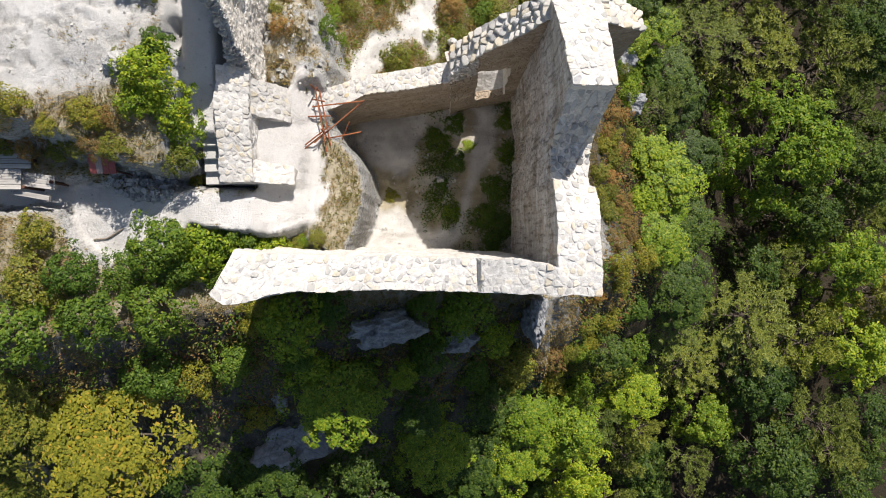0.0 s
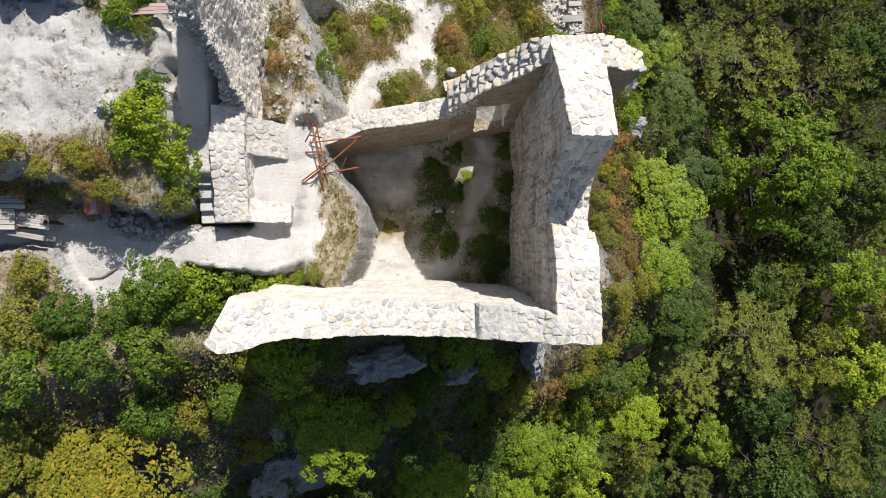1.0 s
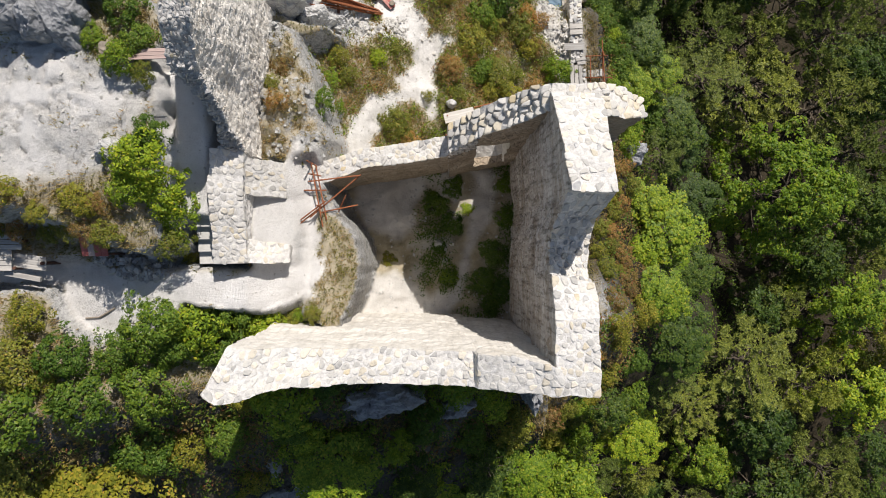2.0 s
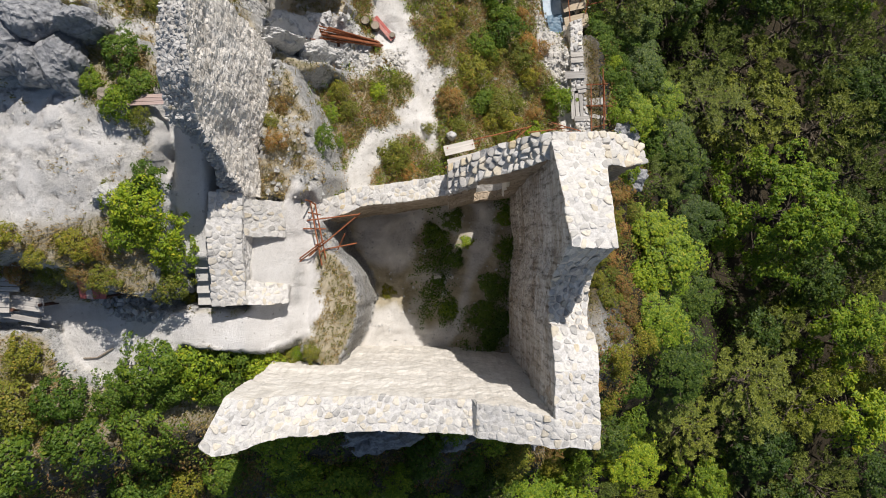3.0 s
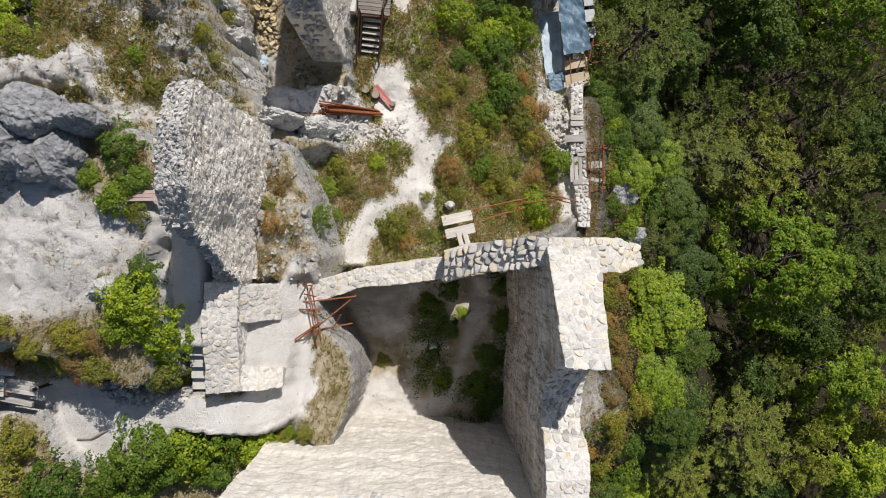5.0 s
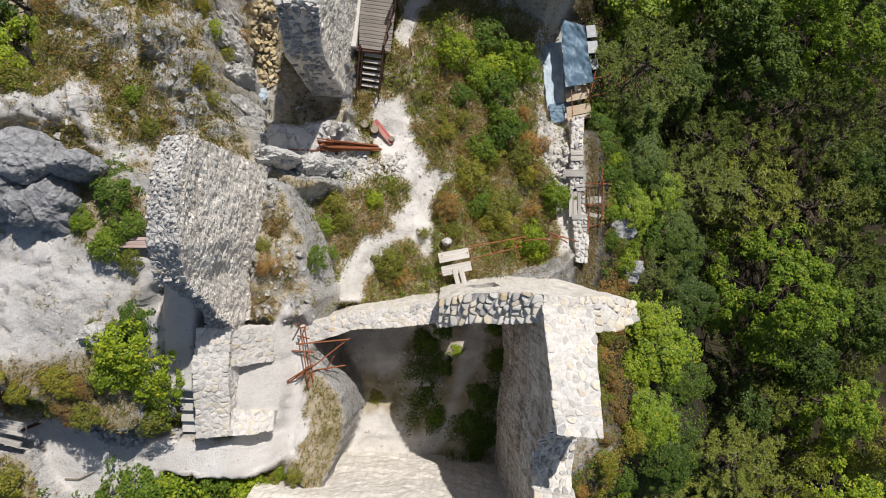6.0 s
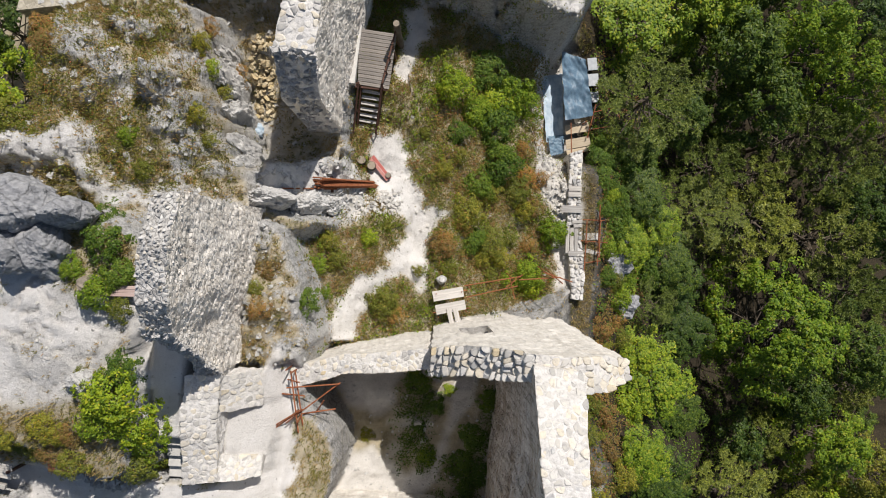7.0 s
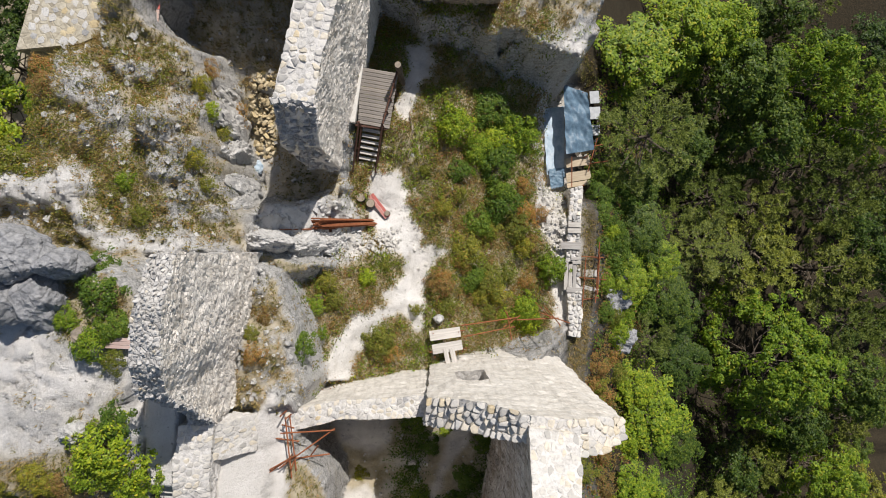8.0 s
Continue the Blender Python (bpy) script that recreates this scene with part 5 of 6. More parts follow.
known = [(t[1], t[2], t[4]) for t in TREES_EAST + TREES_EDGE + TREES_NORTH + TREES_SOUTH]
GLADE = [(17.5, -4.5), (25.5, -2.0), (24.0, 6.0), (22.0, 12.5), (17.0, 9.5)]
# the rest of the forest, wherever no tree stands yet
for gx in range(-12, 18):
    for gy in range(-10, 16):
        x, y = gx * 3.7 + prnd.uniform(-1.5, 1.5), gy * 3.7 + prnd.uniform(-1.5, 1.5)
        d = -inside(HILL, x, y)
        if d < 5.0 or not (-26 < x < 44 and -26 < y < 40) or any(math.hypot(x - a, y - b) < 0.72 * c + 1.1 for a, b, c in known):
            continue
        if inside(GLADE, x, y) > 0:
            continue
        # thickets fill the gaps; their dark leaf colour stands for the shade there
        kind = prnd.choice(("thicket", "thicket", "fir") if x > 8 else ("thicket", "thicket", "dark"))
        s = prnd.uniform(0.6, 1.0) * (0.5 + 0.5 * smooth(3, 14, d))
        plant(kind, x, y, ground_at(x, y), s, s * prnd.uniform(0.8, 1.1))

SHRUBS_WEST = (("bush", -10.9, 6.6, 1.1), ("bush", -10.5, 5.5, 1.0), ("bush", -10.3, 4.6, 0.9), ("golden", -10.4, 3.6, 0.8), ("bush", -11.4, 5.6, 0.8), ("holly", -10.6, 7.5, 0.7), ("golden", -10.5, 3.0, 0.5),
               ("holly", -11.7, 0.1, 1.35), ("bush", -10.3, 0.1, 1.4), ("holly", -9.0, 0.4, 1.2), ("bush", -7.8, -0.2, 1.0), ("golden", -6.8, 0.0, 0.6), ("golden", -16.4, 0.6, 0.9), ("holly", -11.2, -0.8, 1.0), ("holly", -13.2, -0.9, 1.0), ("holly", -15.0, -1.0, 1.1),
               ("golden", -16.8, -1.4, 1.3), ("holly", -9.4, -1.0, 1.0), ("golden", -8.4, -2.4, 0.7), ("holly", -12.0, -2.6, 1.3), ("holly", -14.2, -2.8, 1.3), ("holly", -17.0, -3.4, 1.6))
SHRUBS_PLATEAU = (("holly", -11.0, 10.9, 0.7), ("bush", -11.6, 10.2, 0.7), ("holly", -11.5, 12.0, 0.8), ("bush", -12.7, 11.0, 0.5), ("holly", -12.2, 12.8, 0.7), ("golden", -10.9, 9.7, 0.5), ("golden", -13.6, 5.2, 0.6),
                  ("golden", -16.0, 5.4, 0.7), ("rusty", -17.6, 5.0, 0.6), ("golden", -14.9, 4.6, 0.5), ("rusty", -12.6, 5.0, 0.5), ("golden", -12.2, 7.3, 0.25), ("golden", -17.2, 16.6, 0.9), ("bush", -18.0, 18.2, 1.3),
                  ("bush", -17.4, 19.4, 1.0), ("rusty", -16.6, 20.4, 0.7), ("rusty", -16.0, 19.6, 0.6), ("golden", -11.6, 14.9, 0.45), ("golden", -9.9, 18.9, 0.6), ("golden", -10.0, 17.4, 0.5), ("rusty", -9.8, 20.0, 0.55), ("golden", -9.6, 16.4, 0.4), ("rusty", -10.4, 21.4, 0.5), ("bush", -10.0, 19.6, 0.4), ("bush", -12.3, 16.2, 0.4), ("golden", -10.4, 20.6, 0.5), ("bush", -19.6, 17.0, 1.4))
SHRUBS_GARDEN = (("bush", 0.4, 21.0, 1.08), ("holly", 2.1, 22.4, 1.22), ("bush", 3.5, 21.6, 1.22), ("bush", 4.5, 21.4, 1.08), ("bush", 2.5, 20.7, 1.22), ("holly", 2.7, 19.6, 1.22), ("holly", 3.1, 18.0, 0.94), ("bush", 1.5, 20.0, 0.94),
                 ("golden", 5.0, 15.2, 0.7), ("bush", 7.0, 14.0, 0.94), ("bush", 5.6, 10.9, 1.08), ("golden", 2.6, 12.2, 0.6), ("rusty", 1.4, 14.0, 0.6), ("rusty", 0.5, 13.2, 0.5), ("golden", 2.8, 15.8, 0.7), ("bush", -3.3, 12.9, 0.50),
                 ("golden", -5.0, 12.6, 0.6), ("bush", -5.4, 11.5, 0.50), ("golden", -4.6, 11.8, 0.6))
SHRUBS_MEADOW = (("holly", 3.2, 17.4, 1.2), ("golden", 1.6, 14.7, 1.1), ("rusty", 0.4, 12.7, 0.8), ("golden", 2.9, 13.2, 1.0), ("bush", 5.4, 11.5, 1.0), ("golden", -2.4, 9.8, 0.9), ("rusty", -1.8, 9.1, 0.6), ("golden", 0.7, 11.7, 0.6),
                 ("holly", 2.0, 16.2, 0.9), ("golden", 4.3, 16.2, 1.0), ("rusty", 4.9, 16.9, 0.9), ("golden", 3.6, 12.3, 0.8), ("holly", 2.0, 13.2, 0.8), ("holly", -5.4, 9.9, 0.7), ("golden", 0.2, 16.8, 0.6), ("rusty", 5.6, 15.4, 0.7), ("holly", 0.8, 18.8, 0.7))
SHRUBS_GARDEN_EDGE = (("bush", -5.0, 10.2, 0.35), ("golden", -2.0, 9.4, 0.5), ("golden", -0.7, 11.4, 0.35), ("golden", -2.4, 13.6, 0.4), ("rusty", 5.4, 13.2, 0.6), ("golden", 4.2, 13.4, 0.6), ("rusty", 5.8, 17.2, 0.7),
                      ("holly", 11.2, 14.8, 1.3), ("holly", 10.8, 16.4, 1.1), ("bush", 12.8, 14.6, 1.2), ("rusty", -6.9, 11.2, 0.5), ("rusty", -7.0, 9.6, 0.5), ("golden", -7.3, 10.4, 0.4), ("golden", 3.2, 11.4, 0.5), ("golden", 1.0, 17.6, 0.5),
                      ("golden", -0.9, 18.6, 0.35), ("rusty", 4.6, 18.6, 0.6), ("bush", 4.0, 11.2, 0.5), ("rusty", 3.0, 14.0, 0.5))
SHRUBS_EAST = (("golden", 10.7, 5.7, 0.8), ("rusty", 11.4, 2.8, 0.9), ("rusty", 11.4, 1.2, 0.9), ("golden", 10.6, -2.0, 0.8), ("golden", 10.7, 7.1, 0.7), ("bush", 11.9, 10.3, 1.0), ("bush", 12.3, 11.4, 1.0), ("golden", 10.2, -4.5, 0.9),
               ("golden", 9.3, -6.0, 0.9), ("rusty", 6.4, -6.6, 1.0), ("golden", 8.8, -7.6, 1.0), ("golden", 11.4, 11.4, 0.7), ("golden", 12.6, -0.6, 1.0), ("holly", 12.8, -4.0, 1.1), ("golden", 12.4, 7.6, 0.8), ("rusty", 11.8, 8.8, 0.7), ("golden", 10.4, 3.6, 0.7))
# Bushes are the bright kind, their colour offsetting the shadow they stand in.
SHRUBS_SOUTH = (("bush", -7.0, -3.2, 1.7), ("bush", 0.9, -3.0, 1.5), ("bush", -6.6, -5.6, 1.2), ("bush", 2.8, -4.6, 1.1), ("holly", -0.8, -5.4, 1.2), ("holly", 1.6, -6.8, 1.2), ("holly", -5.2, -2.6, 0.9), ("holly", -1.0, -2.8, 0.8), ("bush", -2.0, -6.2, 0.4), ("holly", -7.0, -5.2, 0.9),
                ("holly", -4.4, -6.2, 1.2), ("golden", 7.4, -9.2, 1.1), ("holly", -9.8, -5.2, 1.1), ("holly", -13.2, -5.6, 1.4), ("golden", -11.8, -6.0, 1.0), ("golden", -9.6, -8.6, 1.0), ("holly", 3.4, -8.4, 1.3))
SHRUBS_BANK = (("golden", 9.6, 4.6, 0.7), ("golden", 9.9, 2.2, 0.8), ("rusty", 10.0, 0.3, 0.8), ("golden", 9.8, 6.4, 0.7), ("rusty", 10.4, 8.3, 0.8), ("golden", 10.2, -0.9, 0.8), ("rusty", 10.6, 4.4, 0.8), ("rusty", 10.0, 7.3, 0.6), ("golden", 9.4, 3.3, 0.6), ("rusty", 11.2, 6.4, 0.8),
               ("golden", 3.9, -6.2, 1.4), ("golden", 8.6, -4.6, 0.8), ("bush", 8.9, -6.4, 1.0), ("rusty", 8.6, -2.6, 0.7), ("golden", -8.6, -3.4, 0.7), ("golden", -8.8, 0.1, 0.5), ("bush", -8.2, 0.25, 0.55), ("golden", -7.2, 0.1, 0.5), ("bush", -6.4, 0.35, 0.45), ("golden", -5.6, 0.5, 0.45),
               ("golden", -17.6, 4.3, 0.7), ("rusty", -16.6, 4.2, 0.7), ("golden", -15.4, 4.0, 0.65), ("golden", -14.4, 4.1, 0.6), ("rusty", -13.4, 4.0, 0.6), ("golden", -12.5, 3.8, 0.6), ("golden", -18.6, 4.8, 0.7), ("golden", -13.0, 4.9, 0.5),
               ("golden", 6.6, -8.2, 1.2), ("bush", 7.8, -10.8, 1.3), ("golden", 4.2, -7.4, 1.0), ("bush", 9.6, -9.6, 1.2), ("golden", 7.6, -6.2, 0.8))
SHRUBS_RAVINE = (("holly", 10.0, 17.5, 0.9), ("holly", 9.9, 15.7, 0.7), ("bush", 10.4, 13.4, 0.7), ("holly", 9.9, 18.9, 0.9), ("holly", 10.6, 11.6, 0.7), ("holly", 9.9, 20.4, 0.8), ("bush", 10.4, 16.6, 0.6), ("bush", 13.6, 3.0, 1.5), ("holly", 14.2, 0.0, 1.5), ("holly", 14.4, 12.6, 1.5), ("bush", 13.4, 17.6, 1.4), ("holly", 12.0, 18.6, 1.2), ("golden", 11.6, -8.4, 1.4), ("holly", 13.6, -7.4, 1.5), ("holly", 12.6, 27.0, 1.4), ("bush", 10.8, 20.4, 0.9), ("holly", 11.4, 24.6, 1.0))
for kind, x, y, radius in SHRUBS_BANK + SHRUBS_RAVINE + SHRUBS_WEST + SHRUBS_PLATEAU + SHRUBS_GARDEN + SHRUBS_MEADOW + SHRUBS_GARDEN_EDGE + SHRUBS_EAST + SHRUBS_SOUTH:
    plant(kind, x, y, ground_at(x, y) - 0.12 * radius, radius, radius * prnd.uniform(0.95, 1.4))
PIT_PLANTS = (("holly", -0.3, 5.7, 0.6), ("holly", 0.6, 4.7, 0.55), ("holly", -0.1, 3.5, 0.35), ("bush", 0.4, 2.0, 0.45), ("holly", 2.7, 3.2, 0.6), ("holly", 2.2, 1.7, 0.6), ("holly", 3.3, 5.0, 0.5), ("holly", 3.3, 1.2, 0.6), ("golden", -2.8, 2.8, 0.35),
              ("holly", 3.4, 6.8, 0.45), ("bush", 1.35, 5.5, 0.3), ("holly", 0.6, 6.6, 0.5), ("holly", 2.6, 0.4, 0.5))
for kind, x, y, radius in PIT_PLANTS:
    plant(kind, x, y, ground_at(x, y) - 0.1, radius * 1.3, radius * 0.7)


def grass(name, mat, label, count, seed, field, tall, blades=7):
    """Tufts of blades wherever field(x, y) says so: one mesh of stuff."""
    r = random.Random(seed)
    verts, faces = [], []
    tries = 0
    while len(faces) < count * blades and tries < count * 12:
        tries += 1
        x, y = r.uniform(-19.5, 12.8), r.uniform(-8.0, 28.0)
        if r.random() > field(x, y):
            continue
        z = ground_at(x, y)
        for _ in range(blades):
            a, t = r.uniform(0, 6.28), tall * r.uniform(0.5, 1.3)
            lean = r.uniform(0.15, 0.7)
            b = Vector((x + r.gauss(0, 0.07), y + r.gauss(0, 0.07), z - 0.03))
            w = Vector((-math.sin(a), math.cos(a), 0)) * 0.02
            e = b + Vector((math.cos(a) * t * lean, math.sin(a) * t * lean, t * (1.1 - 0.5 * lean)))
            i = len(verts)
            verts += [b - w, b + w, e]
            faces.append((i, i + 1, i + 2))
    return tagged(mesh_object(name, verts, faces, mat), label, "grass", kind="stuff")


IN_DOME, IN_GARDEN, IN_SPUR = DOME_IN > 0, within(GARDEN, GX, GY) > 0, within(SPUR, GX, GY) > -0.4
GRASSY = np.clip(1.0 - 1.6 * GROUND_CHALK, 0, 1) * (1.0 - np.where(IN_DOME, 0.5, 0.88) * GROUND_ROCK) * np.where(IN_GARDEN, 1.0, np.where(IN_DOME, 0.95, 0.55))
GRASSY = np.where(IN_SPUR, 1.0, GRASSY) * (GH > -15) * (within(PIT, GX, GY) < -0.1) * ~((GX > 3.8) & (GX < 5.7) & (GY > -1.6) & (GY < 9.4))
DRY_FIELD = GRASSY * (0.3 + 0.7 * step_between(-0.2, 0.3, SPECK))
GREEN_FIELD = GRASSY * (0.2 + 0.8 * step_between(0.2, -0.3, SPECK)) * ~IN_SPUR
grass("dry_grass", DRY_GRASS, "tufts of dry straw coloured grass", 24000, 61, lambda x, y: sample(DRY_FIELD, x, y), 0.22)
grass("green_grass", GREEN_GRASS, "tufts of green grass and low herbs", 15000, 62, lambda x, y: sample(GREEN_FIELD, x, y), 0.2)


def undergrowth(name, mat, label, count, seed, leaf, reach=20):
    """Low leafy growth on the steep slopes below the walls, past counting."""
    r = random.Random(seed)
    centres = []
    while len(centres) < count:
        x, y = r.uniform(-20, 28), r.uniform(-16, 27)
        d = -inside(HILL, x, y)
        if d < 0.2 or d > reach or (x < 6 and y > 0) or inside(SPUR, x, y) > -0.5 or (r.random() > 0.35 and value_noise(np.array([x]), np.array([y]), seed, 0.5)[0] < 0.0):
            continue
        centres.append((Vector((x, y, ground_at(x, y) + r.uniform(0.0, 0.35))), 0.16))
    v, f = leaf_cloud(r, centres, 7, 1.0, leaf, 0.6, 0.6)
    return tagged(mesh_object(name, v, f, mat), label, "undergrowth", kind="stuff")


def weeds(name, mat, label, count, seed, leaf, poly, chance):
    """Low broad-leaved weeds among the grass of one plot."""
    r = random.Random(seed)
    xs, ys = [q[0] for q in poly], [q[1] for q in poly]
    centres = []
    while len(centres) < count:
        x, y = r.uniform(min(xs), max(xs)), r.uniform(min(ys), max(ys))
        if inside(poly, x, y) < 0.1 or sample(GROUND_CHALK, x, y) > 0.45 or r.random() > chance(x, y):
            continue
        centres.append((Vector((x, y, ground_at(x, y) + r.uniform(0.05, 0.4))), 0.13))
    v, f = leaf_cloud(r, centres, 8, 1.0, leaf, 0.6, 0.5)
    return tagged(mesh_object(name, v, f, mat), label, "weeds", kind="stuff")


weeds("garden_weeds", LEAF_BRIGHT, "bright green broad-leaved weeds in the garden", 1000, 71, 0.055, GARDEN, lambda x, y: smooth(0.1, -0.4, sample(SPECK, x, y)) + 0.15)
weeds("yellow_weeds", LEAF_YELLOW, "yellow green weeds in the garden", 2600, 72, 0.05, GARDEN, lambda x, y: 0.3 + 0.7 * smooth(-0.3, 0.4, value_noise(np.array([x]), np.array([y]), 41, 0.6)[0]))
weeds("brown_weeds", LEAF_RUSTY, "withered brown weeds in the garden", 2500, 73, 0.045, GARDEN, lambda x, y: smooth(0.0, 0.5, value_noise(np.array([x]), np.array([y]), 43, 0.5)[0]))
weeds("dome_weeds", LEAF_RUSTY, "withered brown weeds on the rocky knoll", 220, 75, 0.04, [(-17.0, 14.4), (-9.0, 14.2), (-9.8, 20), (-11.2, 22.2), (-16.8, 21)], lambda x, y: 1 - 0.9 * sample(GROUND_ROCK, x, y))
weeds("dome_herbs", LEAF_YELLOW, "yellow green herbs on the rocky knoll", 800, 76, 0.04, [(-17.0, 14.4), (-9.0, 14.2), (-9.8, 20), (-11.2, 22.2), (-16.8, 21)], lambda x, y: 1 - 0.85 * sample(GROUND_ROCK, x, y))
weeds("shade_weeds", LEAF_DARK, "dark green weeds on the shaded pit floor", 700, 74, 0.055, PIT, lambda x, y: smooth(0.1, 0.5, value_noise(np.array([x]), np.array([y]), 44, 0.5)[0]) * (1 if x > -1 else 0.2))
undergrowth("undergrowth", LEAF_DARK, "low dark green undergrowth on the slopes", 6500, 64, 0.085)
undergrowth("dry_undergrowth", LEAF_RUSTY, "dry brown and straw undergrowth on the slopes", 2600, 65, 0.075, 6)


def pebbles(name, mat, label, plots, seed):
    """Loose stones and grit trodden into bare ground: (plot, count, size)."""
    r = random.Random(seed)
    verts, faces = [], []
    for poly, count, size in plots:
        xs, ys = [max(-20, q[0]) for q in poly], [q[1] for q in poly]
        n = 0
        while n < count:
            x, y = r.uniform(min(xs), max(xs)), r.uniform(min(ys), max(ys))
            if inside(poly, x, y) < 0.05:
                continue
            n += 1
            z, g, i = ground_at(x, y), size * r.uniform(0.4, 1.0) ** 2 * 1.6, len(verts)
            turn = Euler((r.gauss(0, .3), r.gauss(0, .3), r.uniform(0, 6.28))).to_matrix()
            for cx in (-1, 1):
                for cy in (-1, 1):
                    for cz in (-1, 1):
                        c = Vector((cx * 0.55 * r.uniform(.5, 1.1), cy * 0.42 * r.uniform(.5, 1.1), cz * 0.28 * r.uniform(.6, 1.1))) * g
                        verts.append(Vector((x, y, z + 0.08 * g)) + turn @ c)
            faces += [tuple(i + q for q in f) for f in ((0, 1, 3, 2), (4, 6, 7, 5), (0, 4, 5, 1), (2, 3, 7, 6), (0, 2, 6, 4), (1, 5, 7, 3))]
    return tagged(mesh_object(name, verts, faces, mat), label, "stones", kind="stuff")


pebbles("loose_stones", STONE, "loose pale stones trodden into the ground", ((PATH_WEST, 160, 0.06), (GARDEN_PATH, 130, 0.07), (BARE, 200, 0.09), (LANE, 50, 0.07), (PARAPET_EDGE, 200, 0.16), (SHELF, 140, 0.18), (GARDEN, 160, 0.14)), 81)
pebbles("rock_debris", PALE_ROCK, "broken grey rock debris on the slopes", ((LEDGE, 260, 0.2), (HOLLOW, 260, 0.16), (DOME, 300, 0.2), (CRAG, 120, 0.16)), 83)
pebbles("pit_stones", GREY_STONE, "small grey stones on the pit floor", ((PIT, 420, 0.10),), 82)


# ---- made things ----
def board(name, parent, mat, a, b, width, thick=0.04, label=""):
    """A plank from a to b, its flat side up, with worn edges."""
    a, b = Vector(a), Vector(b)
    d = (b - a).normalized()
    side = Vector((0, 0, 1)).cross(d).normalized() if abs(d.z) < 0.99 else Vector((1, 0, 0))
    up = d.cross(side)
    m = Matrix((d, side, up)).transposed().to_4x4()
    m.translation = (a + b) / 2 - (parent.location if parent else Vector())
    bm = bmesh.new()
    box(bm, ((b - a).length, width, thick), Matrix.Identity(4), 0.008)
    ob = part(name, bm, mat, parent, label)
    ob.matrix_basis = m
    return ob


def pole(name, parent, mat, a, b, radius=0.03, label=""):
    bm = bmesh.new()
    o = parent.location
    tube(bm, Vector(a) - o, Vector(b) - o, radius, 8)
    return part(name, bm, mat, parent, label)


def stone_steps():
    steps = empty("stone_steps", (-9.6, 3.7, 9.4), "flight of worn pale stone steps beside the pier", "steps")
    for k in range(5):
        bm = bmesh.new()
        y0 = 2.75 + 0.5 * k
        box(bm, (0.92, 0.62, 0.5), pose(-9.42 + 0.03 * k + 9.6, y0 + 0.25 - 3.7, 9.25 + 0.26 * k - 0.25 - 9.4, 0, 0, 1.5), 0.02)
        part("step", bm, CONCRETE, steps)


def timber_stairs():
    st = empty("timber_stairs", (-3.7, 20.3, 2.5), "brown timber stairs with a boarded landing and handrail", "stairs")
    for k in range(15):
        y = 20.45 + 0.185 * k
        s = 0.012 * k
        board("landing_board", st, DECK_WOOD, (-4.38 - s * 0.6, y + 0.08, 2.55), (-2.80 + s, y - 0.05, 2.55), 0.165, 0.04)
    n = 8
    for k in range(n):
        f = (k + 0.5) / n
        y, z = 20.30 - 2.05 * f, 2.35 - 1.75 * f
        cx = -3.68 - 0.28 * f
        board("tread", st, PALE_WOOD, (cx - 0.46, y + 0.05, z), (cx + 0.46, y - 0.04, z), 0.17, 0.04, "worn pale wooden tread")
    for sx, name in ((-0.52, "stringer"), (0.52, "stringer")):
        board(name, st, BROWN_WOOD, (-3.68 + sx, 20.4, 2.42), (-3.98 + sx, 18.15, 0.5), 0.06, 0.22)
        pole("handrail", st, BROWN_WOOD, (-3.66 + sx * 1.1, 20.4, 3.35), (-3.98 + sx * 1.1, 18.2, 1.5), 0.045, "brown round handrail")
        for f in (0.02, 0.5, 0.97):
            x, y, z = -3.67 + sx * 1.1 - 0.31 * f, 20.4 - 2.2 * f, 2.4 - 1.85 * f
            pole("post", st, BROWN_WOOD, (x, y, z - 0.3), (x, y, z + 0.98), 0.045)
    pole("handrail", st, BROWN_WOOD, (-3.08, 20.4, 3.4), (-2.62, 23.0, 3.4), 0.045, "brown round handrail")
    for f in (0.25, 0.5, 0.75, 1.0):
        x, y = -3.08 + 0.46 * f, 20.4 + 2.6 * f
        pole("post", st, BROWN_WOOD, (x, y, 0.6), (x, y, 3.5), 0.05)
    board("beam", st, BROWN_WOOD, (-4.5, 20.35, 2.45), (-2.9, 20.3, 2.45), 0.1, 0.14)
    for x, y in ((-4.4, 20.5), (-4.5, 22.9)):
        pole("post", st, BROWN_WOOD, (x, y, 0.4), (x, y, 2.5), 0.06)
    bm = bmesh.new()
    box(bm, (0.36, 2.9, 0.5), pose(-4.62 + 3.7, 21.9 - 20.3, 2.45 - 2.5, 0, 0, -3), 0.02)
    part("kerb", bm, CONCRETE, st, "pale concrete kerb along the wall")


def log_post():
    ob = empty("log_post", (-2.55, 23.1, ground_at(-2.55, 23.1)), "upright barked log with a pale sawn top", "post")
    bm = bmesh.new()
    tube(bm, (0, 0, -0.2), (0, 0, 4.2 - ob.location.z), 0.17, 14, 0.9)
    part("trunk", bm, BARK, ob)
    bm = bmesh.new()
    tube(bm, (0, 0, 4.2 - ob.location.z), (0, 0, 4.23 - ob.location.z), 0.15, 14)
    part("sawn_top", bm, LOG, ob, "pale sawn end")


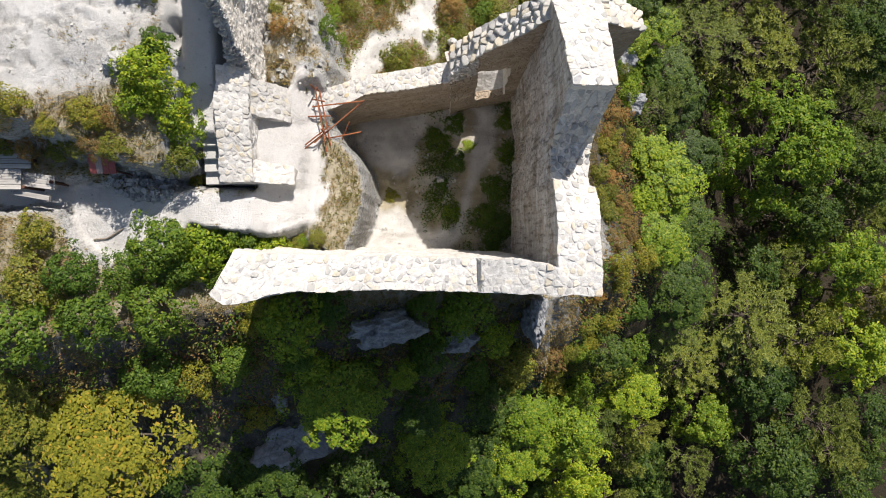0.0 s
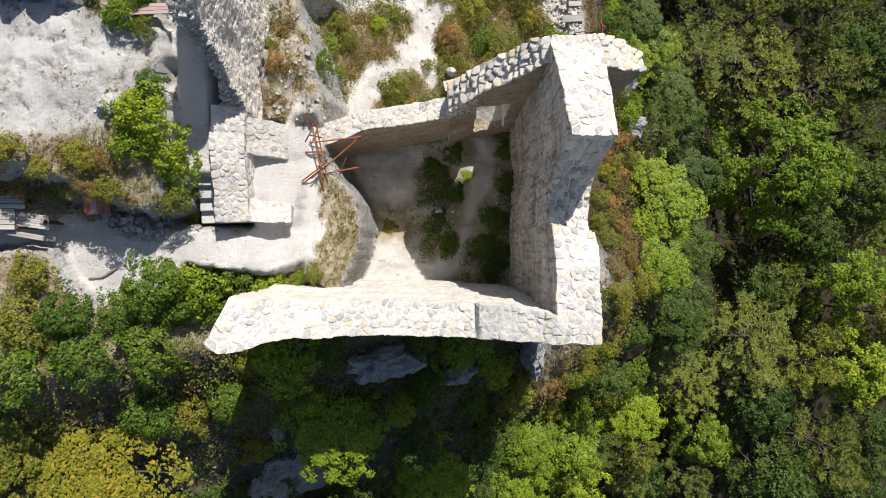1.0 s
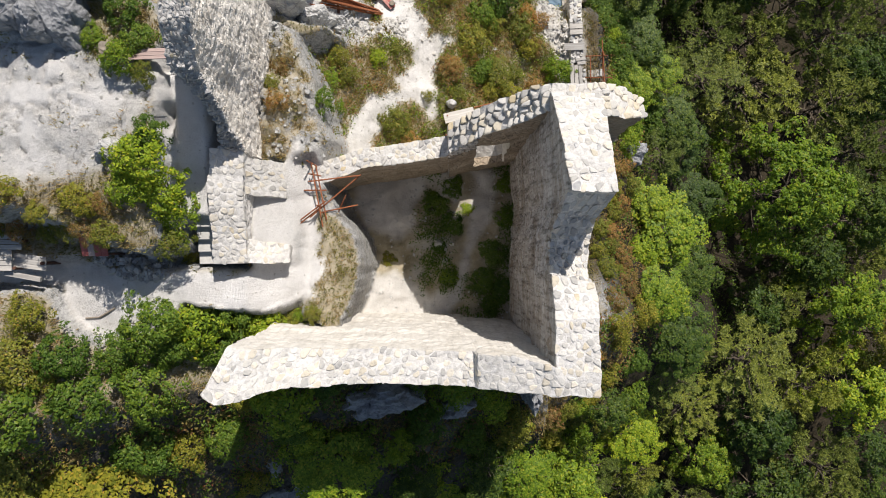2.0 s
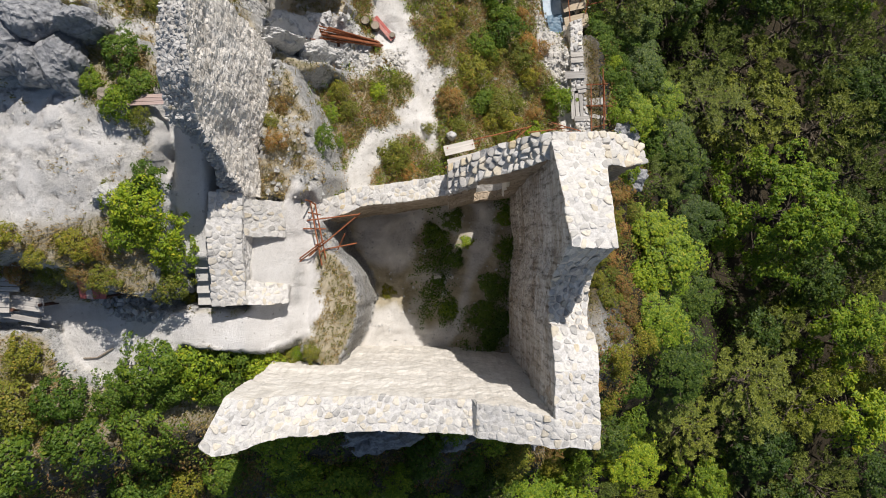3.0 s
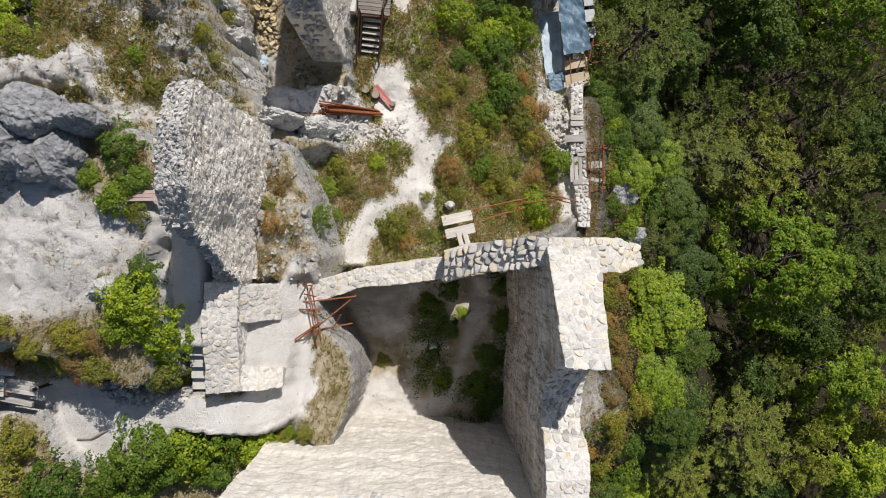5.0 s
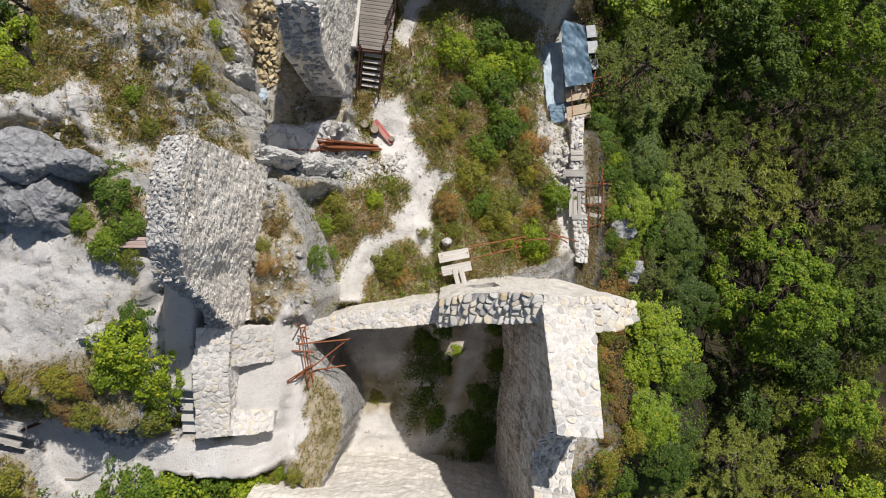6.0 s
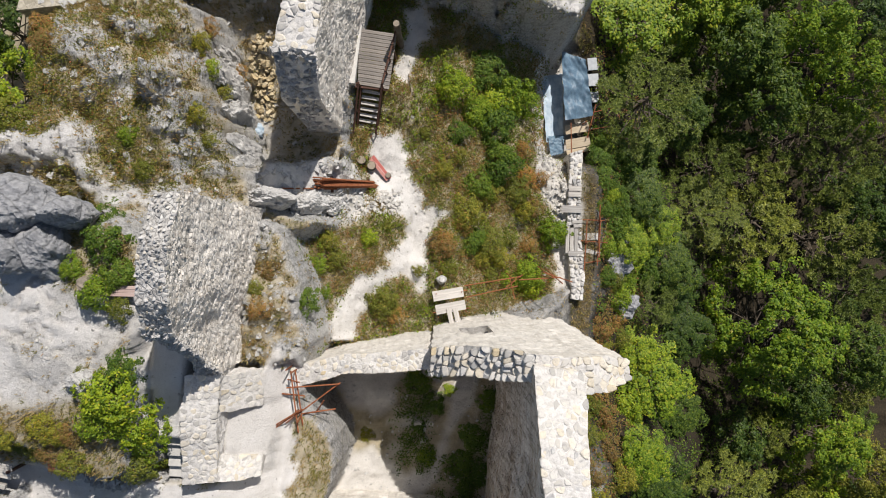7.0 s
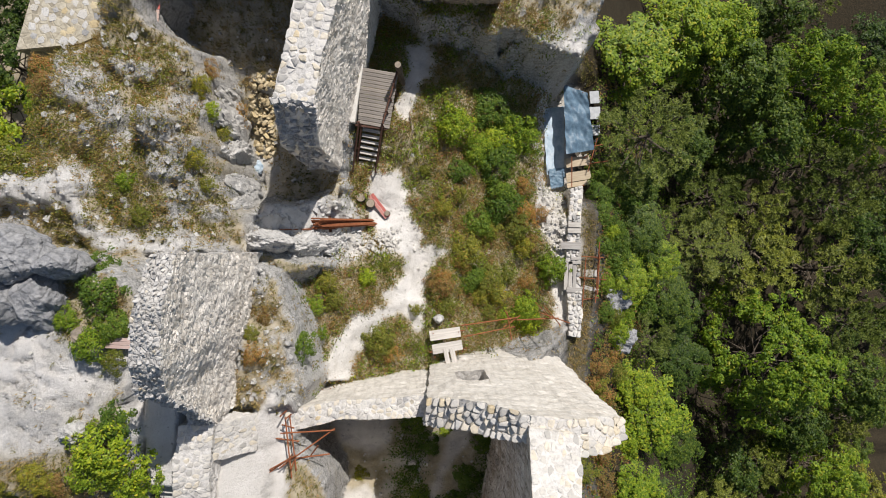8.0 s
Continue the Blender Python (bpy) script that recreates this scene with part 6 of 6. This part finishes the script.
def stumps():
    for x, y in ((-4.03, 16.86), (-3.52, 16.62), (-2.64, 16.2)):
        g = ground_at(x, y)
        ob = empty("log_stump", (x, y, g), "short sawn log used as a seat", "stump", "log seats")
        bm = bmesh.new()
        tube(bm, (0, 0, -0.1), (0, 0, 0.42), 0.23 if x < -3 else 0.15, 16, 0.95)
        part("bark", bm, BARK, ob)
        bm = bmesh.new()
        tube(bm, (0, 0, 0.42), (0, 0, 0.44), 0.20 if x < -3 else 0.13, 16)
        part("sawn_top", bm, LOG, ob)


def red_bench():
    top, end = Vector((-3.56, 17.06, ground_at(-3.56, 17.06) + 0.24)), Vector((-2.60, 16.0, ground_at(-2.60, 16.0) + 0.22))
    ob = empty("red_bench", (-3.1, 16.5, ground_at(-3.1, 16.5)), "faded red painted plank bench on low logs", "bench")
    for k in (-1, 1):
        d = Vector((0.74, 0.67, 0)) * 0.085 * k
        board("plank", ob, FADED_RED if k < 0 else RED_WOOD, top + d, end + d, 0.155, 0.05)
    for t in (0.1, 0.92):
        p = top.lerp(end, t)
        pole("leg", ob, BARK, (p.x, p.y, p.z - 0.4), (p.x, p.y, p.z - 0.03), 0.1)


def pipe_stack():
    r = random.Random(3)
    ob = empty("pipe_stack", (-4.6, 15.6, 2.6), "stack of rusty steel scaffold pipes", "pipes")
    for k in range(18):
        side, layer = k % 9 / 8.0, k // 9
        a = Vector((-5.5 + r.uniform(-.35, .15), 15.08 + 0.42 * side + r.uniform(-.04, .04), 0))
        b = Vector((-3.25 + r.uniform(-.35, .15), 15.52 + 0.28 * side + r.uniform(-.05, .05), 0))
        over = 0.12 + 0.075 * layer + 0.03 * r.random()
        a.z, b.z = 3.95 + 0.55 * side + over, 1.05 + over
        lift = max(0.0, max(ground_at(*a.lerp(b, t).xy) + 0.04 - a.lerp(b, t).z for t in (0.1, 0.25, 0.4, 0.55, 0.7, 0.85, 1.0)))
        up = Vector((0, 0, lift))
        pole("pipe", ob, RUST, a + up, b + up, 0.034)
    pole("pipe", ob, RUST, (-7.1, 14.85, ground_at(-7.1, 14.85) + 0.12), (-4.9, 15.15, ground_at(-4.9, 15.15) + 0.15), 0.034)
    for t in (0.15, 0.85):
        p = Vector((-5.5, 15.3, 0)).lerp(Vector((-3.25, 15.66, 0)), t)
        bm = bmesh.new()
        box(bm, (0.14, 0.8, 0.3), pose(p.x + 4.6, p.y - 15.6, ground_at(p.x, p.y) - 0.08 - 2.6, 0, 0, 8), 0.02)
        part("bearer", bm, BROWN_WOOD, ob)


def work_platform():
    z = 1.3
    ob = empty("work_platform", (0.9, 9.9, z), "scaffold platform of bleached boards on rusty pipes", "platform")
    board("board", ob, PALE_WOOD, (0.14, 10.14, z), (1.68, 10.52, z), 0.52, 0.05)
    board("board", ob, PALE_WOOD, (0.34, 9.46, z - 0.03), (1.84, 9.86, z - 0.03), 0.50, 0.05)
    board("board", ob, PALE_WOOD, (0.98, 9.62, z + 0.03), (1.38, 8.30, z + 0.03), 0.24, 0.045)
    board("board", ob, PALE_WOOD, (1.32, 9.62, z + 0.03), (1.74, 8.35, z + 0.03), 0.26, 0.045)
    for x, y in ((0.3, 10.3), (1.6, 10.5), (0.5, 9.1), (1.9, 9.5), (0.7, 8.5)):
        pole("pipe", ob, RUST, (x, y, -1.2), (x, y, z + 0.1), 0.03)
    pole("pipe", ob, RUST, (0.2, 9.3, z - 0.1), (2.1, 9.7, z - 0.1), 0.03)
    pole("pipe", ob, RUST, (0.2, 10.25, z - 0.1), (1.9, 10.6, z - 0.1), 0.03)


def pipe_rail():
    ob = empty("pipe_rail", (4.0, 10.8, 0.5), "rusty scaffold pipe rail along the wall", "scaffold")
    for a, b in (((1.7, 10.8, 1.0), (4.6, 11.5, 1.0)), ((1.9, 10.2, 0.7), (4.5, 11.0, 0.9)), ((4.2, 11.5, -2.5), (4.2, 11.3, 1.8)), ((4.35, 11.4, -2.5), (4.3, 10.4, 1.6)), ((3.9, 10.9, 0.9), (4.7, 11.6, 0.9)),
                 ((6.1, 12.0, -4.0), (6.3, 11.6, 1.0)), ((6.6, 11.9, -4.0), (6.8, 11.3, 1.0)), ((5.8, 11.8, 0.6), (7.4, 11.4, 0.4)), ((2.0, 10.7, -1.5), (2.0, 10.7, 1.3)), ((4.6, 11.3, 0.4), (6.8, 11.6, 0.3))):
        pole("pipe", ob, RUST, a, b, 0.03)


def corner_scaffold():
    ob = empty("corner_scaffold", (-5.4, 5.6, 7.0), "rusty steel scaffold at the wall's broken end", "scaffold")
    for a, b in (((-5.65, 7.1, 5.6), (-5.72, 7.1, 8.1)), ((-5.45, 6.9, 5.6), (-5.5, 7.0, 8.0)), ((-5.75, 6.25, 7.6), (-3.5, 6.55, 7.4)), ((-3.5, 6.6, 7.3), (-5.7, 4.7, 7.4)), ((-5.6, 7.0, 7.7), (-5.15, 4.3, 7.3)),
                 ((-5.45, 7.0, 7.5), (-5.0, 4.6, 7.2)), ((-5.35, 4.95, 6.8), (-3.7, 5.3, 6.7)), ((-6.1, 4.6, 7.4), (-5.0, 5.4, 7.6)), ((-6.2, 4.4, 7.3), (-5.2, 5.2, 7.3)), ((-5.3, 5.2, 6.4), (-5.3, 5.2, 8.0)),
                 ((-5.2, 5.0, 6.4), (-5.1, 4.9, 7.9)), ((-6.0, 5.9, 7.2), (-5.0, 5.9, 7.3)), ((-4.6, 5.0, 6.4), (-4.2, 5.7, 7.0)), ((-5.75, 6.6, 7.5), (-5.2, 6.5, 7.5))):
        pole("pipe", ob, RUST, a, b, 0.032)


def parapet_boards():
    z = -4.36
    ob = empty("boardwalk", (8.2, 14.5, z), "weathered planks laid along the parapet", "boardwalk")
    for a, b, w in (((7.65, 16.75, z), (8.4, 16.8, z), 0.3), ((7.65, 16.4, z), (8.42, 16.45, z), 0.3), ((7.3, 15.5, z + 0.05), (8.5, 15.55, z + 0.05), 0.42), ((8.0, 14.75, z), (8.6, 14.85, z), 0.18),
                    ((7.9, 14.5, z), (8.6, 14.6, z), 0.18), ((7.75, 14.7, z), (7.85, 12.9, z), 0.22), ((8.0, 14.6, z), (8.12, 12.8, z), 0.22), ((8.25, 14.4, z), (8.4, 12.8, z), 0.2), ((7.9, 12.9, z + 0.05), (8.8, 12.95, z + 0.05), 0.3)):
        board("plank", ob, GREY_WOOD, a, b, w, 0.045)


def slope_scaffold():
    ob = empty("slope_scaffold", (9.3, 14.0, -5.0), "rusty scaffold outside the parapet carrying two pale boards", "scaffold")
    board("plank", ob, PALE_WOOD, (8.6, 13.95, -4.6), (9.75, 14.05, -4.6), 0.42, 0.045)
    board("plank", ob, PALE_WOOD, (8.65, 13.2, -4.6), (9.85, 13.0, -4.6), 0.24, 0.045)
    for a, b in (((9.55, 15.9, -4.2), (9.65, 12.3, -4.2)), ((9.6, 15.2, -4.1), (9.7, 12.8, -4.1)), ((8.85, 14.9, -4.2), (8.9, 12.0, -4.2)), ((8.6, 14.95, -4.3), (9.9, 15.0, -4.3)), ((8.6, 13.7, -4.4), (10.2, 13.7, -4.4)),
                 ((9.6, 14.9, -9), (9.6, 14.9, -3.8)), ((9.65, 13.0, -9), (9.65, 13.0, -3.8)), ((8.9, 13.6, -8), (8.9, 13.6, -3.9)), ((8.9, 12.4, -4.4), (9.9, 12.6, -4.5))):
        pole("pipe", ob, RUST, a, b, 0.032)


def sheet(name, parent, mat, corners, sag, folds, seed, label="", thick=0.012):
    """Cloth stretched over four corners, with folds and a hem of its own thickness."""
    nx, ny = 26, 40
    a, b, c, d = (Vector(p) - parent.location for p in corners)
    verts, faces = [], []
    for layer in (0, 1):
        for j in range(ny + 1):
            for i in range(nx + 1):
                u, v = i / nx, j / ny
                p = a.lerp(b, u).lerp(d.lerp(c, u), v)
                n = noise.noise(Vector((u * 2.2 + seed, v * 6.5, seed))) + 0.6 * noise.noise(Vector((u * 5 - v * 4 + seed, v * 9, 3.0))) + 0.5 * (0.4 - abs(noise.noise(Vector((u * 6 + v * 3, v * 4 - u * 5, seed)))))
                edge = 1 + 0.03 * noise.noise(Vector((v * 8, u * 8, seed)))
                p = p + Vector((0, 0, -sag * 4 * u * (1 - u) + folds * n - layer * thick))
                verts.append(Vector((p.x * edge, p.y * edge, p.z)))
    m = (nx + 1) * (ny + 1)
    for j in range(ny):
        for i in range(nx):
            k = j * (nx + 1) + i
            faces.append((k, k + 1, k + nx + 2, k + nx + 1))
            faces.append((m + k + nx + 1, m + k + nx + 2, m + k + 1, m + k))
    return mesh_object(name, verts, faces, mat, parent, label, smooth=True)


def tarpaulin_shelter():
    ob = empty("tarpaulin_shelter", (8.2, 22.5, -8.5), "blue tarpaulin on rusty pipes over plywood sheets", "shelter")
    sheet("tarpaulin", ob, TARP, ((7.0, 25.7, -7.3), (8.6, 25.3, -7.5), (9.4, 21.8, -7.6), (7.6, 21.3, -7.4)), 0.15, 0.2, 2.0, "crumpled blue tarpaulin")
    sheet("ground_sheet", ob, PALE_TARP, ((6.0, 24.3, -8.7), (7.4, 24.6, -8.8), (7.8, 20.4, -8.8), (6.7, 20.0, -8.6)), 0.05, 0.08, 5.0, "sun-bleached pale blue sheet")
    sheet("ground_sheet", ob, TARP, ((6.75, 20.4, -8.5), (7.8, 20.6, -8.6), (7.85, 19.4, -8.5), (7.0, 19.1, -8.4)), 0.03, 0.06, 8.0, "blue tarpaulin end")
    for a, b, w in (((7.8, 20.85, -8.3), (9.3, 21.2, -8.3), 0.6), ((7.9, 19.9, -8.25), (9.45, 20.3, -8.3), 0.62), ((8.0, 19.4, -8.3), (9.5, 19.8, -8.35), 0.3)):
        board("plywood", ob, TAN_WOOD, a, b, w, 0.04)
    for a, b, w in (((9.0, 25.3, -8.7), (9.6, 25.4, -8.7), 0.8), ((9.1, 24.3, -8.8), (9.8, 24.4, -8.8), 0.8), ((9.3, 23.2, -8.9), (9.9, 23.3, -8.9), 0.7)):
        board("panel", ob, GREY_SHEET, a, b, w, 0.03, "grey sheet panel")
    for a, b in (((8.0, 21.2, -7.5), (8.2, 19.3, -7.6)), ((8.9, 21.3, -12), (8.9, 21.3, -7.2)), ((9.5, 20.0, -13), (9.5, 20.0, -7.8)), ((7.0, 25.8, -10), (7.0, 25.8, -7.0)), ((9.3, 22.0, -7.8), (10.6, 22.4, -7.8)), ((9.2, 20.9, -7.9), (10.4, 21.2, -7.9)),
                 ((9.0, 19.5, -12), (9.0, 19.5, -7.9)), ((8.3, 25.3, -12), (8.3, 25.3, -7.4)), ((9.2, 20.4, -8.0), (9.6, 22.6, -8.0))):
        pole("pipe", ob, RUST, a, b, 0.032)


def west_deck():
    ob = empty("timber_deck", (-16.8, 2.9, 10.1), "weathered grey boarded deck beside the path", "deck")
    for k in range(7):
        y = 3.75 - 0.21 * k
        board("board", ob, GREY_WOOD, (-19.5, y, 10.3), (-16.55 if k < 3 else -16.95, y, 10.3), 0.19, 0.045)
    for k in range(3):
        board("tread", ob, GREY_WOOD, (-17.0, 3.02 - 0.19 * k, 10.1), (-15.7, 2.86 - 0.19 * k, 10.1), 0.18, 0.05)
    board("beam", ob, GREY_WOOD, (-17.4, 2.3, 10.0), (-15.95, 2.05, 10.0), 0.2, 0.16)
    for x, y in ((-16.7, 3.6), (-16.9, 2.5), (-15.8, 2.7), (-18.5, 3.0)):
        pole("post", ob, BROWN_WOOD, (x, y, 8.2), (x, y, 10.25), 0.07)


def red_hatch():
    ob = empty("sheet_roof", (-13.4, 3.3, 10.6), "small rusty red sheet roof on the bank", "roof")
    for k in range(4):
        board("sheet", ob, PINK_WOOD if k == 1 else RED_WOOD, (-13.95 + 0.26 * k, 3.75, 10.75), (-13.9 + 0.26 * k, 3.0, 10.55), 0.25, 0.03)
    for x in (-13.9, -13.0):
        pole("post", ob, BROWN_WOOD, (x, 3.1, 9.0), (x, 3.1, 10.55), 0.05)


def plank_bench(x, y, a):
    z = ground_at(x, y) + 0.42
    ob = empty("plank_bench", (x, y, z), "faded red brown plank bench on the plateau", "bench")
    d = Vector((math.cos(a), math.sin(a), 0)) * 0.75
    for k in (-1, 0, 1):
        o = Vector((-math.sin(a), math.cos(a), 0)) * 0.13 * k
        board("plank", ob, PINK_WOOD, Vector((x, y, z)) - d + o, Vector((x, y, z)) + d + o, 0.12, 0.04)
    for s in (-0.8, 0.8):
        p = Vector((x, y, z)) + d * s
        pole("leg", ob, BROWN_WOOD, (p.x, p.y, z - 0.6), (p.x, p.y, z - 0.02), 0.06)


def plateau_stump():
    g = ground_at(-12.05, 10.5)
    ob = empty("tree_stump", (-12.05, 10.5, g), "bleached hollow tree stump on the plateau", "stump")
    bm = bmesh.new()
    bmesh.ops.create_cone(bm, cap_ends=True, segments=14, radius1=0.36, radius2=0.24, depth=0.6, matrix=pose(0, 0, 0.25))
    for v in bm.verts:
        v.co += noise.noise_vector(v.co * 4) * 0.12
    part("wood", bm, LOG, ob)


def blue_bag():
    g = ground_at(-9.15, 17.8)
    bm = bmesh.new()
    bmesh.ops.create_icosphere(bm, subdivisions=3, radius=0.34)
    for v in bm.verts:
        v.co += noise.noise_vector(v.co * 6) * 0.14
        v.co.z *= 0.5
    ob = part("crumpled_bag", bm, PALE_TARP, None)
    ob.location = (-9.15, 17.8, g + 0.12)
    tagged(ob, "crumpled pale blue plastic bag on the ground", "bag")


def red_boardwalk():
    ob = empty("footbridge", (-13.3, 24.2, 7.0), "boarded footbridge of faded pink planks with rails", "footbridge")
    for k in range(12):
        y = 23.0 + 0.2 * k
        board("plank", ob, RED_WOOD if k == 4 else PINK_WOOD, (-13.8, y, 7.0), (-12.75, y + 0.1, 7.0), 0.18, 0.04)
    for x in (-13.95, -14.15):
        pole("rail", ob, BROWN_WOOD, (x, 22.8, 7.8), (x + 0.1, 25.6, 7.9), 0.05)
    for y in (22.9, 24.2, 25.5):
        pole("post", ob, BROWN_WOOD, (-13.95, y, 5.0), (-13.95, y, 7.9), 0.05)


def dead_branch(points, radius, label):
    p0 = Vector((points[0][0], points[0][1], ground_at(*points[0])))
    ob = empty("fallen_branch", p0, label, "branch")
    bm = bmesh.new()
    for (ax, ay), (bx, by) in zip(points, points[1:]):
        tube(bm, Vector((ax, ay, ground_at(ax, ay) + 0.06)) - p0, Vector((bx, by, ground_at(bx, by) + 0.06)) - p0, radius, 6, 0.8)
    part("wood", bm, LOG, ob)


def pale_boulder():
    rock("boulder", (0.5, 11.0, ground_at(0.5, 11.0) + 0.25), (0.28, 0.25, 0.4), 91, PALE_ROCK, "small upright white stone beside the platform", "boulder", detail=3)


stone_steps(), timber_stairs(), log_post(), stumps(), red_bench(), pipe_stack(), work_platform(), pipe_rail(), corner_scaffold(), parapet_boards(), slope_scaffold()
tarpaulin_shelter(), west_deck(), red_hatch(), plank_bench(-10.6, 10.35, 0.05), plateau_stump(), blue_bag(), red_boardwalk(), pale_boulder()
dead_branch([(-14.7, 0.4), (-14.1, 0.45), (-13.4, 0.85)], 0.04, "bare bleached branch lying on the path")
dead_branch([(-2.0, 21.6), (-1.75, 20.6), (-1.85, 19.2)], 0.06, "bare bleached branch lying in the garden")


# ---- flagged terrace ----
def terrace():
    poly = [(-18.2, 21.3), (-17.2, 26.5), (-14.2, 26.5), (-14.1, 22.6), (-15.6, 21.8)]
    bm = bmesh.new()
    r = random.Random(9)
    top = [bm.verts.new((x, y, 7.9)) for x, y in poly]
    low = [bm.verts.new((x, y, 3.0)) for x, y in poly]
    bm.faces.new(top)
    for k in range(len(poly)):
        n = (k + 1) % len(poly)
        bm.faces.new((top[k], low[k], low[n], top[n]))
    bmesh.ops.recalc_face_normals(bm, faces=bm.faces)
    ob = part("pavement_terrace", bm, PAVING, None)
    tagged(ob, "terrace paved with ochre and grey flagstones", "pavement", kind="structure")
    for k in range(150):
        x, y = -18.4 + 0.42 * (k % 11) + r.uniform(-.12, .12), 21.5 + 0.40 * (k // 11) + r.uniform(-.1, .1)
        if inside(poly, x, y) < 0.15:
            continue
        st = new("flagstone", r.choice(OCHRE_STONES if r.random() < 0.2 else GREY_STONES if r.random() < 0.6 else TOP_STONES))
        st.parent = ob
        st.location = (x, y, 7.88)
        st.rotation_euler = (0, 0, r.uniform(0, 6.28))
        g = r.uniform(0.30, 0.5)
        st.scale = (g * 1.1, g, 0.14)


terrace()
